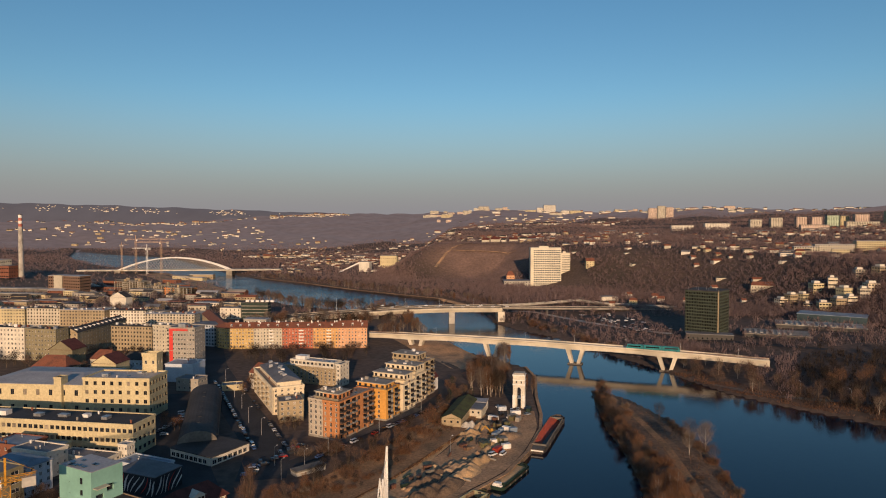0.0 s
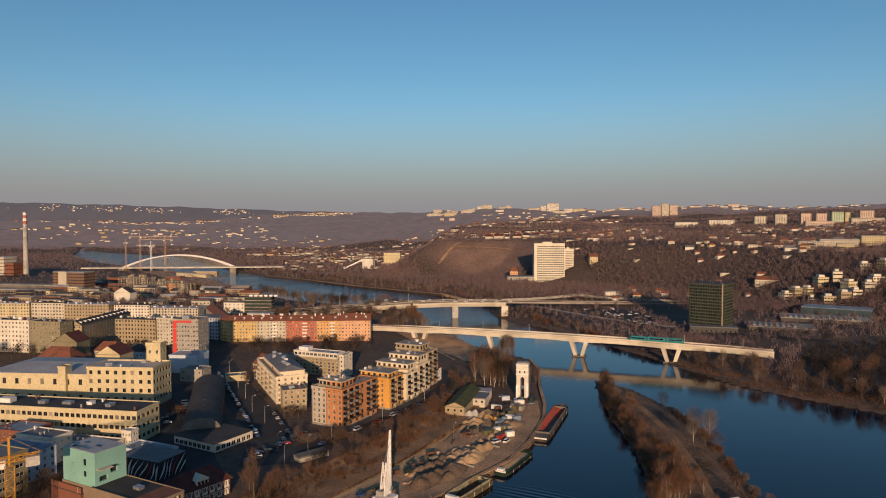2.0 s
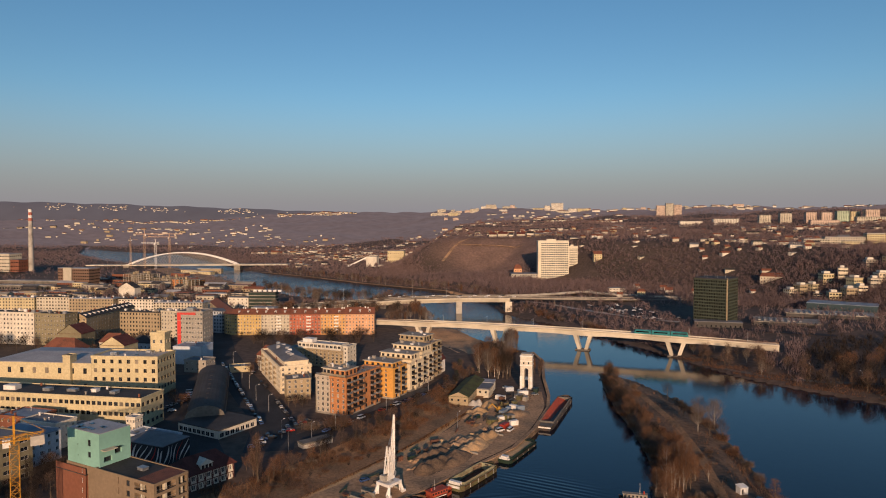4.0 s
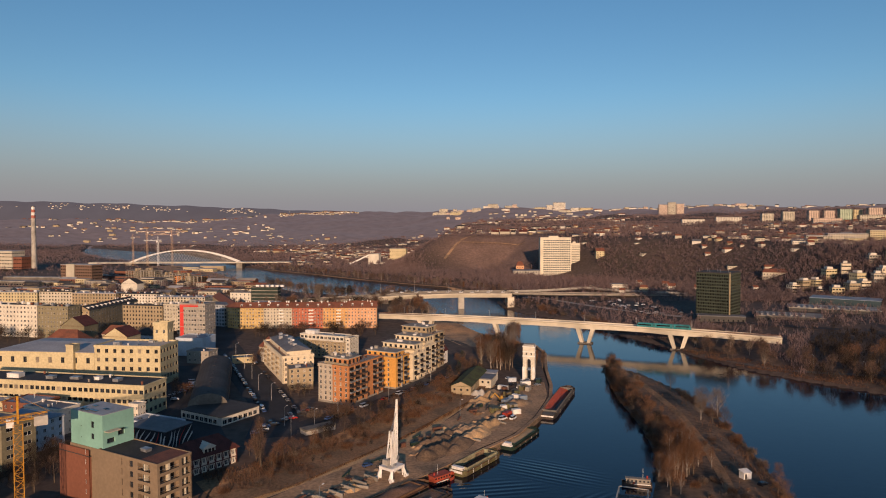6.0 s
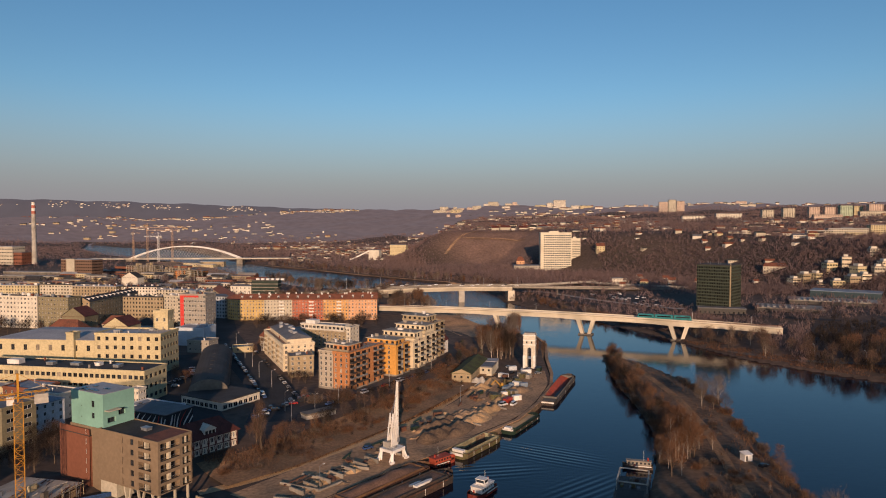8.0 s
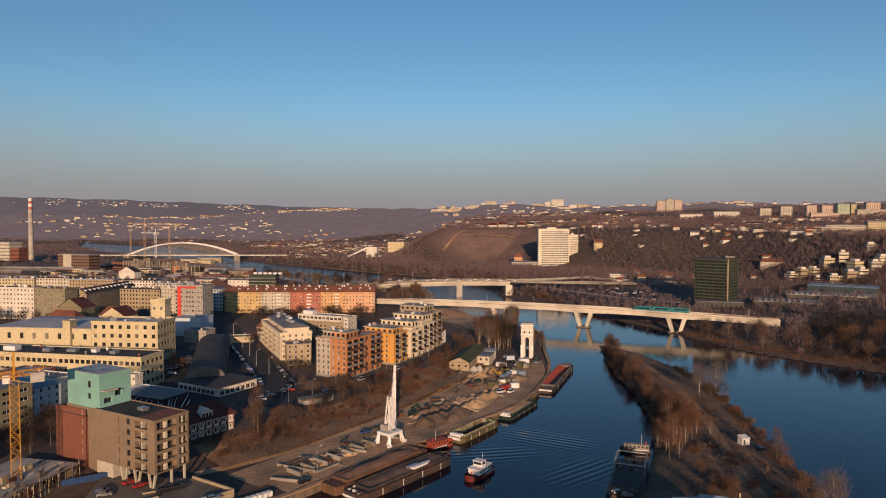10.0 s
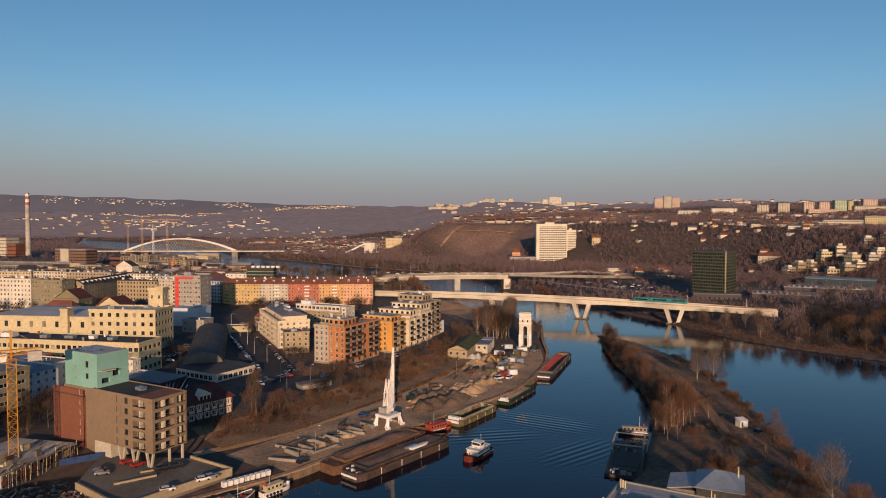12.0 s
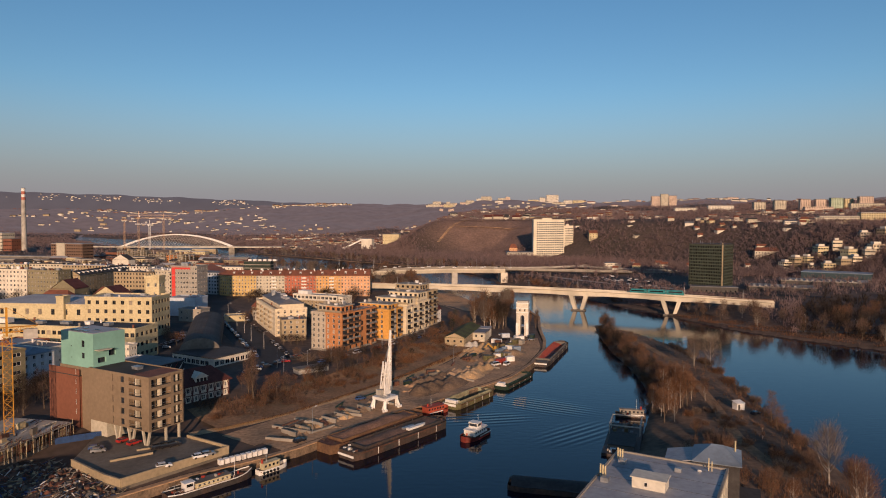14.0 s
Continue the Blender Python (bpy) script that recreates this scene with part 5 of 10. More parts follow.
# building site and railway yard before the arch bridge
def building_shell(x, y, w, d, floors, turn, label):
    root = thing("building_shell", pose(x, y, 7, 0, 0, turn), label, "building site", "unfinished blocks")
    for k in range(floors):
        part("slab", Geo().box(0, 0, 3.2 * (k + 1) - 0.35, w, d, 3.2 * (k + 1)), W_SAND, root)
        g = Geo()
        n = max(2, int(w / 6))
        for i in range(n + 1):
            for yy in (0.4, d - 1.2):
                xx = min(w - 0.9, w * i / n)
                g.box(xx, yy, 3.2 * k - (1 if k == 0 else 0), xx + 0.8, yy + 0.8, 3.2 * (k + 1) - 0.36)
        g.box(w * 0.35, d * 0.4, 3.2 * k - (1 if k == 0 else 0), w * 0.6, d - 1.5, 3.2 * (k + 1) - 0.36)
        tagged(part("column", g, M_CONCRETE, root), kind="stuff")
    part("core", Geo().box(w * 0.4, d * 0.45, 3.2 * floors, w * 0.5, d * 0.7, 3.2 * floors + 4), W_SAND, root)


for x, y, w, d, fl, tn in ((-548, 1128, 40, 16, 5, -28), (-508, 1096, 34, 16, 6, -26), (-474, 1080, 30, 14, 4, -24), (-446, 1062, 30, 14, 5, -14), (-412, 1012, 34, 14, 5, -10), (-560, 1190, 52, 14, 4, -30), (-500, 1140, 60, 12, 3, -28), (-600, 1240, 60, 16, 3, -34)):
    building_shell(x, y, w, d, fl, tn, "sandy concrete shell of an unfinished block")
house("town_house", "orange brick warehouse near the river", (-434, 1056), (-384, 1040), 14, 7, 20, W_ORANGE, 4, 14, 4, (1.8, 1.6), m_roof=M_ROOF_GREY, far=True, category="warehouse")
house("town_house", "low red-brown warehouse with flat roof", (-338, 926), (-298, 922), 14, 7, 15, W_BRICK, 2, 12, 3, (1.6, 1.6), m_roof=M_TILE, far=True, category="warehouse")
house("town_house", "pale low office with white parapets", (-322, 884), (-288, 878), 12, 7, 15, W_WHITE, 2, 9, 3, (2.0, 1.6), m_roof=M_ROOF_LIGHT, far=True, category="office building")
house("hall", "long flat depot with pale roof edge", (-735, 1092), (-622, 1072), 20, 7, 15, M_CONC_DARK, 1, 22, 4, (3.4, 2.2), m_roof=M_CONCRETE, far=True, category="depot")
house("hall", "flat goods depot with pale roof edge", (-700, 1024), (-600, 1006), 16, 7, 14, M_CONC_DARK, 1, 20, 3, (3.4, 2.2), m_roof=M_CONCRETE, far=True, category="depot")
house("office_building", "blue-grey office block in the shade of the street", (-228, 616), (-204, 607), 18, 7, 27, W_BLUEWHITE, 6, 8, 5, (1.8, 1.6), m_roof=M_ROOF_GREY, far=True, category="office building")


def long_wall(pts, h, label):
    root = thing("retaining_wall", pose(0, 0, 0), label, "retaining wall")
    for a, b in zip(pts[:-1], pts[1:]):
        d = Vector((b[0] - a[0], b[1] - a[1], 0)).normalized()
        s = Vector((d.y, -d.x, 0))
        A, Bq = Vector((*a, 6)), Vector((*b, 6))
        q4 = [A + s, Bq + s, Bq - s, A - s]
        part("wall", Geo().prism([(p.x, p.y) for p in q4], 4, 6.8 + h), M_CONCRETE, root)


long_wall([(-672, 1225), (-600, 1130), (-540, 1052), (-478, 970), (-440, 925)], 6.5, "long pale concrete retaining wall of the railway")
long_wall([(-700, 1300), (-618, 1205), (-540, 1110), (-470, 1040)], 3.5, "low pale concrete wall beside the tracks")


def goods_train(a, b, n, label):
    m, L = frame_of(a, b, 7.6)
    root = thing("goods_train", m, label, "train")
    step = L / n
    for i in range(n):
        body = part("wagon", Geo().box(step * i + 0.5, -1.5, 1.0, step * (i + 1) - 0.5, 1.5, 3.8).box(step * i + 0.3, -1.6, 3.8, step * (i + 1) - 0.3, 1.6, 4.1), (M_RUST, M_CONC_DARK, M_ROOF_GREY)[i % 3], root)
        part("bogie", Geo().box(step * i + 2, -1.1, -0.2, step * i + 4, 1.1, 1.0).box(step * (i + 1) - 4, -1.1, -0.2, step * (i + 1) - 2, 1.1, 1.0), M_HULL, body)


goods_train((-640, 1250), (-545, 1128), 10, "line of goods wagons on the tracks")
goods_train((-560, 1172), (-470, 1056), 9, "line of grey goods wagons on the tracks")
house("gable_house", "tall white gabled house by the railway", (-440, 893), (-415, 886), 12, 7, 22, W_WHITE, 1, 0, 0, roof="pitched", along="y", rise=7, m_roof=M_ROOF_DARK)
r = house("office_building", "dark green glazed office with white roof cabins", (-230, 782), (-198, 780), 12, 7, 27, wall_mat("dark_green_panels", (0.03, 0.045, 0.036)), 5, 12, 5, (2.8, 1.5), far=True, m_roof=M_ROOF_DARK, category="office building", boxes=[(4 + 6 * k, 4, 4, 4, 2, M_WHITE) for k in range(6)])
for k in range(5):
    part("band", Geo().box(-0.1, -0.2, 3.6 + 4 * k, 32.1, -0.01, 4.5 + 4 * k).box(32.07, -0.2, 3.6 + 4 * k, 32.25, 12, 4.5 + 4 * k), M_CONC_MID, r, "pale horizontal band")
house("office_building", "white block beside the glazed office", (-258, 790), (-232, 786), 10, 7, 20, W_WHITE, 3, 5, 2, far=True, category="office building")
house("hall", "brown flat office hall with pale stair tower", (-634, 1084), (-572, 1064), 22, 7, 36.5, wall_mat("brown_panels", (0.16, 0.1, 0.07)), 6, 14, 8, (2.6, 1.5), far=True, m_roof=M_ROOF_LIGHT, category="office building")
house("stair_tower", "pale concrete stair tower of the brown hall", (-622, 1078.5), (-606, 1073.4), 5, 7, 37.6, W_PALE, 1, 0, 0, far=True, category="tower")
house("power_plant", "cream and brick heating plant", (-960, 1370), (-890, 1352), 30, 12, 48, W_PALE, 5, 18, 6, (3.0, 2.0), far=True, category="heating plant", m_roof=M_ROOF_LIGHT)
house("power_plant", "brick annexe of the heating plant", (-888, 1352), (-868, 1348), 24, 12, 36, W_BRICK, 3, 5, 4, (2.6, 2.4), far=True, category="heating plant")


def tall_chimney():
    root = thing("factory_chimney", pose(-859, 1375, 12), "tall concrete chimney with red and white bands at the top", "chimney")
    part("shaft", Geo().tube((0, 0, -1), (0, 0, 104), 5.2, 4.0, 16), M_CONCRETE, root)
    for i in range(4):
        part("band", Geo().tube((0, 0, 104 + 6 * i), (0, 0, 110 + 6 * i), 4.0 - 0.12 * i, 3.9 - 0.12 * i, 16), wall_mat("faded_red", (0.42, 0.14, 0.1)) if i % 2 == 0 else M_WHITE, root)
    part("rim", Geo().tube((0, 0, 127.9), (0, 0, 129), 4.1, 4.1, 16), M_CONC_DARK, root)


tall_chimney()


# ---- bridges ----
def rail_bridge():
    root = thing("railway_bridge", pose(121, 559, 0, 0, 0, math.degrees(math.atan2(-29, 69))), "pale concrete railway bridge on V-shaped piers", "bridge")
    P = 74.85
    n = 66
    x0, x1 = -3.2 * P, 2.0 * P
    top, bot = [], []
    for i in range(n + 1):
        x = x0 + (x1 - x0) * i / n
        zt = 18.2 - 0.00009 * (x + 25) ** 2
        near = min(abs(x - k * P) for k in range(-3, 3))
        deep = 4.9 + 0.6 * float(ss(24, 6, near))
        top.append((x, zt)), bot.append((x, zt - deep))
    g = Geo()
    for (xa, za), (xb, zb), (xc, zc), (xd, zd) in zip(top[:-1], top[1:], bot[:-1], bot[1:]):
        v = []
        for x, z, zl in ((xa, za, zc), (xb, zb, zd)):
            v += [(x, -5.2, z), (x, -5.2, z - 1.2), (x, -3.6, z - 1.7), (x, -3.2, zl), (x, 3.2, zl), (x, 3.6, z - 1.7), (x, 5.2, z - 1.2), (x, 5.2, z), (x, 4.8, z), (x, 4.8, z - 1.0), (x, -4.8, z - 1.0), (x, -4.8, z)]
        g.add(v, [(i, (i + 1) % 12, 12 + (i + 1) % 12, 12 + i) for i in range(12)])
    part("girder", g, M_BRIDGE, root, "pale concrete box girder")
    for k in range(-3, 2):
        zb = 18.2 - 0.00009 * (k * P + 25) ** 2 - 5.5
        pier = put("pier", None, root, pose(k * P, 0, 0), "V-shaped pale concrete pier")
        for s in (-1, 1):
            v = []
            for x, z, w, hw in ((2.0 * s, -2, 1.3, 2.4), (6.4 * s, zb + 0.4, 1.7, 3.0)):
                v += [(x - w, -hw, z), (x + w, -hw, z), (x + w, hw, z), (x - w, hw, z)]
            put("pier_leg", Geo().add(v, [(0, 1, 5, 4), (1, 2, 6, 5), (2, 3, 7, 6), (3, 0, 4, 7), (4, 5, 6, 7), (3, 2, 1, 0)]).mesh("pier_leg", M_BRIDGE), pier)
        put("pier_foot", Geo().box(-6, -3.6, -3, 6, 3.6, 1.0).mesh("pier_foot", M_CONC_DARK), pier)
    for s in (-1, 1):
        for o in (-0.72, 0.72):
            part("rail", Geo().box(x0, 2.2 * s + o - 0.05, 16.0, x1, 2.2 * s + o + 0.05, 16.2), M_RUST, root)
    for i in range(9):
        x = x0 + (x1 - x0) * (i + 0.5) / 9
        zt = 18.2 - 0.00009 * (x + 25) ** 2
        part("mast", Geo().tube((x, 4.5, zt - 1), (x, 4.5, zt + 6.2), 0.14, 0.1, 5).beam((x, 4.5, zt + 5.6), (x, -2.5, zt + 5.6), 0.1, 0.12), M_METAL, root)


rail_bridge()


def train():
    ang = math.degrees(math.atan2(-29, 69))
    M_T = mat("train_teal", (0.03, 0.2, 0.21), 0.35, 0.1)
    root = thing("train", pose(121 + 0.92 * 42, 559 - 0.39 * 42, 16.9, 0, 0, ang), "teal commuter train with dark window band on the bridge", "train")
    for i in range(3):
        x = i * 14.6
        car = put("carriage", None, root, pose(x, -2.2, 0))
        v = []
        prof = [(-1.4, 0.3), (-1.45, 2.0), (-1.35, 3.3), (-0.8, 3.9), (0.8, 3.9), (1.35, 3.3), (1.45, 2.0), (1.4, 0.3)]
        nose0, nose1 = (1.6 if i == 0 else 0), (1.6 if i == 2 else 0)
        g = Geo()
        a = [(nose0 * (0.2 + 0.8 * (z / 3.9)), y, z) for y, z in prof]
        b = [(14.0 - nose1 * (0.2 + 0.8 * (z / 3.9)), y, z) for y, z in prof]
        g.add(a + b, [(k, (k + 1) % 8, 8 + (k + 1) % 8, 8 + k) for k in range(8)] + [tuple(range(7, -1, -1)), tuple(range(8, 16))])
        put("body", g.mesh("body", M_T), car)
        put("window_band", Geo().box(1.8, -1.49, 1.9, 12.2, -1.40, 2.9).box(1.8, 1.40, 1.9, 12.2, 1.49, 2.9).mesh("window_band", M_GLASS), car)
        for bx in (2.5, 11.5):
            put("bogie", Geo().box(bx - 1.3, -1.1, -0.55, bx + 1.3, 1.1, 0.35).mesh("bogie", M_HULL), car)


train()


def deck_run(root, name, pts, half, deep, deck_m, rail_m):
    """An elevated carriageway along points (x, y, z), with fascia, asphalt and parapets."""
    P = [Vector(p) for p in pts]
    side = []
    for i in range(len(P)):
        d = P[min(i + 1, len(P) - 1)] - P[max(i - 1, 0)]
        side.append(Vector((d.y, -d.x, 0)).normalized())
    g, ga, gr = Geo(), Geo(), Geo()
    for i in range(len(P) - 1):
        v, va = [], []
        for p, s in ((P[i], side[i]), (P[i + 1], side[i + 1])):
            v += [p + s * half, p + s * half - Vector((0, 0, 0.9)), p + s * half * 0.6 - Vector((0, 0, deep)), p - s * half * 0.6 - Vector((0, 0, deep)), p - s * half - Vector((0, 0, 0.9)), p - s * half]
            va += [p + s * (half - 0.6) + Vector((0, 0, 0.05)), p - s * (half - 0.6) + Vector((0, 0, 0.05))]
        g.add(v, [(k, (k + 1) % 6, 6 + (k + 1) % 6, 6 + k) for k in range(6)])
        ga.add(va, [(0, 2, 3, 1)])
        for sg in (1, -1):
            ring = []
            for p, s in ((P[i], side[i]), (P[i + 1], side[i + 1])):
                for o, h in ((-0.15, 0.0), (0.15, 0.0), (0.15, 1.05), (-0.15, 1.05)):
                    ring.append(p + s * (sg * (half - 0.2) + o) + Vector((0, 0, h)))
            gr.add(ring, [(0, 1, 5, 4), (1, 2, 6, 5), (2, 3, 7, 6), (3, 0, 4, 7)])
    part("deck", g, deck_m, root)
    part("carriageway", ga, M_ASPHALT, root)
    part("railing", gr, rail_m, root)


def road_bridge():
    root = thing("road_bridge", pose(0, 0, 0), "wide concrete motorway bridge with railings on low piers", "bridge")
    for yo in (0, 17):
        deck_run(root, "deck", [(-190, 770 + yo, 9.5), (-120, 783 + yo, 13), (-40, 792 + yo, 17.2), (20, 795 + yo, 18.6), (60, 797 + yo, 18.4), (82, 798 + yo, 18.2)], 7, 5.0, M_BRIDGE, M_CONC_MID)
    for x, y, z in ((-70, 789, 11), (21, 795, 13.7)):
        part("pier", Geo().box(x - 3.5, y - 6, -3, x + 3.5, y + 23, z), M_CONC_DARK if x < 0 else M_CONCRETE, root)
    part("abutment", Geo().box(77, 791, -2, 85, 824, 14.0), M_BRIDGE, root, "concrete abutment")
    for i in range(6):
        x = -120 + 42 * i
        part("lamp_post", Geo().tube((x, 803, 14), (x, 803, 29), 0.16, 0.1, 5).beam((x, 800.5, 29), (x, 805.5, 29), 0.2, 0.15), M_METAL, root)


def interchange():
    """Viaducts and ramps behind the far abutment."""
    root = thing("viaduct", pose(0, 0, 0), "grey concrete viaduct on slender piers beyond the bridge", "viaduct", "interchange")
    run = [(82, 805, 18.0), (140, 815, 15.8), (200, 824, 14.2), (260, 826, 13.4), (330, 818, 12.6), (400, 800, 12.0)]
    deck_run(root, "deck", run, 8, 2.2, M_CONC_MID, M_CONC_MID)
    for x, y, z in run[1:]:
        for dy in (-4, 4):
            part("pier", Geo().tube((x, y + dy, 4), (x, y + dy, z - 2.4), 0.9, 0.9, 8), M_CONC_DARK, root)
    root = thing("ramp", pose(0, 0, 0), "curving concrete slip ramp with pale parapet", "ramp", "interchange")
    run = [(84, 826, 17.4), (120, 850, 15.8), (160, 880, 14.8), (190, 902, 14.6), (212, 926, 14.6), (236, 962, 15)]
    deck_run(root, "deck", run, 4.5, 1.8, M_CONC_MID, M_CONCRETE)
    for x, y, z in run[1:-1]:
        part("pier", Geo().tube((x, y, 6), (x, y, z - 1.6), 0.8, 0.8, 8), M_CONC_DARK, root)
    root = thing("ramp", pose(0, 0, 0), "straight concrete ramp joining the viaduct", "ramp", "interchange")
    run = [(194, 906, 14.6), (222, 874, 14.6), (262, 852, 14.2), (310, 838, 13.6), (360, 826, 12.8)]
    deck_run(root, "deck", run, 4.2, 1.8, M_CONC_MID, M_CONCRETE)
    for x, y, z in run[1:-1]:
        part("pier", Geo().tube((x, y, 6), (x, y, z - 1.6), 0.8, 0.8, 8), M_CONC_DARK, root)


road_bridge()
interchange()


def arch_bridge():
    a, b = Vector((-738, 1545, 13)), Vector((-484, 1562, 13))
    root = thing("arch_bridge", pose(0, 0, 0), "white tied-arch bridge with net of thin hangers", "bridge")
    for off in (-9, 9):
        g = Geo()
        n = 40
        q = []
        for i in range(n + 1):
            t = i / n
            p = a.lerp(b, t) + Vector((0, off * (1 - 0.35 * math.sin(math.pi * t)), 29 * (1 - (2 * t - 1) ** 2)))
            q.append(p)
        ring = [p + Vector((0, sy * 1.5, sz * 1.2)) for p in q for sy, sz in ((-1, -1), (1, -1), (1, 1), (-1, 1))]
        g.add(ring, [(4 * i + k, 4 * i + (k + 1) % 4, 4 * i + 4 + (k + 1) % 4, 4 * i + 4 + k) for i in range(n) for k in range(4)])
        part("arch", g, M_WHITE, root, "white steel arch rib")
        h = Geo()
        for i in range(2, n - 1):
            for s in (-3, 3):
                j = min(max(i + s, 0), n)
                d = a.lerp(b, j / n) + Vector((0, off, 1))
                h.tube(q[i], d, 0.28, 0.28, 3)
        tagged(part("hanger", h, M_CONCRETE, root), kind="stuff")
    part("deck", Geo().beam(a - Vector((90, 5, 0)), b + Vector((120, 4, 0)), 30, 2.6), M_BRIDGE, root)
    for p, w in ((a, 14), (b, 14), (b + Vector((60, 3, 0)), 6)):
        part("pier", Geo().box(p.x - w / 2, p.y - 11, -3, p.x + w / 2, p.y + 11, 11.6), M_CONC_MID, root)


arch_bridge()


def tower_crane(x, y, z, h, jib, ang, material, label, s=1.0, back=None):
    root = thing("tower_crane", pose(x, y, z, 0, 0, ang), label, "tower crane")
    w = 1.0 * s

    def lattice(a, b, n, width, name, parent):
        g = Geo()
        a, b = Vector(a), Vector(b)
        d = (b - a).normalized()
        u = d.cross(Vector((0, 0, 1)))
        u = u.normalized() if u.length > 0.01 else Vector((1, 0, 0))
        t = u.cross(d)
        c = [(u * sx + t * sy) * width for sx, sy in ((-1, -1), (1, -1), (1, 1), (-1, 1))]
        for k in range(4):
            g.beam(a + c[k], b + c[k], 0.16 * s, 0.16 * s)
        for i in range(n):
            p, q = a.lerp(b, i / n), a.lerp(b, (i + 1) / n)
            for k in range(4):
                e, f = (c[k], c[(k + 1) % 4]) if i % 2 else (c[(k + 1) % 4], c[k])
                g.beam(p + e, q + f, 0.1 * s, 0.1 * s)
                g.beam(q + c[k], q + c[(k + 1) % 4], 0.09 * s, 0.09 * s)
        part(name, g, material, parent)
    lattice((0, 0, 0), (0, 0, h), int(h / (1.9 * s)), w, "mast", root)
    lattice((-(back or jib * 0.28), 0, h + 1.5 * s), (jib, 0, h + 1.5 * s), int(jib * 1.28 / (1.8 * s)), 0.6 * s, "jib", root)
    part("apex", Geo().beam((0, 0, h), (0, 0, h + 7 * s), 0.5 * s, 0.5 * s).beam((0, 0, h + 7 * s), (jib * 0.6, 0, h + 2.2 * s), 0.08 * s, 0.08 * s).beam((0, 0, h + 7 * s), (-jib * 0.25, 0, h + 2.2 * s), 0.08 * s, 0.08 * s), material, root)
    part("counterweight", Geo().box(-(back or jib * 0.28), -0.8 * s, h - 1.0 * s, -(back or jib * 0.28) + 3 * s, 0.8 * s, h + 1.4 * s), M_CONCRETE, root)
    part("cab", Geo().box(0.8 * s, -1.6 * s, h - 0.8 * s, 2.4 * s, -0.2 * s, h + 1.2 * s), M_WHITE, root)


tower_crane(-131.8, 200.5, 5, 34.8, 34, 214, mat("crane_orange", (0.5, 0.24, 0.025), 0.5, 0.15, 0.5, 2), "orange lattice tower crane on the building site", 1.25, 8)
M_CRANE_P = mat("faded_orange", (0.55, 0.36, 0.22), 0.6, 0.15, 0.5, 2)
tower_crane(-678, 1500, 8, 76, 86, 3, M_CRANE_P, "orange tower crane at the far bridge", 1.7)
tower_crane(-649, 1490, 8, 56, 30, 190, M_WHITE, "white tower crane at the far bridge", 1.7)
tower_crane(-613, 1480, 8, 70, 60, 178, M_CRANE_P, "orange tower crane beside the river", 1.7, 18)
tower_crane(-708, 1495, 8, 64, 18, 60, M_CRANE_P, "slender orange tower crane beside the river", 1.3)


# ---- right bank: towers, halls, villas ----
def slab_tower(A, B, depth, z0, z1, label, floors, cols, wall, band):
    m, W = frame_of(A, B, z0)
    root = thing("slab_tower", m, label, "tower block")
    H = z1 - z0
    fh = H / floors
    g = Geo()
    wins = []
    wg = Geo()
    x_in = W * 0.1
    ws = [(round(x_in + (W * 0.88) / cols * i + 0.25, 3), round(fh * k + 1.1, 3), round((W * 0.88) / cols - 0.5, 3), round(fh * 0.46, 3)) for k in range(1, floors - 1) for i in range(cols)]
    facade(g, (0, 0), (1, 0), (0, -1), W, -2, H, ws, 0.35)
    for u, v, w, h in ws:
        wg.add([(u, 0.3, v), (u + w, 0.3, v), (u + w, 0.3, v + h), (u, 0.3, v + h)], [(0, 1, 2, 3)])
    nc = max(3, int(depth / 4))
    for p, e, out, L in (((W, 0), (0, 1), (1, 0), depth), ((0, depth), (0, -1), (-1, 0), depth)):
        w2 = [(round(L / nc * i + 0.7, 3), round(fh * k + 1.1, 3), round(L / nc - 1.4, 3), round(fh * 0.45, 3)) for k in range(1, floors - 1) for i in range(nc)]
        facade(g, p, e, out, L, -2, H, w2, 0.3)
        for u, v, w, h in w2:
            a, b = (p[0] + e[0] * u - out[0] * 0.25, p[1] + e[1] * u - out[1] * 0.25), (p[0] + e[0] * (u + w) - out[0] * 0.25, p[1] + e[1] * (u + w) - out[1] * 0.25)
            wg.add([(*a, v), (*b, v), (*b, v + h), (*a, v + h)], [(0, 1, 2, 3)])
    facade(g, (W, depth), (-1, 0), (0, 1), W, -2, H, [])
    part("wall", g, wall, root)
    tagged(part("glazing", wg, M_GLASS_BLUE, root), kind="stuff")
    part("roof", Geo().box(-0.3, -0.3, H, W + 0.3, depth + 0.3, H + 0.9), band, root)
    part("roof_hut", Geo().box(W * 0.3, depth * 0.3, H + 0.9, W * 0.6, depth * 0.7, H + 3.4), band, root)
    for k in range(3):
        part("aerial", Geo().tube((W * (0.1 + 0.35 * k), depth * 0.4, H + 0.8), (W * (0.1 + 0.35 * k), depth * 0.4, H + 7), 0.18, 0.1, 4), M_METAL, root)
    for k in (0.012, 0.065):
        part("pilaster", Geo().box(W * k, -0.7, -1, W * k + 1.3, -0.004, H), wall, root)
    return root


W_TOWER = wall_mat("tower_cream", (0.66, 0.6, 0.47), 0.06)
slab_tower((164.8, 1122), (217.5, 1122), 17, 11, 79, "cream high-rise hall of residence with window bands", 22, 15, W_TOWER, W_TOWER)
slab_tower((222, 1152), (239, 1152), 14, 11, 68.5, "lower cream high-rise behind the first", 19, 8, W_TOWER, W_TOWER)
house("hall", "flat concrete annexe at the foot of the tower", (118, 1110), (163, 1108), 30, 11, 24, W_GREY, 3, 10, 4, far=True, category="hall")


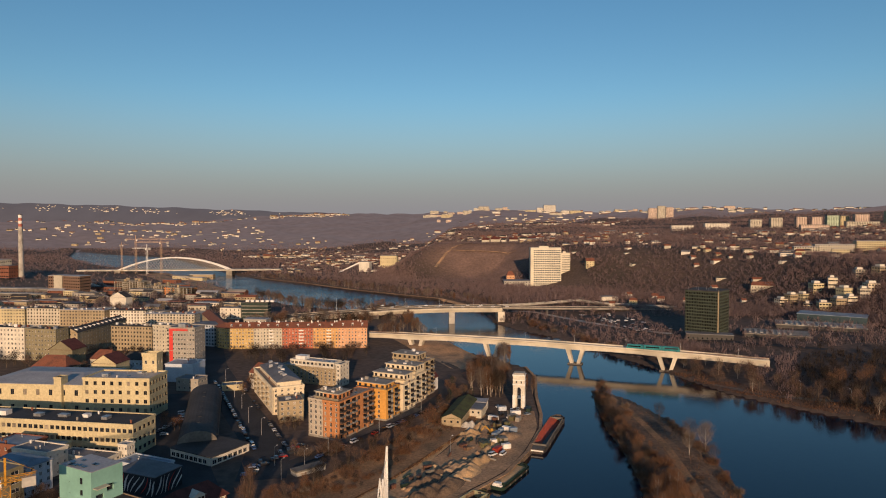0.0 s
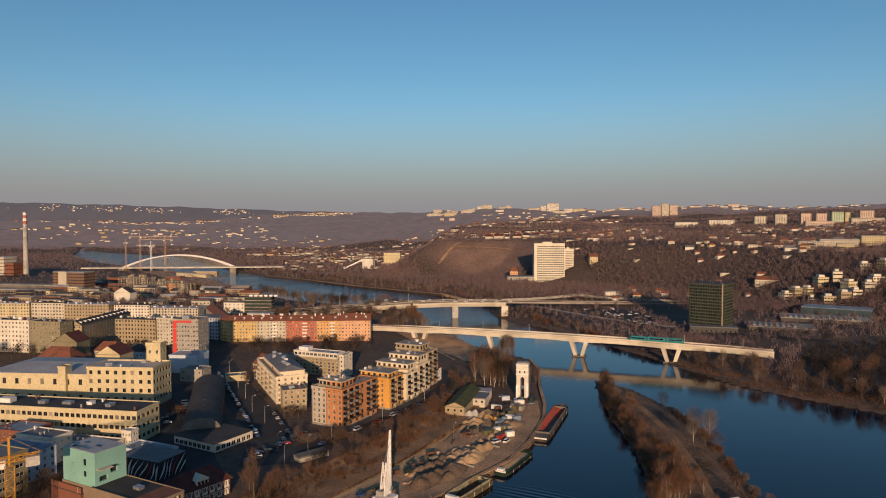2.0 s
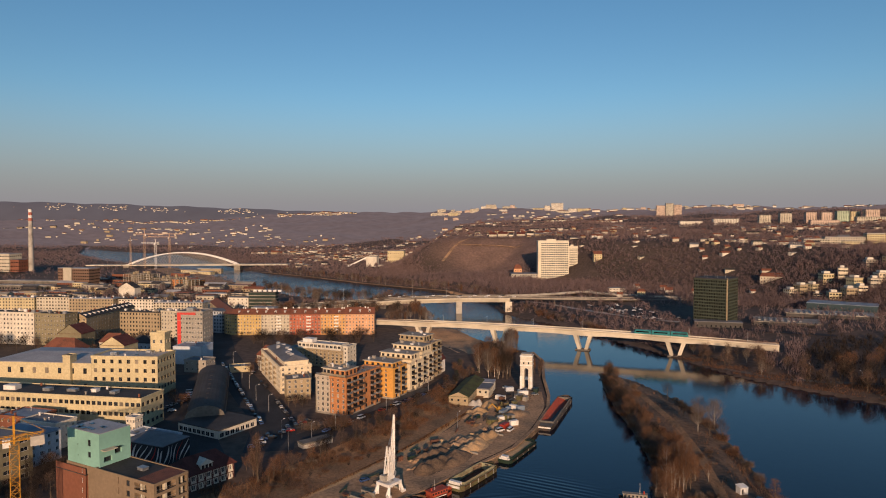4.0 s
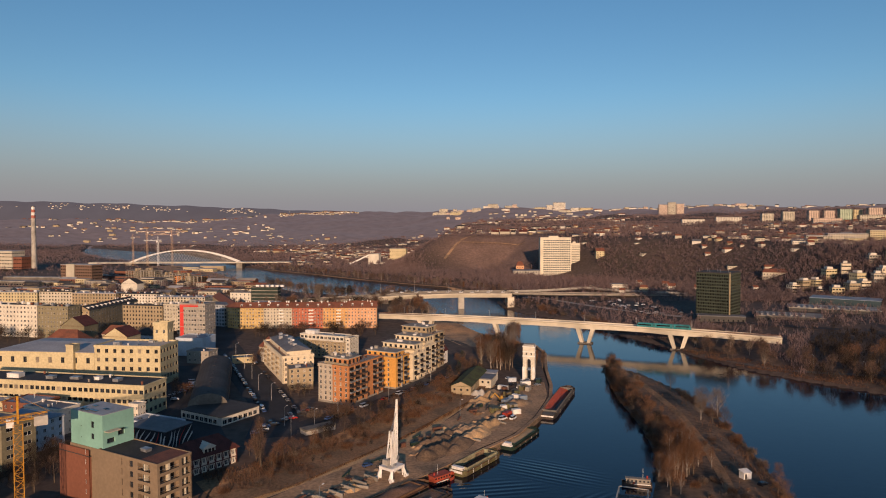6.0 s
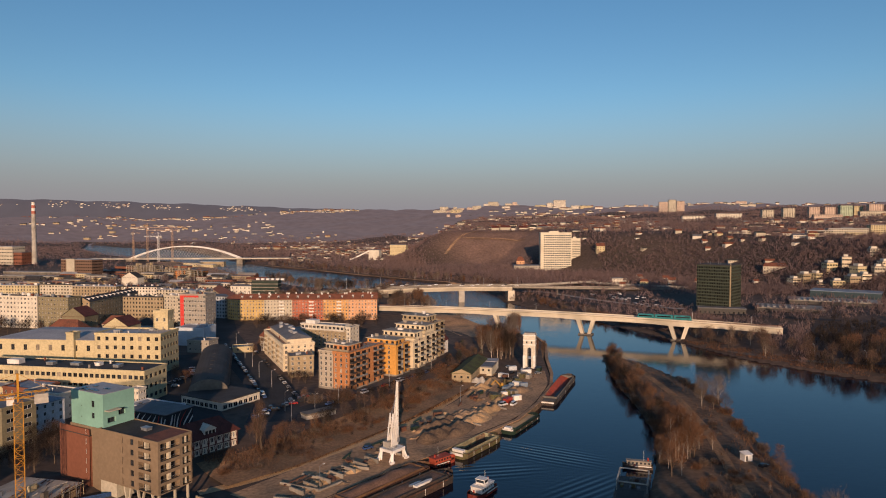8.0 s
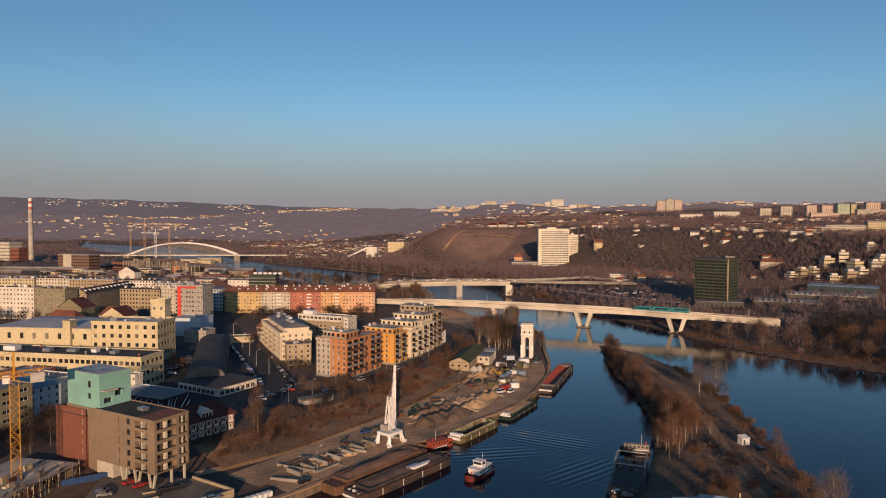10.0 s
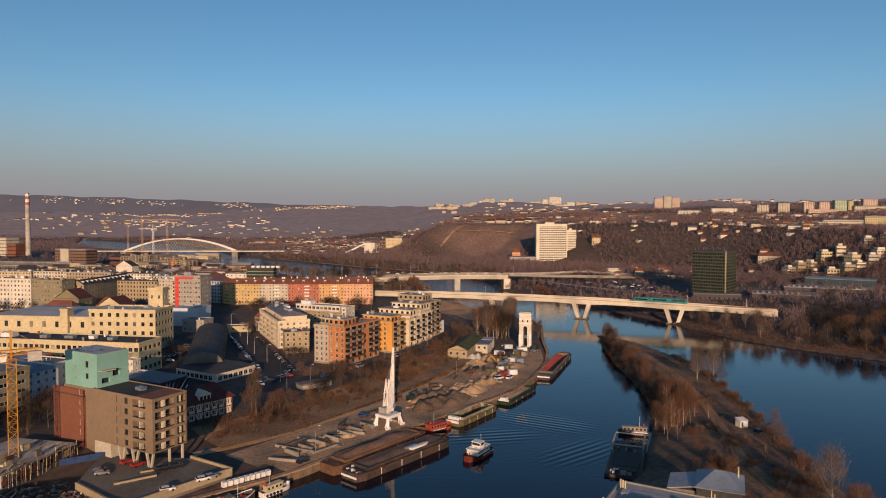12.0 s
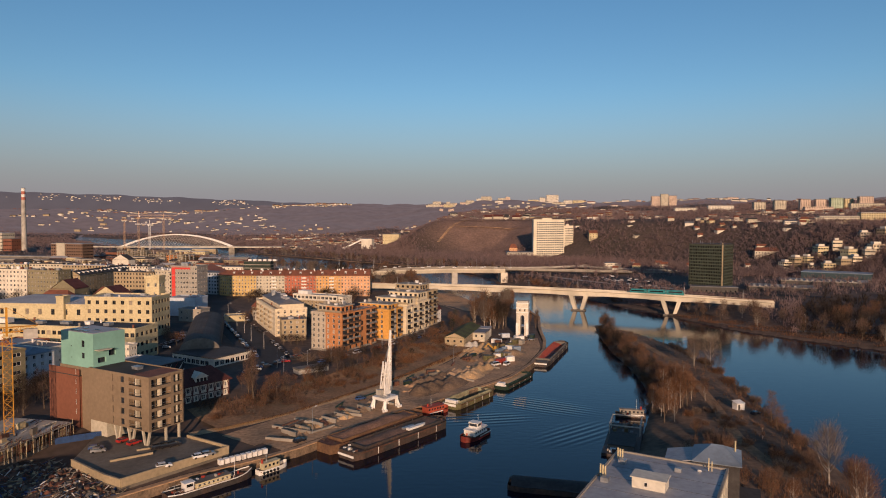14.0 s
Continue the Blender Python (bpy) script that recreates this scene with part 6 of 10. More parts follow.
def green_office():
    A, B = (251.0, 652), (275.5, 630.5)
    W_G = wall_mat("dark_green_glazing", (0.055, 0.066, 0.048))
    m, W = frame_of(A, B, 9)
    root = thing("green_tower", m, "dark green glazed office slab with pale corner strip", "office tower")
    H, D, fl = 45, 31.0, 13
    g, wg, sp = Geo(), Geo(), Geo()
    for p, e, out, L, n in (((0, 0), (1, 0), (0, -1), W, 20), ((W, 0), (0, 1), (1, 0), D, 10)):
        ws = [(round(L / n * i + 0.2, 3), round(4 + (H - 5) / fl * k + 0.9, 3), round(L / n - 0.4, 3), round((H - 5) / fl * 0.62, 3)) for k in range(fl) for i in range(n)]
        facade(g, p, e, out, L, -3, H, ws, 0.25)
        for u, v, w, h in ws:
            a, b = (p[0] + e[0] * u - out[0] * 0.2, p[1] + e[1] * u - out[1] * 0.2), (p[0] + e[0] * (u + w) - out[0] * 0.2, p[1] + e[1] * (u + w) - out[1] * 0.2)
            wg.add([(*a, v), (*b, v), (*b, v + h), (*a, v + h)], [(0, 1, 2, 3)])
    g.box(0.2, D - 0.5, -3, W - 0.1, D, H).box(0, 0.2, -3, 0.5, D, H)
    part("wall", g, W_G, root)
    tagged(part("glazing", wg, mat("green_glass", (0.016, 0.021, 0.018), 0.15, 0.5, 0.5, 0.5, spec=0.6, island=True), root), kind="stuff")
    part("corner_strip", Geo().box(W - 0.9, -0.3, -2, W + 0.3, -0.004, H + 1.5), W_SAND, root, "pale vertical corner strip")
    part("roof", Geo().box(-0.4, -0.4, H, W + 0.2, D + 0.3, H + 0.8), M_ROOF_DARK, root)
    for i in range(6):
        part("aerial", Geo().tube((2 + i * 5, 3 + (i % 2) * 8, H + 0.7), (2 + i * 5, 3 + (i % 2) * 8, H + 4), 0.15, 0.1, 4), M_METAL, root)


green_office()
W_HALL = wall_mat("dark_hall_panels", (0.075, 0.07, 0.065))
house("hall", "low white pavilion before the green tower", (244, 630), (285, 618), 14, 8, 14, W_HALL, 1, 10, 3, far=True, m_roof=M_ROOF_GREY, category="hall")
house("hall", "wide flat hall with pale roof edge", (300, 628), (352, 604), 34, 9, 14.5, W_HALL, 1, 14, 6, far=True, m_roof=M_CONC_MID, category="hall", boxes=[(4 + 5 * k, 6, 2, 20, 0.7, M_CONCRETE) for k in range(8)])
house("hall", "flat hall with ribbed roof lights", (352, 668), (424, 634), 34, 10, 17, W_HALL, 1, 14, 6, far=True, m_roof=M_CONCRETE, category="hall", boxes=[(3 + 5 * k, 4, 2.0, 20, 0.8, M_CONCRETE) for k in range(14)])
house("hall", "dark teal sports hall", (394, 706), (446, 668), 30, 11, 23, wall_mat("dark_teal_panels", (0.04, 0.065, 0.075)), 1, 6, 2, (3, 3), far=True, m_roof=M_ROOF_BLUE, category="hall")
rg = random.Random(8)
for x, y, w, h in ((424, 797, 10, 11), (435, 794, 12, 14), (447, 788, 9, 12), (444, 749, 12, 12), (457, 738, 12, 15), (470, 737, 10, 13), (466, 799, 13, 14), (480, 792, 9, 16), (474, 752, 12, 17), (486, 741, 10, 14), (499, 747, 14, 12), (438, 770, 8, 8), (512, 790, 12, 10), (528, 770, 12, 11)):
    z = ground_z(x, y)
    r = house("villa", "white cubic villa with large windows and roof terrace", (x, y), (x + w, y - rg.uniform(-3, 5)), 12, z, z + h, rg.choice([W_SAND, W_CREAM, W_PALE, W_CREAM2]), 3, 4, 3, (2.2, 1.6), group="hillside villas", category="villa", m_roof=M_CONC_MID, far=True)
    part("roof_storey", Geo().box(2, 2, h, w * 0.7, 9, h + 2.8), W_WHITE, r)
z = ground_z(437, 868) - 3
house("villa", "long orange-red roofed house on the slope", (424, 872), (452, 862), 13, z, z + 9, W_PALE, 2, 8, 3, roof="pitched", rise=4.5, hip=3, m_roof=M_TILE, far=True, category="villa")
for x0, x1, y, lab in ((574, 610, 1040, "cream hillside apartment slab"), (614, 672, 1050, "long cream hillside apartment slab"), (676, 760, 1042, "long pale hillside apartment slab"), (602, 622, 985, "white house on the hillside")):
    z = ground_z((x0 + x1) / 2, y)
    house("hillside_block", lab, (x0, y), (x1, y - 10), 13, z - 1, z + 13, rg.choice([W_CREAM, W_PALE]), 4, int((x1 - x0) / 3.6), 3, (2.0, 1.6), far=True, category="apartment house", m_roof=M_ROOF_LIGHT)


# housing estate on the plateau
def panel_house(x, y, w, h, wall, turn=0.0):
    z = ground_z(x, y)
    return house("panel_house", "pale prefabricated tower block on the plateau", (x - w / 2, y), (x + w / 2, y - w * turn), 14, z - 1, z + h, wall, max(3, int(h / 3)), max(4, int(w / 4)), 3, (2.2, 1.5), far=True, group="housing estate", category="tower block", m_roof=M_ROOF_GREY)


W_EST = [W_PALE, W_ROSE, wall_mat("pale_green_panels", (0.42, 0.5, 0.36)), W_CREAM, W_WHITE]
for x, y, w, h, c in ((886, 1800, 30, 26, 0), (938, 1790, 30, 28, 0), (990, 1760, 26, 30, 1), (1020, 1740, 26, 30, 1), (1060, 1735, 30, 32, 2), (1095, 1740, 22, 28, 3), (1115, 1700, 34, 30, 1), (1190, 1690, 34, 34, 3), (1240, 1700, 30, 34, 0),
                      (770, 1780, 66, 18, 4), (690, 1820, 60, 14, 4), (985, 1690, 70, 14, 1), (1090, 1660, 80, 13, 0), (950, 2850, 36, 48, 1), (990, 2855, 32, 54, 0), (1028, 2860, 32, 44, 1)):
    panel_house(x, y, w, h, W_EST[c], 0.1)
for k in range(66):
    b = rg.uniform(-0.02, 0.5)
    y = rg.uniform(3500, 4500)
    panel_house(b * y, y, rg.choice([rg.uniform(16, 34), rg.uniform(30, 70)]), rg.uniform(9, 20), rg.choice([W_PALE, W_ROSE, W_CREAM, W_WHITE, W_ROSE]), rg.uniform(-0.1, 0.1))
z = ground_z(640, 3700)
panel_house(640, 3640, 66, 48, W_EST[4])
panel_house(588, 3660, 30, 34, W_EST[4])
for b, y, w in ((-0.005, 3900, 130), (0.02, 3950, 120), (0.05, 3850, 90), (0.075, 3900, 110), (0.1, 3850, 100)):
    panel_house(b * y, y, w * 0.55, 22, W_EST[0])


# small houses strewn over the slopes, a few kinds copied about
def far_house_kind(w, d, h, wall, roof, rise, hip, label):
    return house("far_house", label, (0, 0), (w, 0), d, 0, h, wall, 2, max(2, int(w / 3)), 2, (1.4, 1.5), roof="pitched", rise=rise, hip=hip, m_roof=roof, far=True, group="houses on the slopes", category="house")


KINDS = [far_house_kind(12, 10, 7, W_WHITE, M_TILE, 4.5, 0, "white house with red tiled roof on the slope"), far_house_kind(16, 11, 8, W_CREAM, M_TILE, 4.5, 3, "cream villa with hipped red roof"),
         far_house_kind(20, 11, 9, W_PALE, M_ROOF_DARK, 3.5, 0, "pale house with dark roof"), far_house_kind(11, 11, 9, W_PALE, M_TILE_DARK, 5, 4, "pale villa with dark tiled roof"),
         far_house_kind(34, 12, 9, W_WHITE, M_ROOF_GREY, 2, 0, "long white building with shallow roof"), far_house_kind(14, 10, 6, W_SAND, M_TILE, 5, 0, "sand cottage with steep tiled roof")]
HOUSES = []


SMALL = []


def strew(n, cx, cy, rx, ry, seed, things=0, big=0.15, size=0.62):
    """Houses over an ellipse of the slope; the first few stand as things, the rest join the settlement."""
    q = random.Random(seed)
    made = 0
    for i in range(n):
        a, r = q.uniform(0, 2 * math.pi), math.sqrt(q.random())
        x, y = cx + rx * r * math.cos(a), cy + ry * r * math.sin(a)
        d = shore(np.array([x]), np.array([y]))[0][0]
        if d < 12 or any(abs(x - p[0]) < 13 and abs(y - p[1]) < 15 for p in HOUSES):
            continue
        k = q.choice([0, 1, 2, 3, 5]) if q.random() > big else 4
        s = size * q.uniform(0.8, 1.25)
        m = pose(x, y, ground_z(x, y) - 0.4, 0, 0, q.uniform(-28, 28)) @ Matrix.Diagonal((s, s, s, 1))
        HOUSES.append((x, y))
        if made < things:
            c = copy_thing(KINDS[k], Matrix.Identity(4))
            c.matrix_basis = m
            made += 1
        else:
            SMALL.append((m, 34 if k == 4 else q.uniform(10, 18), q.uniform(9, 12), q.uniform(5, 9), q.choice([0, 0, 1, 1, 2]), q.choice([3, 3, 4, 5])))


for k, m in zip(KINDS, ((-60, 1705), (-35, 1760), (40, 1905), (-110, 1800), (-250, 2050), (-140, 1680))):
    k.matrix_basis = pose(m[0], m[1], ground_z(*m) - 0.5, 0, 0, 12)
    HOUSES.append(m)
strew(80, -110, 1850, 190, 260, 1, 14)
strew(70, -380, 2450, 330, 400, 2, 6)
strew(40, -800, 2850, 360, 300, 3, 4, 0.4)
strew(120, 560, 1300, 330, 330, 4, 26)
strew(60, 330, 1500, 160, 200, 5, 10)
strew(44, 520, 1010, 130, 120, 6, 18)
strew(16, 330, 900, 120, 80, 7, 12)
strew(70, 950, 1500, 260, 180, 8, 10, 0.4)
strew(90, -1500, 3300, 700, 300, 9, 0, 0.5, 0.8)
strew(110, -1900, 4150, 800, 160, 10, 0, 0.5, 0.9)
strew(180, -820, 4250, 260, 160, 12, 0, 0.3, 0.9)
strew(50, 140, 1600, 130, 60, 13, 8)
strew(50, -480, 2150, 150, 90, 14, 4, 0.6)
strew(60, -300, 1750, 120, 300, 15, 6)
strew(110, 1500, 3600, 900, 500, 16, 0, 0.5, 1.0)
strew(120, 300, 2700, 500, 500, 17, 0, 0.3, 0.8)


rq = random.Random(41)
for k in range(150):
    b = rq.gauss(rq.choice([-0.585, -0.55, -0.51, -0.49, -0.44, -0.425, -0.31, -0.33, -0.3, -0.69]), 0.008) if k < 120 else rq.uniform(-0.75, -0.2)
    y = 4790 + rq.gauss(0, 22)
    s = rq.uniform(0.5, 0.95)
    zr = 60 + (float(ridge_top(b)) - 60) * float(np.interp(y, [4760, 4830, 4880], [0.75, 0.93, 1.0]))
    SMALL.append((pose(b * y, y, zr - 1.5, 0, 0, rq.uniform(-20, 20)) @ Matrix.Diagonal((s, s, s, 1)), rq.uniform(8, 20), 10, rq.uniform(5, 9), 0, rq.choice([3, 4, 5])))


def settlement():
    g = Geo()
    for m, w, d, h, cw, cr in SMALL:
        r = h * 0.5
        wall = [(0, 0, -2), (w, 0, -2), (w, d, -2), (0, d, -2), (0, 0, h), (w, 0, h), (w, d, h), (0, d, h)]
        g.add([m @ Vector(p) for p in wall], [(0, 1, 5, 4), (1, 2, 6, 5), (2, 3, 7, 6), (3, 0, 4, 7)], cw)
        roof = [(-0.5, -0.5, h), (w + 0.5, -0.5, h), (w + 0.5, d + 0.5, h), (-0.5, d + 0.5, h), (-0.5, d / 2, h + r), (w + 0.5, d / 2, h + r)]
        g.add([m @ Vector(p) for p in roof], [(0, 1, 5, 4), (2, 3, 4, 5), (1, 2, 5), (3, 0, 4)], cr)
    me = mesh_of("settlement", g.v, g.f, [W_WHITE, W_PALE, W_SAND, M_TILE, M_ROOF_DARK, M_ROOF_GREY], g.s)
    tagged(new("settlement", me), "far settlement of small pale houses on the slopes", "settlement", kind="stuff")


settlement()
house("mill", "white concrete silo and mill by the river", (-170, 1478), (-146, 1472), 16, 8, 36, W_WHITE, 1, 0, 0, far=True, category="mill")
house("mill", "cream mill building behind the silo", (-132, 1600), (-92, 1594), 18, 9, 44, W_CREAM, 4, 8, 3, far=True, category="mill")
house("mill", "low white wing of the mill", (-146, 1474), (-118, 1470), 14, 8, 18, W_WHITE, 1, 5, 2, far=True, category="mill")
part("conveyor", Geo().beam((0, 5, 26), (-52, 5, 1.5), 3, 3), M_WHITE, bpy.data.objects["mill"])
z = ground_z(145, 1480)
for x, y, w, h, lab in ((104, 1440, 16, 7, "sunlit farmstead on the bare knoll"), (124, 1446, 20, 8, "pale manor house on the knoll"), (148, 1450, 9, 6, "small barn beside the manor"), (168, 1470, 18, 6, "long white house on the knoll"), (192, 1474, 14, 7, "pale house with dark roof on the knoll"), (212, 1480, 16, 6, "low pale house on the knoll")):
    z = ground_z(x + w / 2, y) - 0.5
    house("hill_house", lab, (x, y), (x + w, y - 3), 10, z, z + h, W_PALE if w > 15 else W_WHITE, 1, 4, 2, roof="pitched", rise=4.5, far=True, category="house", m_roof=M_TILE_DARK if w > 15 else M_ROOF_DARK)
house("hill_house", "small orange tower house below the knoll", (128, 1160), (142, 1160), 10, ground_z(135, 1160) - 1, ground_z(135, 1160) + 16, W_PEACH, 3, 3, 2, roof="pitched", rise=7, hip=4, far=True, category="house")
house("hill_house", "cream house with tiled roof near the tower", (262, 1128), (276, 1128), 11, ground_z(268, 1130) - 1, ground_z(268, 1130) + 11, W_CREAM, 3, 3, 2, roof="pitched", rise=5, far=True, category="house")

# two unseen blocks, added out of view only to cast shade on the site
house("warehouse", "unseen grey block added to shade the building site", (-150, 124), (-107, 139), 8, 4, 13.2, W_GREY, 2, 8, 2, (1.6, 1.4), m_roof=M_ROOF_GREY, category="warehouse", far=True)
house("office_building", "unseen tall grey block added to shade ground beyond the site", (-205, 112), (-148, 120), 13, 4, 32, W_GREY, 8, 14, 3, (1.6, 1.6), m_roof=M_ROOF_GREY, category="office building", far=True)

# ---- ground surfaces ----
def sheet(name, poly, z, material, label, lift=0.06):
    """A flat surface laid on the level ground."""
    g = Geo()
    g.add([(x, y, z + lift) for x, y in poly], [tuple(range(len(poly)))])
    return tagged(put(name, g.mesh(name, material)), label, name, kind="structure")


def strip(name, path, width, material, label, lift=0.1, step=5.0, cat="road"):
    pts = [Vector((*path[0], 0))]
    for a, b in zip(path[:-1], path[1:]):
        a, b = Vector((*a, 0)), Vector((*b, 0))
        n = max(1, int((b - a).length / step))
        pts += [a.lerp(b, (i + 1) / n) for i in range(n)]
    for _ in range(3):
        pts = [pts[0]] + [(p + q * 2 + r) / 4 for p, q, r in zip(pts[:-2], pts[1:-1], pts[2:])] + [pts[-1]]
    rows = []
    for i, p in enumerate(pts):
        d = (pts[min(i + 1, len(pts) - 1)] - pts[max(i - 1, 0)]).normalized()
        s = Vector((d.y, -d.x, 0))
        rows.append([p + s * (width * k / 4) for k in (-2, -1, 0, 1, 2)])
    xs = np.array([[q.x for q in r] for r in rows])
    ys = np.array([[q.y for q in r] for r in rows])
    zs = height(xs, ys)
    zs = np.maximum(zs, zs.mean(1, keepdims=True)) + lift
    v = np.stack([xs, ys, zs], -1).reshape(-1, 3).tolist()
    f = [(i * 5 + k, i * 5 + k + 1, i * 5 + k + 6, i * 5 + k + 5) for i in range(len(rows) - 1) for k in range(4)]
    return tagged(put(name, mesh_of(name, v, f, material)), label, cat, kind="structure")


strip("road", [(-77, 288), (-84, 330), (-112, 385), (-139, 440), (-176, 520), (-238, 690), (-300, 830)], 22, M_ASPHALT, "grey asphalt street between the blocks", 0.12)
strip("embankment", [(-84, 232), (-66, 250), (-48, 276), (-28, 306), (-10, 337), (8, 372), (18, 410)], 24, M_DRYGRASS, "bank of dry brown grass above the docks", 0.08, cat="bank")
strip("road", [(-72, 300), (-50, 332), (-30, 360), (-6, 400), (8, 436), (4, 470), (-30, 520)], 9, M_ASPHALT, "asphalt quay street with parked cars", 0.14)
strip("pavement", [(-76, 322), (-54, 331), (-33, 362), (-10, 400)], 6, M_PAVING, "paved strip before the terrace", 0.18, cat="pavement")
strip("road", [(-84, 220), (-68, 231), (-30, 278), (-9, 310), (8, 349), (30, 400)], 4.5, M_SAND, "pale sandy lane through the docks", 0.12)
strip("yard", [(-100, 250), (-125, 300), (-140, 360), (-165, 440)], 40, M_ASPHALT, "dark asphalt yard around the hall", 0.06, cat="yard")
strip("road", [(300, 930), (240, 870), (190, 860), (140, 846), (120, 800), (140, 740), (168, 700), (215, 660), (280, 610), (340, 560)], 11, M_ASPHALT, "curving slip road on the far bank", 0.2)
strip("road", [(100, 850), (130, 830), (150, 790), (175, 745), (205, 700), (240, 660)], 9, M_CONCRETE, "pale concrete ramp on the far bank", 0.5)
strip("car_park", [(196, 800), (215, 740), (232, 680)], 46, M_ASPHALT, "asphalt car park on the far bank", 0.16, cat="car park")
strip("road", [(205, 480), (225, 448), (250, 428), (300, 400), (380, 350)], 5, M_PAVING, "riverside path on the far bank", 0.15)
strip("embankment", [(-400, 1462), (-246, 1306), (-139, 1181), (-76, 1117), (10, 1030), (54, 938)], 7, M_QUAY, "pale stone river embankment", 0.3, cat="bank")
strip("path", [(118, 452), (122, 400), (122, 340), (116, 290), (108, 250), (100, 215), (98, 170)], 4.2, M_DRYGRASS, "worn earth track along the spit", 0.12, cat="path")
strip("railway", [(-560, 1190), (-500, 1090), (-440, 1000), (-380, 900)], 26, M_CONC_DARK, "railway tracks and ballast near the river", 0.2, cat="railway")
strip("yard", [(-56, 211), (-53, 214.5), (-21, 255), (0, 281), (13, 296), (26, 311), (39, 339), (51, 375), (54, 408)], 17, M_QUAY, "trampled sandy dock yard", 0.08, cat="yard")


strip("yard", [(-66, 214), (-37, 254), (-7, 296), (11, 327), (23, 356), (30, 386)], 17, M_QUAY, "sandy upper dock yard", 0.1, cat="yard")
strip("bank", [(-34, 690), (-14, 640), (6, 592), (22, 552), (34, 520)], 46, M_QUAY, "bare sandy bank below the railway bridge", 0.12, cat="bank")
strip("path", [(2, 1312), (11, 1330), (25, 1358), (39, 1380), (60, 1400), (83, 1415), (114, 1425), (150, 1432)], 6, M_QUAY, "pale worn path over the bare knoll", 0.9, cat="path")
strip("path", [(76, 1398), (120, 1402), (160, 1404), (205, 1400)], 4, M_QUAY, "pale terrace path across the knoll", 0.8, cat="path")
strip("path", [(40, 1368), (90, 1366), (130, 1362), (168, 1352)], 5, M_QUAY, "worn track across the knoll", 0.8, cat="path")


strip("yard", [(-650, 1520), (-585, 1440), (-520, 1340), (-450, 1220), (-385, 1110)], 70, M_QUAY, "sandy building yard near the far bridge", 0.25, cat="yard")
for k in range(7):
    strip("railway", [(-705 + 13 * k, 1330), (-610 + 13 * k, 1215), (-520 + 12 * k, 1100), (-430 + 10 * k, 985), (-372 + 7 * k, 900)], 2.6, M_CONC_MID if k % 2 else M_RUST, "railway track on brown ballast", 0.4, cat="railway")


def quay_wall():
    pts = [p for p in LEFT_BANK if 90 < p[1] < 540]
    for a, b in zip(pts[:-1], pts[1:]):
        d = Vector((b[0] - a[0], b[1] - a[1], 0))
        L = d.length
        m, _ = frame_of(a, b, 0)
        g = Geo()
        n = max(1, int(L / 2.4))
        g.box(-0.02, -0.5, -3, L + 0.02, 1.2, 2.55)
        tagged(put("quay_wall", g.mesh("quay_wall", mat("quay_stone", (0.2, 0.14, 0.092), 0.9, 0.3, 0.3, 1.5, 0.1, alt=(0.11, 0.08, 0.055))), None, m), "weathered stone quay wall along the docks", "quay wall", kind="structure")
        g = Geo().box(0, -0.65, 2.55, L, 1.3, 2.85)
        tagged(put("coping", g.mesh("coping", M_QUAY), None, m), "pale coping stones on the quay", "coping", kind="structure")


quay_wall()


# ---- boats ----
def hull_mesh(L, W, H, bow=0.16, stern=0.08, sheer=0.5, n=14, draft=1.2):
    """An open-topped ship's hull, bow at +x; origin at the waterline."""
    rows = []
    for i in range(n + 1):
        t = i / n
        x = L * t
        if t > 1 - bow:
            k = (t - (1 - bow)) / bow
            w = W / 2 * math.sqrt(max(0.0, 1 - k * k * 0.92))
        elif t < stern:
            k = (stern - t) / stern
            w = W / 2 * (1 - 0.25 * k)
        else:
            w = W / 2
        z = H + sheer * (max(0, t - 0.75) * 4) ** 2 + sheer * 0.4 * (max(0, 0.12 - t) * 8)
        rows.append([(x, -w, z), (x, -w * 0.96, 0.1), (x, -w * 0.7, -draft), (x, w * 0.7, -draft), (x, w * 0.96, 0.1), (x, w, z)])
    g = Geo()
    for a, b in zip(rows[:-1], rows[1:]):
        g.add(a + b, [(k, k + 1, 7 + k, 6 + k) for k in range(5)])
    g.add(rows[0], [(0, 1, 2, 3, 4, 5)])
    g.add(rows[-1], [(5, 4, 3, 2, 1, 0)])
    return g, rows


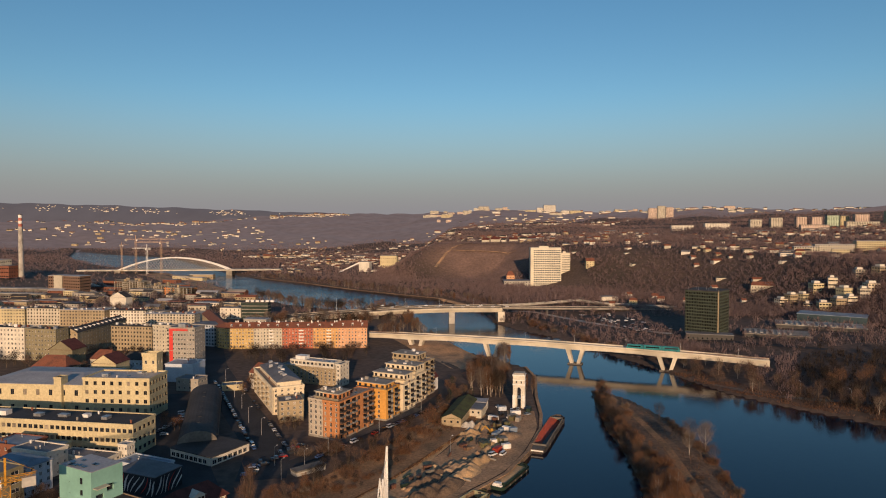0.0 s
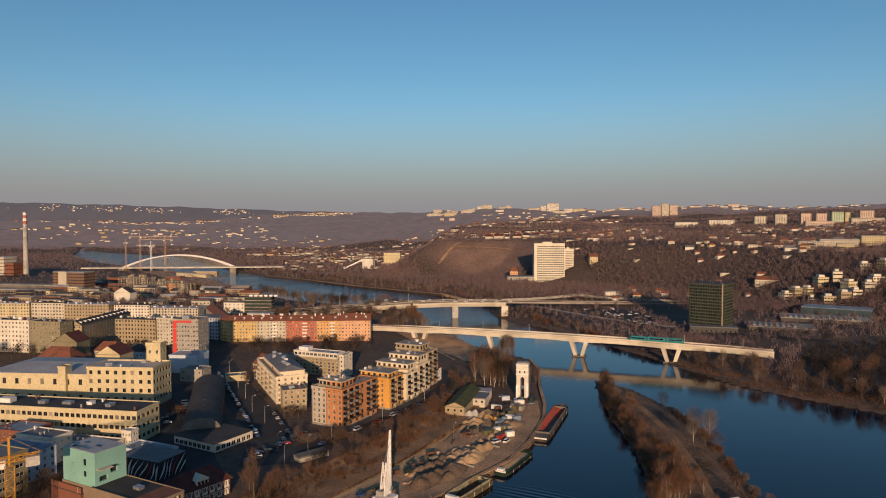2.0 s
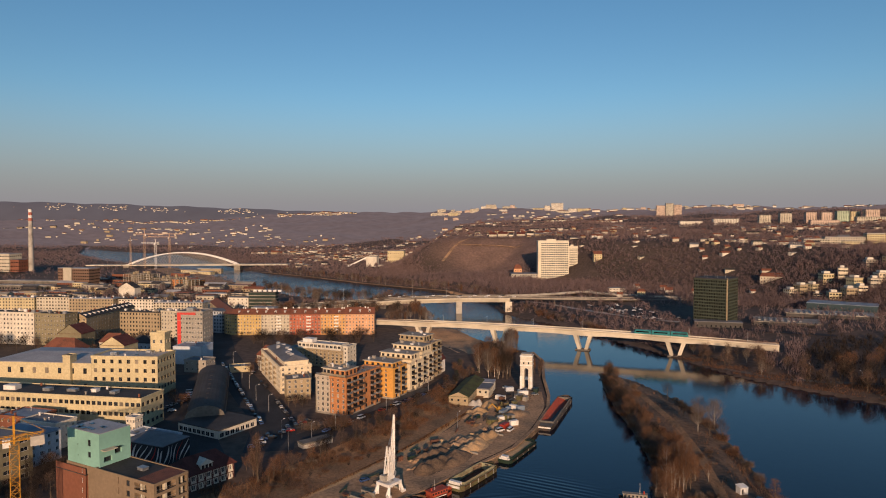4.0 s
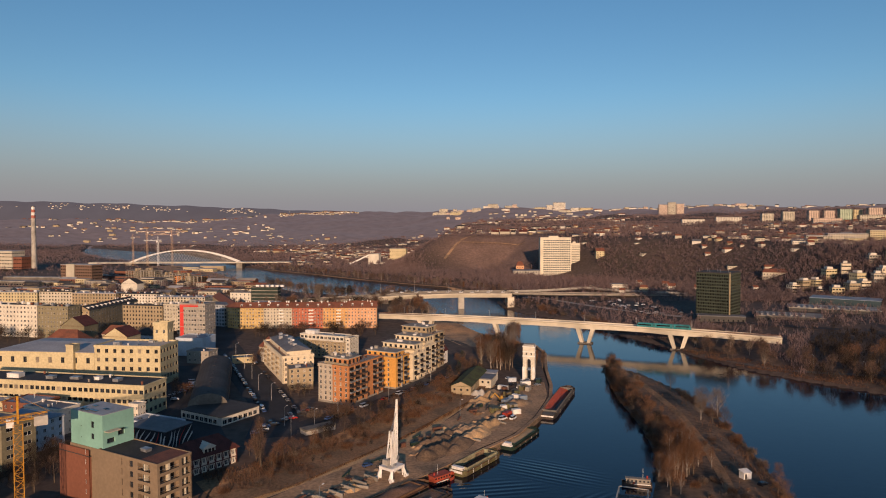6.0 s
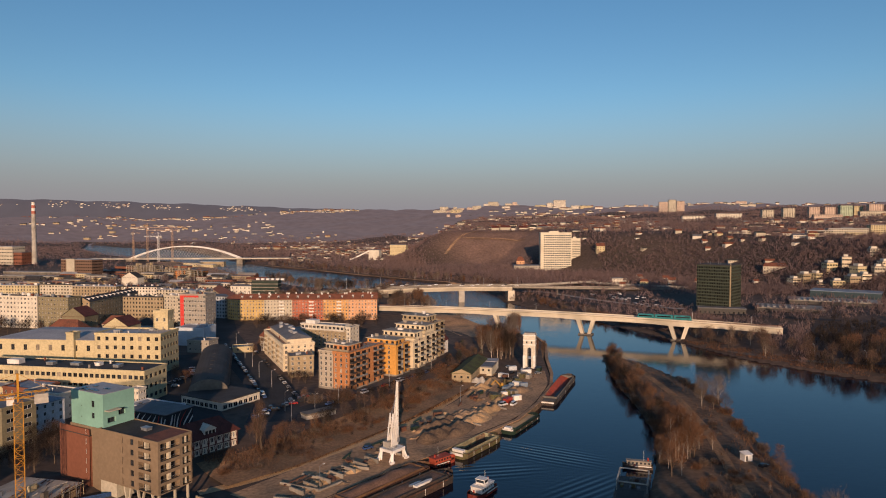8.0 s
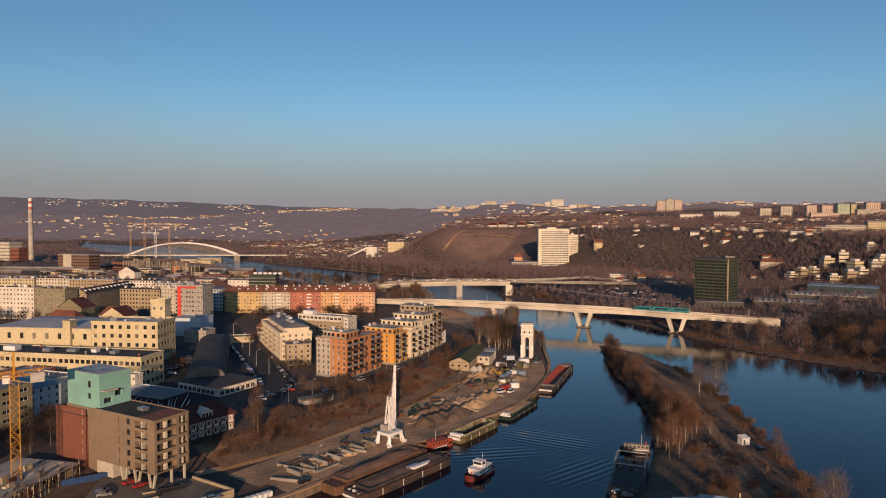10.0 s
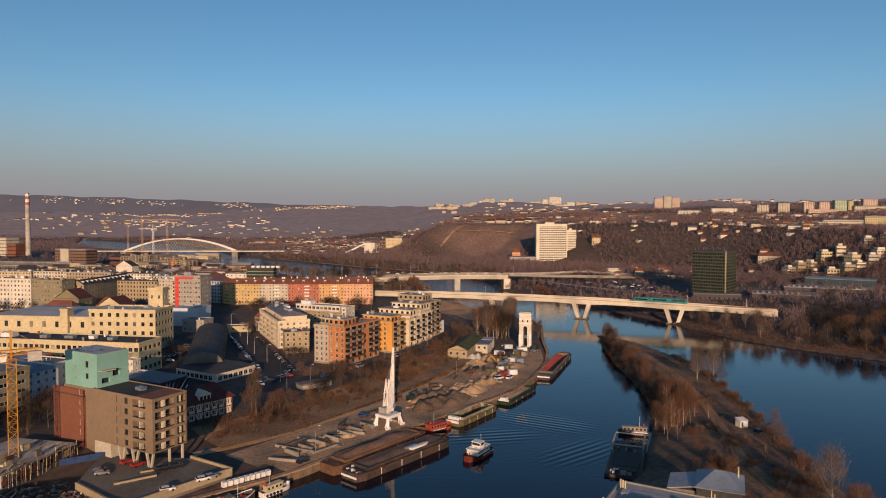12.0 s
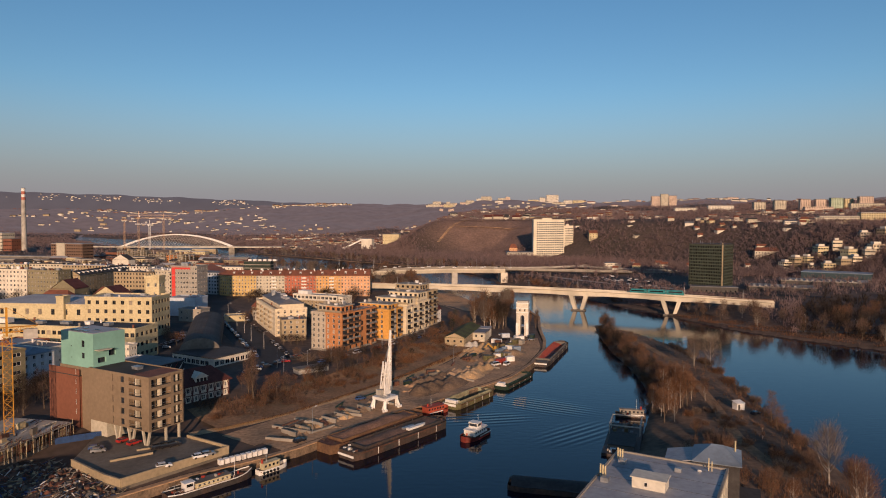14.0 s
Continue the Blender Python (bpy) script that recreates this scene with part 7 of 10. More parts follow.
def barge(p0, p1, W, H, hull_m, deck_m, label, cargo=None, cargo_h=0.0, red=None, coam=None):
    m, L = frame_of(p0, p1, 0)
    root = thing("barge", m, label, "barge")
    g, rows = hull_mesh(L, W, H, 0.1, 0.06, 0.35)
    part("hull", g, hull_m, root)
    s = 0.8
    x0, x1 = L * 0.1, L * 0.88
    dk = Geo()
    dk.box(0.5, -W * 0.42, H - 0.25, x0, W * 0.42, H - 0.05).box(x1, -W * 0.36, H - 0.25, L * 0.955, W * 0.36, H - 0.05)
    dk.box(x0, -W / 2 + 0.05, H - 0.25, x1, -W / 2 + s, H - 0.02).box(x0, W / 2 - s, H - 0.25, x1, W / 2 - 0.05, H - 0.02)
    part("deck", dk, deck_m, root)
    co = Geo()
    c = 0.9
    co.box(x0, -W / 2 + s, 0.2, x1, -W / 2 + s + 0.15, H + c).box(x0, W / 2 - s - 0.15, 0.2, x1, W / 2 - s, H + c)
    co.box(x0, -W / 2 + s + 0.15, 0.2, x0 + 0.15, W / 2 - s - 0.15, H + c).box(x1 - 0.15, -W / 2 + s + 0.15, 0.2, x1, W / 2 - s - 0.15, H + c)
    part("coaming", co, coam or (M_CONC_DARK if red else hull_m), root)
    part("hold_floor", Geo().box(x0 + 0.15, -W / 2 + s + 0.15, -0.3, x1 - 0.15, W / 2 - s - 0.15, 0.1), M_HULL if red else M_RUST, root)
    if red:
        yl = W / 2 - s - 0.16
        g = Geo().add([(x0 + 0.3, yl, 0.11), (x1 - 0.3, yl, 0.11), (x1 - 0.3, -yl * 0.9, 0.11), (x1 * 0.7, -yl * 0.1, 0.11), (x0 + 0.3, yl * 0.2, 0.11), (x0 + 0.3, yl, H + 0.5), (x1 - 0.3, yl, H + 0.7), (x1 - 0.4, 0, H * 0.9)],
                      [(0, 4, 5), (4, 3, 6, 5), (3, 2, 7, 6), (2, 1, 6, 7), (0, 5, 6, 1), (0, 1, 2, 3, 4)])
        part("cargo", g, red, root, "red heap of bulk load")
    if cargo:
        q = random.Random(int(L * 7))
        nx, ny = 36, 9
        v = []
        for i in range(nx + 1):
            for j in range(ny + 1):
                x = x0 + 0.2 + (x1 - x0 - 0.4) * i / nx
                y = (-W / 2 + s + 0.2) + (W - 2 * s - 0.4) * j / ny
                e = math.sin(math.pi * j / ny) * min(1, 4 * min(i, nx - i) / nx)
                v.append((x, y, H + 0.1 + cargo_h * (0.25 + 0.55 * e + 0.3 * noise.noise(Vector((x * 0.16, y * 0.2, L))))))
        f = [(i * (ny + 1) + j, (i + 1) * (ny + 1) + j, (i + 1) * (ny + 1) + j + 1, i * (ny + 1) + j + 1) for i in range(nx) for j in range(ny)]
        put("cargo", mesh_of("cargo", v, f, cargo, smooth=True), root, None, "heaped load of gravel or ore")
    for x in (L * 0.05, L * 0.92):
        for y in (-W * 0.3, W * 0.3):
            part("bollard", Geo().tube((x, y, H - 0.1), (x, y, H + 0.5), 0.18, 0.22, 6), M_HULL, root)
    part("winch", Geo().box(L * 0.9 - 0.8, -0.9, H - 0.06, L * 0.9 + 0.6, 0.9, H + 0.7), M_HULL, root)
    part("rub_rail", Geo().box(L * 0.05, -W / 2 - 0.14, H - 0.55, L * 0.86, -W / 2 - 0.005, H - 0.25), M_RUST if red is None else M_CONC_DARK, root)
    for k in range(4):
        part("draught_mark", Geo().box(L * (0.2 + 0.2 * k), -W / 2 - 0.16, 0.4, L * (0.2 + 0.2 * k) + 0.3, -W / 2 - 0.142, H - 0.1), M_WHITE, root)
    return root


M_PALEOLIVE = mat("pale_olive_paint", (0.3, 0.285, 0.18), 0.6, 0.25, 0.25, 1.2, alt=(0.17, 0.14, 0.085))
M_OLIVE = mat("olive_hull", (0.13, 0.12, 0.055), 0.6, 0.25, 0.2, 1.2, alt=(0.09, 0.06, 0.035))
M_REDHOLD = mat("red_lead", (0.42, 0.075, 0.035), 0.7, 0.2, 0.15, 1.2, alt=(0.28, 0.06, 0.035))
M_GREENHULL = mat("green_hull", (0.022, 0.04, 0.028), 0.5, 0.2, 0.2, 1.2)
M_BROWNHULL = mat("brown_hull", (0.15, 0.085, 0.045), 0.7, 0.25, 0.2, 1.2, alt=(0.1, 0.055, 0.035))
M_ORE = mat("brown_load", (0.21, 0.12, 0.08), 0.95, 0.3, 0.2, 1.5, 0.1, alt=(0.14, 0.085, 0.06))
M_REDPAINT = mat("red_paint", (0.4, 0.05, 0.03), 0.5, 0.15, 0.4, 2)
b1 = barge((-29.3, 205.3), (1.8, 242), 9.2, 2.7, M_HULL, M_HULL, "dark rusty cargo barge moored outermost", M_ORE, 0.9)
part("skiff", Geo().prism([(26, -3.3), (33, -3.4), (35, -2.6), (33, -1.9), (26, -1.8)], 3.5, 4.25), M_WHITE, b1, "small white work boat on deck")
part("skiff", Geo().prism([(25.5, -1.3), (30, -1.4), (31, -0.9), (30, -0.3), (25.5, -0.2)], 3.5, 4.1), M_METAL, b1, "small grey work boat on deck")
gq = random.Random(12)
for bb, hh in ((b1, 2.66), ):
    for i in range(16):
        x, y = gq.choice([gq.uniform(0.8, 3.6), gq.uniform(43.2, 45.5)]), gq.uniform(-3.2, 2.6)
        part("deck_gear", Geo().prism([(x, y), (x + gq.uniform(0.3, 1.0), y), (x + 0.3, y + gq.uniform(0.3, 0.9)), (x, y + 0.3)], hh, hh + gq.uniform(0.2, 0.9)), gq.choice([M_WHITE, M_RUST, M_HULL, M_CONCRETE]), bb)
part("name_board", Geo().box(-0.12, -3.6, 1.0, -0.004, 3.6, 1.7), M_WHITE, b1, "white stern board")
b2 = barge((-37.2, 211), (-7, 249), 8.8, 3.0, M_BROWNHULL, M_RUST, "brown cargo barge heaped with load", M_ORE, 2.0)
b3 = barge((4.5, 261.5), (21.8, 286), 8.8, 2.3, M_OLIVE, M_PALEOLIVE, "olive open barge with pale deck and empty hold", coam=M_PALEOLIVE)
part("bow_plate", Geo().box(-0.1, -3.2, 1.2, -0.004, 3.2, 2.2), M_WHITE, b3, "white painted stern plate")
part("deck_house", Geo().box(0.9, -2.6, 2.2, 2.6, 2.6, 3.4), M_WHITE, b3, "low white deck house")
b4 = barge((27.6, 292), (44.2, 320), 7.8, 1.5, M_GREENHULL, M_GREENHULL, "dark green flat barge with rusty load", M_SAND, 0.8)
part("deck_house", Geo().box(0.8, -1.6, 1.4, 3.0, 1.6, 2.9).prism([(0.5, -2.2), (1.6, -2.6), (1.6, 2.6), (0.5, 2.2)], 1.4, 2.1), M_WHITE, b4, "white deck house at the stern")
b5 = barge((53.0, 338.5), (76.6, 400), 9.4, 2.4, M_HULL, M_CONC_DARK, "black open barge with red-lead hold", None, 0, M_REDHOLD)
part("name_board", Geo().box(-0.12, -3.8, 1.3, -0.004, 3.8, 2.0), M_WHITE, b5, "white stern board")


def workboat(p0, p1, W, label, hull_m, name="towboat", cabin=(0.12, 0.5), top_m=None, wheel=True):
    m, L = frame_of(p0, p1, 0)
    root = thing(name, m, label, "boat")
    g, rows = hull_mesh(L, W, 1.3, 0.38, 0.15, 0.7)
    part("hull", g, hull_m, root)
    part("deck", Geo().prism([(0.3, -W * 0.42), (L * 0.62, -W * 0.44), (L * 0.86, -W * 0.24), (L * 0.86, W * 0.24), (L * 0.62, W * 0.44), (0.3, W * 0.42)], 0.9, 1.12), M_RUST, root)
    part("bulwark", Geo().box(L * 0.05, -W / 2 - 0.08, 1.05, L * 0.6, -W / 2 + 0.02, 1.35).box(L * 0.05, W / 2 - 0.02, 1.05, L * 0.6, W / 2 + 0.08, 1.35), M_WHITE, root)
    a, b = L * cabin[0], L * cabin[1]
    cab = part("cabin", Geo().box(a, -W * 0.34, 1.1, b, W * 0.34, 3.0).box(a - 0.2, -W * 0.38, 3.0, b + 0.3, W * 0.38, 3.15), top_m or M_WHITE, root)
    n = max(3, int((b - a) / 1.3))
    for i in range(n):
        for s in (-1, 1):
            y = s * W * 0.34
            x = a + (b - a) * (i + 0.5) / n
            part("window", Geo().box(x - 0.35, min(y, y + 0.03 * s), 1.9, x + 0.35, max(y, y + 0.03 * s), 2.6), M_GLASS, cab)
    if wheel:
        c = b - (b - a) * 0.45
        wh = part("wheelhouse", Geo().box(c, -W * 0.26, 3.15, c + 2.4, W * 0.26, 5.0).box(c - 0.2, -W * 0.3, 5.0, c + 2.7, W * 0.3, 5.15), top_m or M_WHITE, root)
        part("window", Geo().box(c + 2.4, -W * 0.22, 3.9, c + 2.44, W * 0.22, 4.8), M_GLASS, wh)
        for s in (-1, 1):
            part("window", Geo().box(c + 0.3, min(s * W * 0.26, s * (W * 0.26 + 0.03)), 3.9, c + 2.1, max(s * W * 0.26, s * (W * 0.26 + 0.03)), 4.8), M_GLASS, wh)
    part("mast", Geo().tube((L * 0.3, 0, 3), (L * 0.3, 0, 7.2), 0.07, 0.04, 5), M_WHITE, root)
    part("funnel", Geo().tube((L * 0.16, 0, 3), (L * 0.16, 0, 4.3), 0.35, 0.3, 8), M_REDPAINT, root)
    q = random.Random(int(L * 31))
    for i in range(7):
        x, y = q.uniform(L * 0.55, L * 0.8), q.uniform(-W * 0.3, W * 0.3)
        part("deck_gear", Geo().box(x, y, 1.1, x + q.uniform(0.4, 1.2), y + q.uniform(0.3, 0.8), 1.1 + q.uniform(0.3, 0.9)), q.choice([M_WHITE, M_REDPAINT, M_ROOF_DARK, M_CONCRETE]), root)
    for i in range(5):
        part("tyre_fender", Geo().tube((L * (0.12 + 0.12 * i), -W / 2 - 0.3, 0.6), (L * (0.12 + 0.12 * i), -W / 2 - 0.02, 0.6), 0.42, 0.42, 8), M_RUBBER, root)
    return root


tug = workboat((16.4, 233.4), (8.6, 221.4), 6.6, "red and white harbour tug with dark red hull under way", mat("dark_red_hull", (0.16, 0.03, 0.022), 0.5, 0.2, 0.3, 1.5), "tugboat", (0.12, 0.72), None, False)
part("boot_stripe", Geo().box(1.2, -3.4, 0.15, 9.6, -3.22, 0.6).box(1.2, 3.22, 0.15, 9.6, 3.4, 0.6).box(-0.06, -2.6, 0.1, -0.005, 2.6, 0.9), M_REDPAINT, tug, "red band along the hull")
part("upper_deck", Geo().box(1.7, -2.1, 3.15, 8.4, 2.1, 3.3).box(5.0, -1.7, 3.3, 7.8, 1.7, 5.0).box(4.8, -1.9, 5.0, 8.0, 1.9, 5.15), M_WHITE, tug, "white upper deck with wheelhouse")
part("window", Geo().box(7.8, -1.5, 3.9, 7.84, 1.5, 4.8).box(5.3, -1.73, 3.9, 7.4, -1.7, 4.8).box(5.3, 1.7, 3.9, 7.4, 1.73, 4.8), M_GLASS, tug)
workboat((-5.5, 252.5), (3.5, 260.5), 5.5, "red towboat with red cabin moored to the barge", M_REDHOLD, "towboat", (0.05, 0.75), M_REDHOLD, False)
def houseboat():
    m, L = frame_of((-73.2, 173.5), (-55.6, 191.8), 0)
    root = thing("houseboat", m, "old dark motor barge with white cabin and cluttered deck", "boat")
    W = 4.8
    g, rows = hull_mesh(L, W, 1.9, 0.26, 0.1, 0.9)
    part("hull", g, M_HULL, root)
    st = Geo()
    for a, b in zip(rows[:-1], rows[1:]):
        for k, s in ((0, -1), (5, 1)):
            p, q = Vector(a[k]), Vector(b[k])
            st.beam(p + Vector((0, 0.04 * s, -0.12)), q + Vector((0, 0.04 * s, -0.12)), 0.12, 0.26)
    part("gunwale", st, M_WHITE, root, "white painted gunwale line")
    part("deck", Geo().prism([(0.3, -W * 0.42), (L * 0.74, -W * 0.44), (L * 0.9, -W * 0.24), (L * 0.9, W * 0.24), (L * 0.74, W * 0.44), (0.3, W * 0.42)], 1.4, 1.62), M_RUST, root)
    cab = part("cabin", Geo().box(L * 0.32, -W * 0.33, 1.6, L * 0.72, W * 0.33, 3.1), W_CREAM, root)
    part("cabin_roof", Geo().box(L * 0.31, -W * 0.37, 3.1, L * 0.73, W * 0.37, 3.22), M_CONC_DARK, cab)
    for i in range(7):
        x = L * (0.345 + 0.053 * i)
        for s in (-1, 1):
            y = s * W * 0.33
            part("window", Geo().box(x, min(y, y + 0.03 * s), 2.1, x + 0.55, max(y, y + 0.03 * s), 2.7), M_GLASS, cab)
    wh = part("wheelhouse", Geo().box(L * 0.2, -1.2, 1.6, L * 0.3, 1.2, 3.7).box(L * 0.19, -1.4, 3.7, L * 0.31, 1.4, 3.85), M_WHITE, root)
    part("window", Geo().box(L * 0.215, -1.23, 2.6, L * 0.285, -1.202, 3.4), M_GLASS, wh)
    part("mast", Geo().tube((L * 0.8, 0, 1.6), (L * 0.8, 0, 6.6), 0.08, 0.05, 5), M_WHITE, root)
    q = random.Random(9)
    for i in range(16):
        x, y = (q.uniform(0.6, L * 0.18) if i < 8 else q.uniform(L * 0.36, L * 0.88)), q.uniform(-W * 0.3, W * 0.22)
        z = 1.6 if x < L * 0.31 or x > L * 0.73 else 3.2
        w, d, h = q.uniform(0.4, 1.4), q.uniform(0.3, 0.9), q.uniform(0.2, 0.8)
        part("deck_gear", Geo().prism([(x, y), (x + w, y + 0.06), (x + w * 0.94, y + d), (x + 0.05, y + d)], z, z + h), q.choice([M_WHITE, M_REDPAINT, M_ROOF_DARK, M_CONCRETE, M_RUST, M_RUST]), root)
    for s in (-1, 1):
        rl = Geo()
        for i in range(9):
            x = L * (0.06 + 0.085 * i)
            rl.tube((x, s * W * 0.46, 1.8), (x, s * W * 0.46, 2.7), 0.03, 0.03, 4)
        rl.tube((L * 0.06, s * W * 0.46, 2.7), (L * 0.74, s * W * 0.46, 2.7), 0.03, 0.03, 4)
        part("railing", rl, M_WHITE, root)


houseboat()
workboat((-53.6, 192.2), (-47.0, 200.0), 2.9, "small cream cabin cruiser moored at the quay", M_WHITE, "cabin_cruiser", (0.15, 0.7), W_CREAM, False)
workboat((80, 249.8), (69, 252.4), 2.8, "grey and black passenger launch moored at the spit", M_HULL, "launch", (0.06, 0.86), M_CONC_MID, False)


def floating_dock():
    m, L = frame_of((58, 207), (70, 239.5), 0)
    root = thing("floating_dock", m, "grey floating workshop with pale open roof frame", "floating dock")
    W = 11.5
    part("pontoon", Geo().box(0, -W / 2, -1, L, W / 2, 0.9), M_HULL, root)
    part("cabin", Geo().box(4.5, -W / 2 + 1.8, 0.9, L * 0.5, W / 2 - 1.8, 2.5), M_CONC_DARK, root)
    # roof coloured dark to paint in the shade over the dock
    part("roof", Geo().box(4.0, -W / 2 + 1.4, 2.5, L * 0.52, W / 2 - 1.4, 2.75), M_ROOF_DARK, root)
    f = Geo()
    for y in (-W / 2 + 0.6, W / 2 - 0.6):
        f.beam((L * 0.58, y, 4.2), (L - 0.6, y, 4.2), 0.45, 0.35)
        for x in (L * 0.6, L * 0.8, L - 0.8):
            f.beam((x, y, 0.9), (x, y, 4.2), 0.25, 0.25)
    f.beam((L - 0.7, -W / 2 + 0.4, 4.2), (L - 0.7, W / 2 - 0.4, 4.2), 0.45, 0.35).beam((L * 0.59, -W / 2 + 0.4, 4.2), (L * 0.59, W / 2 - 0.4, 4.2), 0.45, 0.35)
    part("roof_frame", f, M_CONCRETE, root, "pale open roof frame")
    q = random.Random(5)
    for i in range(8):
        x, y = q.uniform(0.5, 3.2), q.uniform(-W / 2 + 0.6, W / 2 - 2)
        part("crate", Geo().box(x, y, 0.9, x + q.uniform(0.6, 1.4), y + q.uniform(0.6, 1.8), 0.9 + q.uniform(0.4, 1.2)), q.choice([M_CONC_MID, M_RUST, M_WHITE]), root)
    for i in range(14):
        x, y = q.uniform(L * 0.6, L - 2), q.uniform(-W / 2 + 1, W / 2 - 2)
        part("crate", Geo().box(x, y, 0.9, x + q.uniform(0.8, 2.2), y + q.uniform(0.6, 1.6), 0.9 + q.uniform(0.4, 1.4)), q.choice([M_CONC_DARK, M_RUST, M_ROOF_GREY, M_OLIVE]), root)


floating_dock()


def dark_lighter():
    m, L = frame_of((20, 184.5), (47, 178), 0)
    root = thing("lighter", m, "long black covered lighter in the shade", "barge")
    g, rows = hull_mesh(L, 8, 1.6, 0.08, 0.08, 0.2)
    part("hull", g, M_HULL, root)
    n = 10
    prof = [(-3.6 + 7.2 * i / n, 1.55 + 1.5 * math.sin(math.pi * i / n)) for i in range(n + 1)]
    g = Geo()
    a = [(1.0, y, z) for y, z in prof]
    b = [(L - 2, y, z) for y, z in prof]
    g.add(a + b, [(i, i + 1, n + 2 + i, n + 1 + i) for i in range(n)] + [tuple(range(n + 1)), tuple(range(2 * n + 1, n, -1))])
    part("hatch_cover", g, M_ROOF_DARK, root)
    part("winch", Geo().box(0.2, -1, 1.5, 0.9, 1, 2.6), M_HULL, root)


dark_lighter()


# ---- dock crane ----
def dock_crane():
    root = thing("dock_crane", pose(-20.5, 252.5, 3.0, 0, 0, 52) @ Matrix.Diagonal((0.8, 0.8, 0.98, 1)), "white portal dock crane with raised lattice boom", "crane")
    W2 = M_WHITE
    for sx in (-1, 1):
        for sy in (-1, 1):
            lg = Geo()
            lg.beam((5.2 * sx, 4.6 * sy, 0), (3.7 * sx, 3.5 * sy, 4.4), 1.2, 1.2)
            lg.beam((5.0 * sx, 2.6 * sy, 0.3), (3.7 * sx, 3.3 * sy, 4.0), 0.6, 0.6)
            lg.box(5.2 * sx - 1.3, 4.6 * sy - 0.5, 0, 5.2 * sx + 1.3, 4.6 * sy + 0.5, 0.9)
            part("leg", lg, W2, root)
    part("portal_beam", Geo().box(-4.6, -4.2, 3.8, 4.6, 4.2, 4.9), W2, root)
    part("slewing_ring", Geo().tube((0, 0, 4.9), (0, 0, 5.7), 2.2, 2.2, 16), M_METAL, root)
    foot = Geo()
    for s in (-1, 1):
        foot.add([(-2.6, 1.55 * s, 5.7), (2.4, 1.55 * s, 5.7), (3.0, 1.0 * s, 15.5), (1.4, 1.0 * s, 15.5), (-2.6, 1.3 * s, 5.7), (2.4, 1.3 * s, 5.7), (3.0, 0.75 * s, 15.5), (1.4, 0.75 * s, 15.5)],
                 [(0, 1, 2, 3), (7, 6, 5, 4), (0, 4, 5, 1), (1, 5, 6, 2), (2, 6, 7, 3), (3, 7, 4, 0)])
    part("side_plate", foot, W2, root)
    cabin = part("machinery_house", Geo().box(-2.4, -1.25, 5.7, 1.6, 1.25, 7.6), M_CONC_MID, root)
    part("window", Geo().box(1.6, -1.0, 6.3, 1.64, 1.0, 7.3), M_GLASS, cabin)
    part("counterweight", Geo().box(-5.0, -1.6, 5.9, -3.2, 1.6, 8.0), M_CONCRETE, root)
    tower = Geo()
    for s in (-1, 1):
        tower.beam((1.6, 1.5 * s, 7.6), (-0.6, 0.9 * s, 18.5), 0.5, 0.5).beam((-2.4, 1.5 * s, 5.7), (-0.6, 0.9 * s, 18.5), 0.5, 0.5)
        for k in range(4):
            t = (k + 1) / 5
            tower.beam((1.6 - 2.2 * t, (1.5 - 0.6 * t) * s, 11.4 + 7.1 * t), (-2.4 + 1.8 * t, (1.5 - 0.6 * t) * s, 11.4 + 7.1 * t), 0.22, 0.22)
    for k in range(4):
        t = k / 4
        tower.beam((1.6 - 2.2 * t, -(1.5 - 0.6 * t), 11.4 + 7.1 * t), (1.6 - 2.2 * t, 1.5 - 0.6 * t, 11.4 + 7.1 * t), 0.22, 0.22)
    part("a_frame", tower, W2, root)
    bm = Geo()
    base, tip = Vector((2.0, 0, 6.4)), Vector((3.6, 0, 30.6))
    for s in (-1, 1):
        for q in (-1, 1):
            bm.beam(base + Vector((0.8 * q, 1.15 * s, 0)), tip + Vector((0.12 * q, 0.25 * s, 0)), 0.42, 0.42)
    n = 11
    for i in range(n):
        t, u = i / n, (i + 1) / n
        a, b = base.lerp(tip, t), base.lerp(tip, u)
        wa, wb = 1.15 - 0.9 * t, 1.15 - 0.9 * u
        qa = 0.8 - 0.68 * t
        qb = 0.8 - 0.68 * u
        for q in (-1, 1):
            bm.beam(a + Vector((qa * q, -wa, 0)), b + Vector((qb * q, wb, 0)), 0.16, 0.16).beam(a + Vector((qa * q, wa, 0)), a + Vector((qa * q, -wa, 0)), 0.16, 0.16)
        for s in (-1, 1):
            bm.beam(a + Vector((qa, wa * s, 0)), b + Vector((-qb, wb * s, 0)), 0.16, 0.16)
    part("boom", bm, W2, root, "white lattice boom raised almost upright")
    part("cladding", Geo().beam(base + Vector((0, 0, 0.5)), base.lerp(tip, 0.4), 1.0, 0.7), W2, root)
    part("tie", Geo().tube((-0.6, 0.4, 18.4), tip.lerp(base, 0.2), 0.1, 0.1, 4).tube((-0.6, -0.4, 18.4), tip.lerp(base, 0.2), 0.1, 0.1, 4), M_METAL, root)
    part("slewing_wheel", Geo().tube((2.4, -1.75, 7.6), (2.4, -1.5, 7.6), 1.0, 1.0, 14), M_METAL, root)
    part("driver_cab", Geo().box(1.6, 1.7, 8.6, 3.2, 3.0, 10.6), W2, root)
    part("rope", Geo().tube(tip, (4.2, 0, 14), 0.05, 0.05, 4), M_HULL, root)
    part("grab", Geo().box(3.5, -0.7, 12.6, 4.9, 0.7, 14.0), M_HULL, root)
    part("ladder", Geo().beam((-3.5, -2.3, 0.3), (-2.6, -2.3, 5.4), 0.6, 0.12), M_METAL, root)


dock_crane()


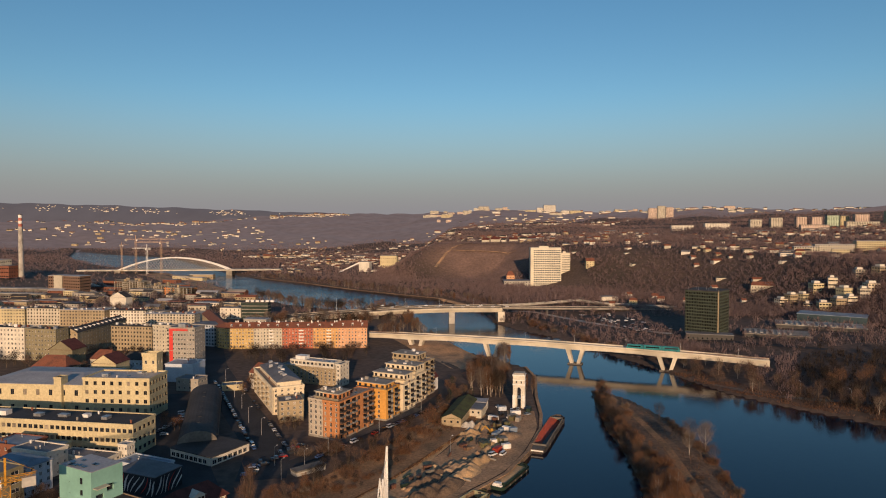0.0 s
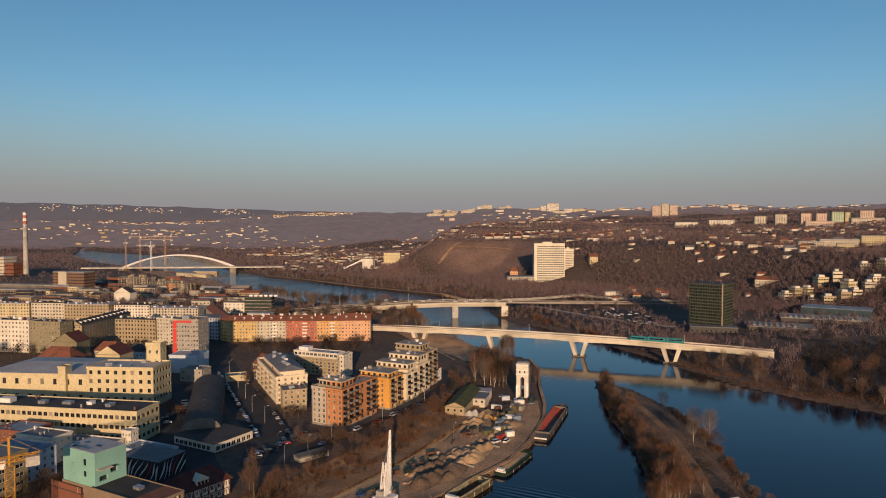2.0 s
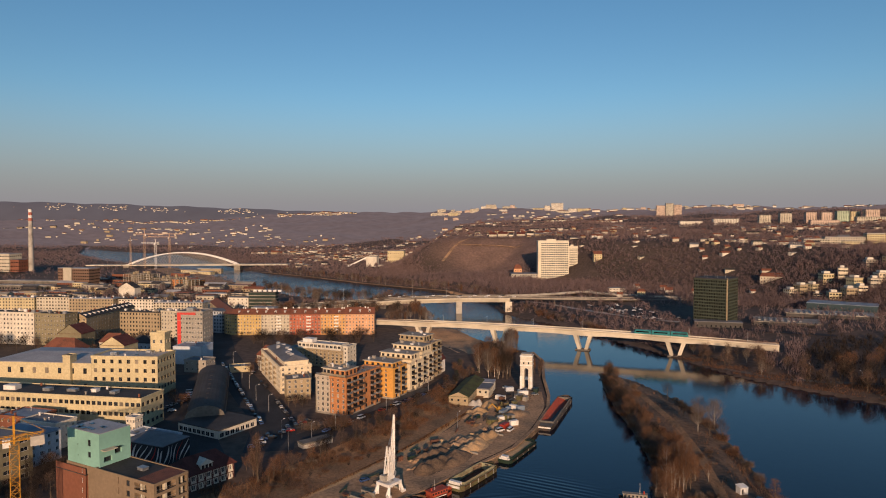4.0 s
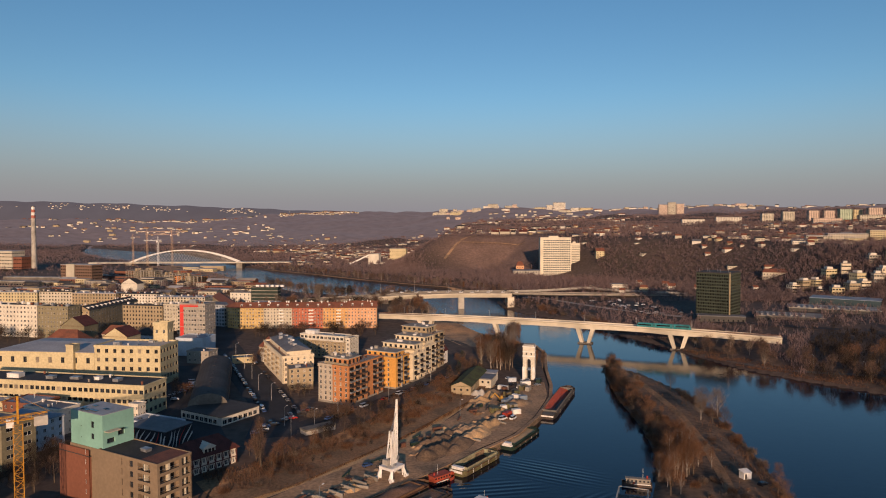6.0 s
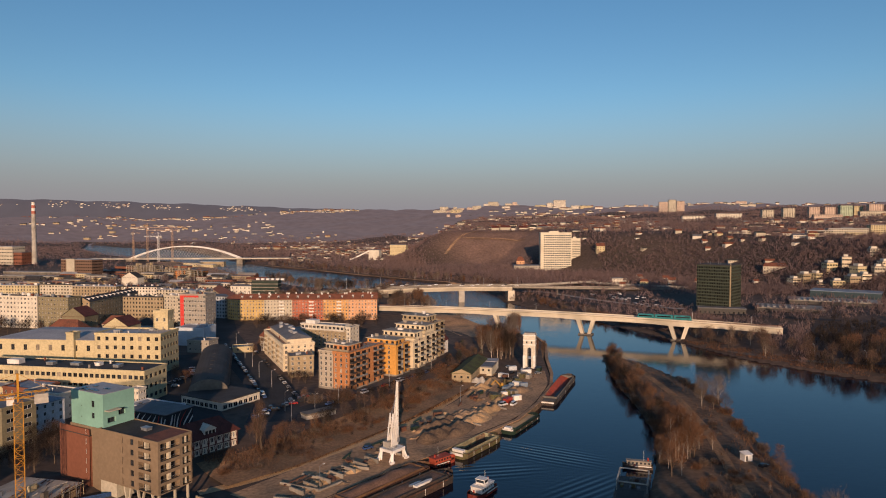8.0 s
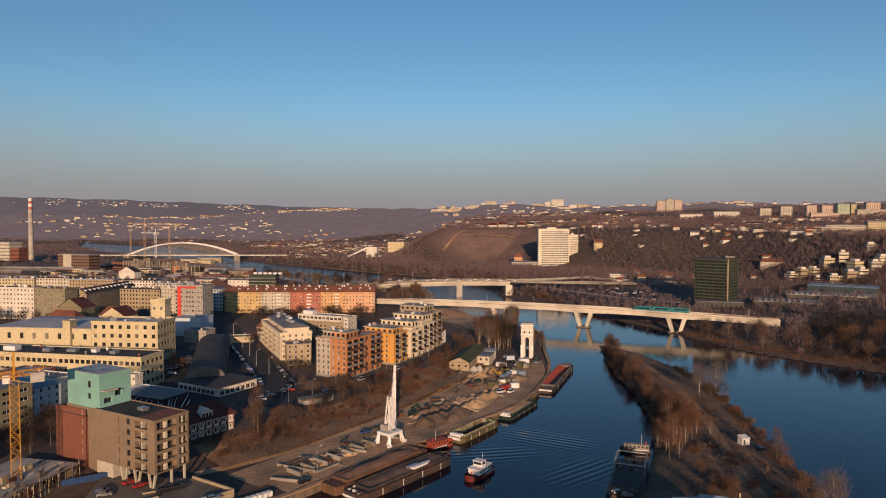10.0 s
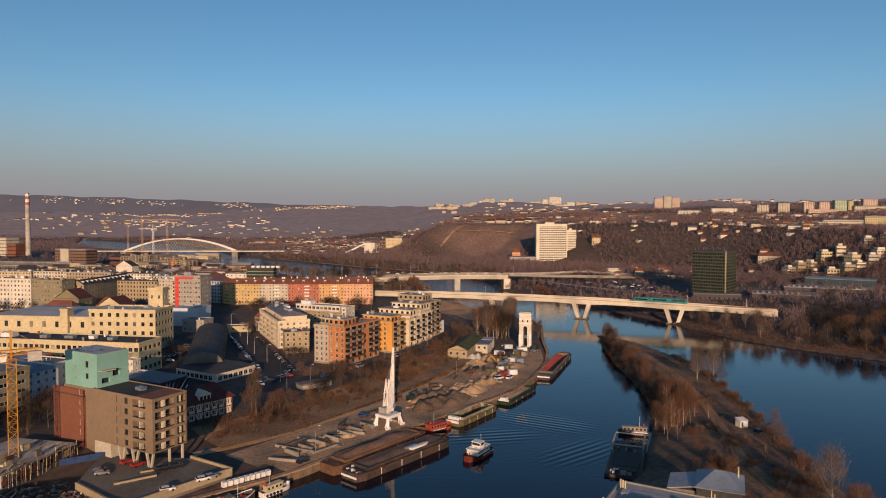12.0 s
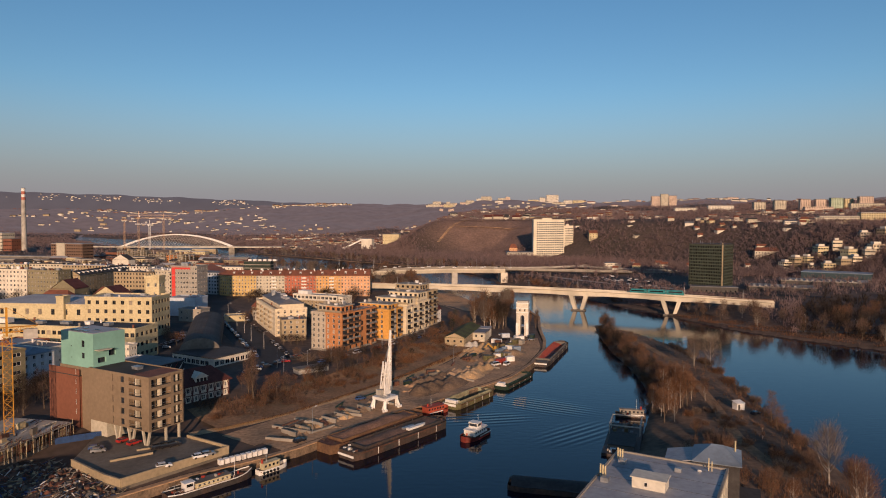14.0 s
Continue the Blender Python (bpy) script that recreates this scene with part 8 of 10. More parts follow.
# ---- heaps, bays and sheds in the docks ----
def heap(x, y, rx, ry, h, ang, material, label, seed):
    """A heap tipped load by load: a row of cones at the angle of rest, with sharp uneven crests."""
    z = ground_z(x, y)
    q = random.Random(int(seed * 131 + 7))
    tips = [(q.uniform(-0.62, 0.62) * rx, q.uniform(-0.45, 0.45) * ry, h * q.uniform(0.62, 1.0)) for _ in range(1 + int(rx / 3.2))] + [(0, 0, h)]
    nr, na = 12, 36
    v = [(0, 0, h)]
    for i in range(1, nr + 1):
        r = i / nr
        for j in range(na):
            a = 2 * math.pi * j / na
            k = 1 + 0.22 * noise.noise(Vector((math.cos(a) * 1.6 + seed * 3.1, math.sin(a) * 1.6, seed)))
            px, py = rx * r * k * math.cos(a), ry * r * k * math.sin(a)
            zz = max(hz - 0.72 * math.hypot((px - tx) * (0.55 if rx > ry * 1.4 else 0.8), py - ty) for tx, ty, hz in tips)
            zz = max(0.0, zz) * min(1.0, (1 - r) * 3.5) + 0.28 * noise.noise(Vector((px * 0.6, py * 0.6, seed * 1.7))) * (1 - r)
            v.append((px, py, zz - (0.25 if i == nr else 0)))
    f = [(0, 1 + j, 1 + (j + 1) % na) for j in range(na)]
    for i in range(nr - 1):
        for j in range(na):
            a, b = 1 + i * na + j, 1 + i * na + (j + 1) % na
            f.append((a, a + na, b + na, b))
    ob = put("mound", mesh_of("mound", v, f, material, smooth=True), None, pose(x, y, z, 0, 0, ang))
    tagged(ob, label, "heap", "bulk goods")


rg = random.Random(31)
M_DARKGRAVEL = mat("dark_gravel", (0.17, 0.115, 0.075), 0.95, 0.3, 0.2, 1.2, 0.1, alt=(0.1, 0.07, 0.05), obj=0.2)
for i, (x, y, rx, ry, h, sand) in enumerate([(-48, 226, 4.5, 3, 1.8, 1), (-41, 233, 5, 3, 1.8, 1), (-34, 240, 6, 3.4, 2.0, 1), (-29, 249, 5, 3.4, 2.2, 0), (-46, 219, 4, 2.4, 1.4, 0), (-36, 229, 4, 2.2, 1.2, 0), (-3, 281, 9, 6.5, 5.0, 0), (6, 291, 10, 7, 5.6, 0),
                                         (-4, 294, 9, 5, 4.0, 0), (14, 304, 9, 6, 4.2, 1), (20, 318, 9, 6.5, 4.0, 1), (10, 312, 8, 5, 3.2, 0), (2, 305, 8, 4.5, 3.0, 0), (30, 342, 8, 6, 3.4, 1), (38, 357, 9, 7, 4.0, 0), (20, 362, 8, 6, 4.4, 1), (26, 374, 8, 6, 4.6, 1), (14, 352, 6, 5, 3, 0), (44, 372, 6, 5, 2.6, 0)]):
    heap(x, y, rx * 1.5, ry * 1.0, h * 0.72, 52 + 16 * math.sin(i * 2.1), M_SAND if sand else (M_DARKGRAVEL if i in (6, 7, 8, 12) else M_GRAVEL), "heap of pale sand in the docks" if sand else "heap of grey-brown gravel in the docks", i)
heap(18, 372, 7, 5, 4.2, 30, mat("white_sand", (0.55, 0.5, 0.42), 0.95, 0.12, 0.2, 1.5), "heap of white sand in the docks", 33)


hq = random.Random(64)
for i in range(26):
    t = i / 26
    x, y = -50 + 88 * t + hq.uniform(-5, 5), 224 + 140 * t + hq.uniform(-4, 4)
    heap(x, y, hq.uniform(3, 7), hq.uniform(1.6, 3.2), hq.uniform(0.5, 1.5), hq.uniform(30, 75), hq.choice([M_SAND, M_GRAVEL, M_QUAY, M_DRYGRASS]), "low spread of sand on the dock yard", 120 + i)
for i in range(30):
    t = hq.random()
    x, y = -56 + 100 * t + hq.uniform(-7, 3), 214 + 168 * t + hq.uniform(-2, 8)
    g = Geo()
    k = hq.random()
    if k < 0.5:
        w, d, h = hq.uniform(1.5, 4.5), hq.uniform(1, 2.2), hq.uniform(0.6, 2.0)
        g.prism([(0, 0), (w, -0.1), (w * 0.97, d), (0.05, d * 0.95)], -0.3, h).prism([(-0.15, -0.2), (w + 0.1, -0.25), (w + 0.1, d + 0.1), (-0.1, d + 0.1)], h, h + 0.12)
        nm, lab, ct = "storage_bin", "weathered storage bin on the dock yard", "bin"
    else:
        L = hq.uniform(4, 9)
        g.beam((0, 0, 0.3), (L, 0, 0.5 + hq.uniform(0, 1.6)), 0.5, 0.4).beam((L * 0.3, 0, -0.2), (L * 0.3, 0, 0.6), 0.3, 0.3).beam((L * 0.85, 0, -0.2), (L * 0.85, 0, 1.0), 0.3, 0.3)
        nm, lab, ct = "conveyor", "dark steel belt conveyor on the dock yard", "conveyor"
    tagged(put(nm, g.mesh(nm, hq.choice([M_HULL, M_RUST, M_CONC_DARK, M_GREENHULL, M_ROOF_DARK])), None, pose(x, y, ground_z(x, y) + 0.1, 0, 0, hq.uniform(20, 80))), lab, ct, "dock clutter")


def bay_wall(a, b, h):
    m, L = frame_of(a, b, ground_z(*a) - 0.2)
    g = Geo().box(0, -0.25, 0, L, 0.25, h)
    tagged(put("bay_wall", g.mesh("bay_wall", M_CONC_MID), None, m), "concrete dividing wall of a storage bay", "wall", "storage bays")


for a, b in (((-58.1, 227.8), (-43.5, 221.7)), ((-43.5, 221.7), (-36.7, 229.9)), ((-52.1, 235.8), (-42.9, 231.2)), ((-42.9, 231.2), (-36.4, 238.7)), ((-57.3, 215.7), (-47.5, 213.5)), ((-37.2, 244.4), (-28.4, 241.6))):
    bay_wall(a, b, 1.1)
for x, y in ((-24, 262), (10, 300), (24, 326), (34, 350)):
    bay_wall((x, y), (x + 6.4, y - 5), 0.9)


def container(x, y, ang, L, material, label, w=2.4, h=2.5, door=True):
    root = thing("container", pose(x, y, ground_z(x, y) + 0.1, 0, 0, ang), label, "container", "containers")
    g = Geo()
    n = int(L / 0.5)
    for s in (-1, 1):
        pts = [(L * i / n, s * (w / 2 - (0.05 if i % 2 else 0.0))) for i in range(n + 1)]
        for (xa, ya), (xb, yb) in zip(pts[:-1], pts[1:]):
            g.add([(xa, ya, 0), (xb, yb, 0), (xb, yb, h), (xa, ya, h)], [(0, 1, 2, 3)])
    g.add([(0, -w / 2, 0), (0, w / 2, 0), (0, w / 2, h), (0, -w / 2, h), (L, -w / 2, 0), (L, w / 2, 0), (L, w / 2, h), (L, -w / 2, h)], [(0, 1, 2, 3), (4, 5, 6, 7), (3, 2, 6, 7)])
    part("shell", g, material, root)
    part("door", Geo().box(L + 0.002, -w / 2 + 0.1, 0.1, L + 0.05, w / 2 - 0.1, h - 0.1), M_CONCRETE, root)


for k in range(9):
    t = k / 8
    container(-65.5 + 10.6 * t, 193.6 + 9.4 * t, 42, 1.3, M_WHITE, "small white storage container on the quay", 1.6, 1.5)
container(30.5, 331, 55, 6, M_REDPAINT, "red and white site cabin in the docks")
container(47, 398, 20, 6, M_WHITE, "white site cabin near the gate tower")
container(58, 404, 70, 6, M_GREENHULL, "dark green container near the gate tower")
container(40, 408, 10, 5, W_BLUEWHITE, "pale blue container near the gate tower")


def digger(x, y, ang):
    root = thing("excavator", pose(x, y, ground_z(x, y), 0, 0, ang), "yellow tracked excavator between the sand heaps", "excavator")
    for s in (-1, 1):
        part("track", Geo().prism([(-2.0, 0), (2.0, 0), (2.4, 0.4), (2.0, 0.9), (-2.0, 0.9), (-2.4, 0.4)], 0, 0.6), M_RUBBER, root, m=pose(0, 1.3 * s + 0.3, 0, 90))
    part("body", Geo().prism([(-2.4, -1.3), (1.2, -1.3), (1.2, 1.3), (-2.4, 1.3)], 1.0, 2.3), M_CRANE_Y, root)
    cab = part("cab", Geo().box(0.0, 0.1, 2.3, 1.5, 1.3, 3.6), M_CRANE_Y, root)
    part("window", Geo().box(1.5, 0.2, 2.5, 1.54, 1.2, 3.5), M_GLASS, cab)
    part("boom", Geo().beam((1.0, -0.4, 1.8), (4.2, -0.4, 5.0), 0.5, 0.7).beam((4.2, -0.4, 5.0), (6.6, -0.4, 2.6), 0.4, 0.5), M_CRANE_Y, root)
    part("bucket", Geo().prism([(6.0, -1.0), (7.2, -1.0), (7.2, 0.2), (6.0, 0.2)], 1.4, 2.6), M_HULL, root)


digger(32, 362, 200)


def gate_tower():
    root = thing("gate_tower", pose(54.4, 417.0, 3, 0, 0, -14) @ Matrix.Diagonal((0.78, 0.9, 0.96, 1)), "white weathered arched concrete tower by the dock", "tower")
    w, d, h, ow, oh = 9.6, 7.0, 21.5, 3.4, 12.0
    n = 10
    prof = [(-ow / 2, 0), (-ow / 2, oh)] + [(-ow / 2 * math.cos(math.pi * i / n), oh + ow / 2 * math.sin(math.pi * i / n)) for i in range(1, n)] + [(ow / 2, oh), (ow / 2, 0)]
    outer = [(-w / 2, 0), (-w / 2, h), (w / 2, h), (w / 2, 0)]
    g = Geo()
    m = len(prof)
    half = m // 2
    for y in (-d / 2, d / 2):
        g.add([(x, y, z) for x, z in [(-w / 2, 0), (-w / 2, h), (0, h)]] + [(x, y, z) for x, z in prof[:half + 1]][::-1], [tuple(range(3 + half + 1))])
        g.add([(x, y, z) for x, z in [(w / 2, 0), (w / 2, h), (0, h)]] + [(x, y, z) for x, z in prof[half:]], [tuple(range(3 + m - half))])
    for a, b in zip(prof[:-1], prof[1:]):
        g.add([(a[0], -d / 2, a[1]), (b[0], -d / 2, b[1]), (b[0], d / 2, b[1]), (a[0], d / 2, a[1])], [(0, 1, 2, 3)])
    for a, b in zip(outer[:-1], outer[1:]):
        g.add([(a[0], -d / 2, a[1]), (b[0], -d / 2, b[1]), (b[0], d / 2, b[1]), (a[0], d / 2, a[1])], [(0, 1, 2, 3)])
    part("wall", g, W_WHITE, root)
    for z, o, t in ((15.2, 0.35, 0.7), (18.2, 0.3, 0.5), (21.5, 0.5, 0.6)):
        c = Geo()
        c.box(-w / 2 - o, -d / 2 - o, z, w / 2 + o, -d / 2 - 0.003, z + t).box(-w / 2 - o, d / 2 + 0.003, z, w / 2 + o, d / 2 + o, z + t)
        c.box(-w / 2 - o, -d / 2 - 0.003, z, -w / 2 - 0.003, d / 2 + 0.003, z + t).box(w / 2 + 0.003, -d / 2 - 0.003, z, w / 2 + o, d / 2 + 0.003, z + t)
        part("cornice", c, M_WHITE, root)
    part("roof", Geo().prism([(-4.4, -3.2), (4.4, -3.2), (4.4, 3.2), (-4.4, 3.2)], 21.5, 23.2), M_CONCRETE, root)
    for s in (-1, 1):
        part("buttress", Geo().box(s * 4.0 - 1.0, -d / 2 - 1.0, 0, s * 4.0 + 1.0, -d / 2 - 0.003, 8.5), M_WHITE, root)
    for s in (-1, 1):
        part("window", Geo().box(s * 2.0 - 0.5, -d / 2 - 0.04, 16.4, s * 2.0 + 0.5, -d / 2 - 0.005, 17.8), M_GLASS, root)
    part("stair", Geo().beam((0, -d / 2 - 0.5, 6.5), (0, d / 2, 6.5), 3.9, 0.3), M_METAL, root)


gate_tower()


# more storage bays along the lower quay
for k in range(7):
    p = Vector((-46, 217)) + Vector((0.6, 0.8)) * (6.2 * k)
    a, b = p + Vector((-0.8, 0.6)) * 2.5, p + Vector((-0.8, 0.6)) * 9.5
    bay_wall((a.x, a.y), (b.x, b.y), 1.9)
    if k < 6:
        c = p + Vector((0.6, 0.8)) * 3.1 + Vector((-0.8, 0.6)) * 6
        heap(c.x, c.y, 2.4, 3.0, 1.2 + 0.25 * (k % 3), 50, (M_GRAVEL, M_SAND, M_RUST)[k % 3], ("heap of grey gravel in a bay", "heap of pale sand in a bay", "rusty heap of scrap in a bay")[k % 3], 300 + k)


# sheds and clutter round the gate tower
z = ground_z(-56, 296)
house("concrete_platform", "low pale concrete platform on the embankment", (-62, 291), (-50.5, 301), 5, z - 1.5, 8.9, M_CONCRETE, 1, 0, 0, m_roof=M_CONC_DARK, category="platform", far=True)
M_MOSS = mat("mossy_roof", (0.075, 0.085, 0.03), 0.9, 0.3, 0.2, 1.5, alt=(0.05, 0.05, 0.025))
house("shed", "long low shed with mossy green roof", (4, 372), (15, 369), 44, 5.6, 9.6, W_SAND, 1, 3, 10, (1.2, 1.2), roof="pitched", along="y", rise=2.6, m_roof=M_MOSS, category="shed", far=True)
house("shed", "pale timber shed with grey roof", (18, 392), (28, 389), 13, 5.2, 9.0, W_PALE, 1, 3, 3, (1.2, 1.2), m_roof=M_ROOF_GREY, category="shed", far=True)
house("shed", "small white boathouse with flat roof", (24, 408), (32, 406), 9, 4.6, 8.6, W_WHITE, 1, 2, 2, (1.2, 1.2), m_roof=M_ROOF_LIGHT, category="shed", far=True)
dq = random.Random(63)
for k in range(22):
    t = dq.random()
    x, y = 32 + 18 * t + dq.uniform(-9, 4), 340 + 66 * t + dq.uniform(-5, 5)
    if abs(x - 50) < 7 and abs(y - 405) < 9:
        continue
    c = dq.choice([(M_WHITE, "white site container on the quay"), (M_RUST, "rusty steel container on the quay"), (M_CONC_MID, "grey site container on the quay"), (M_OLIVE, "olive steel container on the quay"), (M_ROOF_BLUE, "blue-grey container on the quay")])
    container(x, y, dq.choice([55, 65, 145, 20]), dq.choice([3.0, 4.5, 6.0]), c[0], c[1])


# ---- building site and parking deck below the flats ----
def low_wall(a, b, h, z, material=None, label="pale concrete retaining wall of the parking deck"):
    m, L = frame_of(a, b, z)
    g = Geo().box(0, -0.2, -1.5, L, 0.2, h).box(-0.05, -0.28, h, L + 0.05, 0.28, h + 0.12)
    tagged(put("retaining_wall", g.mesh("retaining_wall", material or M_CONCRETE), None, m), label, "wall", "parking walls")


DECK = [(-64.8, 200.8), (-81.4, 211.2), (-112, 214), (-107, 190), (-91, 178), (-85.4, 174.8)]
g = Geo().prism(DECK[::-1], 1.5, 5.0)
tagged(put("parking_deck", g.mesh("parking_deck", mat("deck_paving", (0.17, 0.145, 0.115), 0.9, 0.15, 0.06, 0.9))), "grey paved parking deck below the flats", "parking deck", kind="structure")
low_wall(DECK[5], DECK[0], 0.8, 5.0, W_SAND)
low_wall(DECK[0], DECK[1], 0.8, 5.0, W_SAND)
low_wall(DECK[3], DECK[4], 0.5, 5.0, W_SAND)
low_wall(DECK[4], DECK[5], 0.6, 5.0, W_SAND)
low_wall((-86, 196), (-95.5, 189.2), 0.5, 5.0, W_SAND)
low_wall((-83.5, 203.5), (-92, 198.5), 0.4, 5.0, W_SAND)


def site_frame():
    root = thing("building_shell", pose(-126, 186, 5, 0, 0, 78), "concrete building shell with props and shuttering", "building site")
    L, D = 29, 24
    part("slab", Geo().box(0, 0, 3.6, L, D, 4.0), M_CONCRETE, root)
    part("slab", Geo().box(0, 0, -1.5, L, D, 0.1), M_CONC_DARK, root)
    q = random.Random(3)
    for i in range(12):
        for j in range(4):
            x, y = 0.5 + i * (L - 1) / 11, 0.5 + j * 6
            part("column" if i % 4 == 0 else "prop", Geo().box(x - 0.25, y - 0.25, 0.1, x + 0.25, y + 0.25, 3.6) if i % 4 == 0 else Geo().tube((x, y, 0.1), (x + q.uniform(-0.1, 0.1), y, 3.6), 0.09, 0.09, 5), M_CONCRETE if i % 4 == 0 else W_CREAM, root)
    for i in range(34):
        x, y = q.uniform(0, L - 3), q.uniform(0.2, 14)
        part("plank", Geo().beam((x, y, 4.1), (x + q.uniform(1.5, 4), y + q.uniform(-1.5, 1.5), 4.1 + q.uniform(0, 0.5)), q.uniform(0.15, 0.6), 0.1), q.choice([W_CREAM, M_CONCRETE, M_RUST, W_SAND]), root)
    for i in range(26):
        x, y = q.uniform(0, L), q.uniform(-1.6, -0.3)
        part("scaffold_pole", Geo().tube((x, y, -0.4), (x + q.uniform(-0.4, 0.4), y + q.uniform(-0.2, 0.3), q.uniform(3.0, 5.8)), 0.08, 0.08, 4), q.choice([W_CREAM, M_METAL, M_RUST]), root)
    for i in range(46):
        x, y = q.uniform(0, L), q.choice([q.uniform(-0.8, 1.0), q.uniform(0, 9)])
        part("prop", Geo().tube((x, y, 0.1), (x + q.uniform(-0.3, 0.3), y + q.uniform(-0.2, 0.2), q.uniform(2.8, 3.6)), 0.07, 0.07, 4), q.choice([M_RUST, W_SAND, M_CONC_DARK, M_HULL]), root)
    for k in range(3):
        part("scaffold_rail", Geo().beam((0, -1.4 + 0.2 * k, 1.4 + 1.5 * k), (L, -1.3 + 0.2 * k, 1.5 + 1.5 * k), 0.1, 0.1), M_RUST, root)
    for i in range(12):
        x = q.uniform(0, L - 3)
        part("tarpaulin", Geo().prism([(x, 0.05), (x + q.uniform(1.2, 2.8), 0.02), (x + 1.2, 0.14), (x + 0.2, 0.16)], q.uniform(0.1, 1.2), q.uniform(1.6, 3.4)), q.choice([M_ROOF_DARK, M_CONC_DARK, W_BRICK, W_SAND]), root)
    for i in range(40):
        x, y = q.uniform(0, L - 2), q.uniform(0.2, 22)
        part("plank", Geo().beam((x, y, 4.08), (x + q.uniform(0.8, 3), y + q.uniform(-2.5, 2.5), 4.1 + q.uniform(0, 0.3)), q.uniform(0.1, 0.35), 0.08), q.choice([M_ROOF_DARK, M_CONC_DARK, M_RUST, W_SAND]), root)
    for i in range(9):
        x, y = q.uniform(1, L - 4), q.uniform(1, 12)
        part("formwork", Geo().box(x, y, 4.0, x + q.uniform(1.5, 3.5), y + q.uniform(0.2, 2.0), 4.0 + q.uniform(0.5, 2.2)), q.choice([W_SAND, W_CREAM, M_RUST, M_CONC_DARK]), root)
    for i in range(16):
        x = i * L / 16
        part("rebar", Geo().tube((x, 0.3, 4.0), (x + q.uniform(-0.2, 0.2), 0.3, 4.0 + q.uniform(0.8, 1.8)), 0.06, 0.06, 4), M_RUST, root)


site_frame()
q = random.Random(77)
M_BLUEFENCE = mat("blue_hoarding", (0.02, 0.055, 0.15), 0.6, 0.2, 0.5, 2)
for i in range(8):
    a = (-121.0 + 1.4 * i, 205.8 + 0.9 * i)
    m, L = frame_of(a, (a[0] + 1.38, a[1] + 0.88), 5.0)
    tagged(put("hoarding_panel", Geo().box(0, -0.04, -0.6, L, 0.04, 1.5).mesh("hoarding_panel", M_BLUEFENCE), None, m), "blue hoarding panel around the building site", "fence", "site hoarding")
for i in range(150):
    x, y = q.uniform(-124, -84), q.uniform(152, 192)
    if y > 172 + (-84 - x) * 0.72 or y < 150 + (-84 - x) * 0.4:
        continue
    z = ground_z(x, y)
    k = q.random()
    if k < 0.45:
        g = Geo()
        w, d, h = q.uniform(0.6, 2.2), q.uniform(0.4, 1.2), q.uniform(0.3, 1.1)
        g.prism([(0, 0), (w, -0.1), (w * 0.96, d), (0.05, d * 0.92)], -0.6, h)
        tagged(put("pallet", g.mesh("pallet", q.choice([M_RUST, W_BRICK, M_CONC_DARK, M_RUST, M_ROOF_DARK, M_ROOF_DARK, M_ROOF_DARK])), None, pose(x, y, z, 0, 0, q.uniform(0, 180))), "pallet of building material on the site", "pallet", "site clutter")
    elif k < 0.75:
        g = Geo()
        for j in range(5):
            g.beam((0, j * 0.28, 0.15 + 0.1 * (j % 2)), (q.uniform(2.5, 4.5), j * 0.28 + q.uniform(-0.3, 0.3), 0.2), 0.2, 0.16)
        g.box(0, 0, -0.8, 0.4, 1.2, 0.15)
        tagged(put("timber_pile", g.mesh("timber_pile", q.choice([W_SAND, W_CREAM, M_RUST])), None, pose(x, y, z, 0, 0, q.uniform(0, 180))), "pile of sawn timber on the building site", "timber", "site clutter")
    else:
        heap(x, y, q.uniform(1.2, 2.8), q.uniform(1.0, 2.0), q.uniform(0.4, 0.9), q.uniform(0, 180), q.choice([M_CONC_DARK, M_GROUND, W_BRICK]), "heap of rubble on the building site", 50 + i)


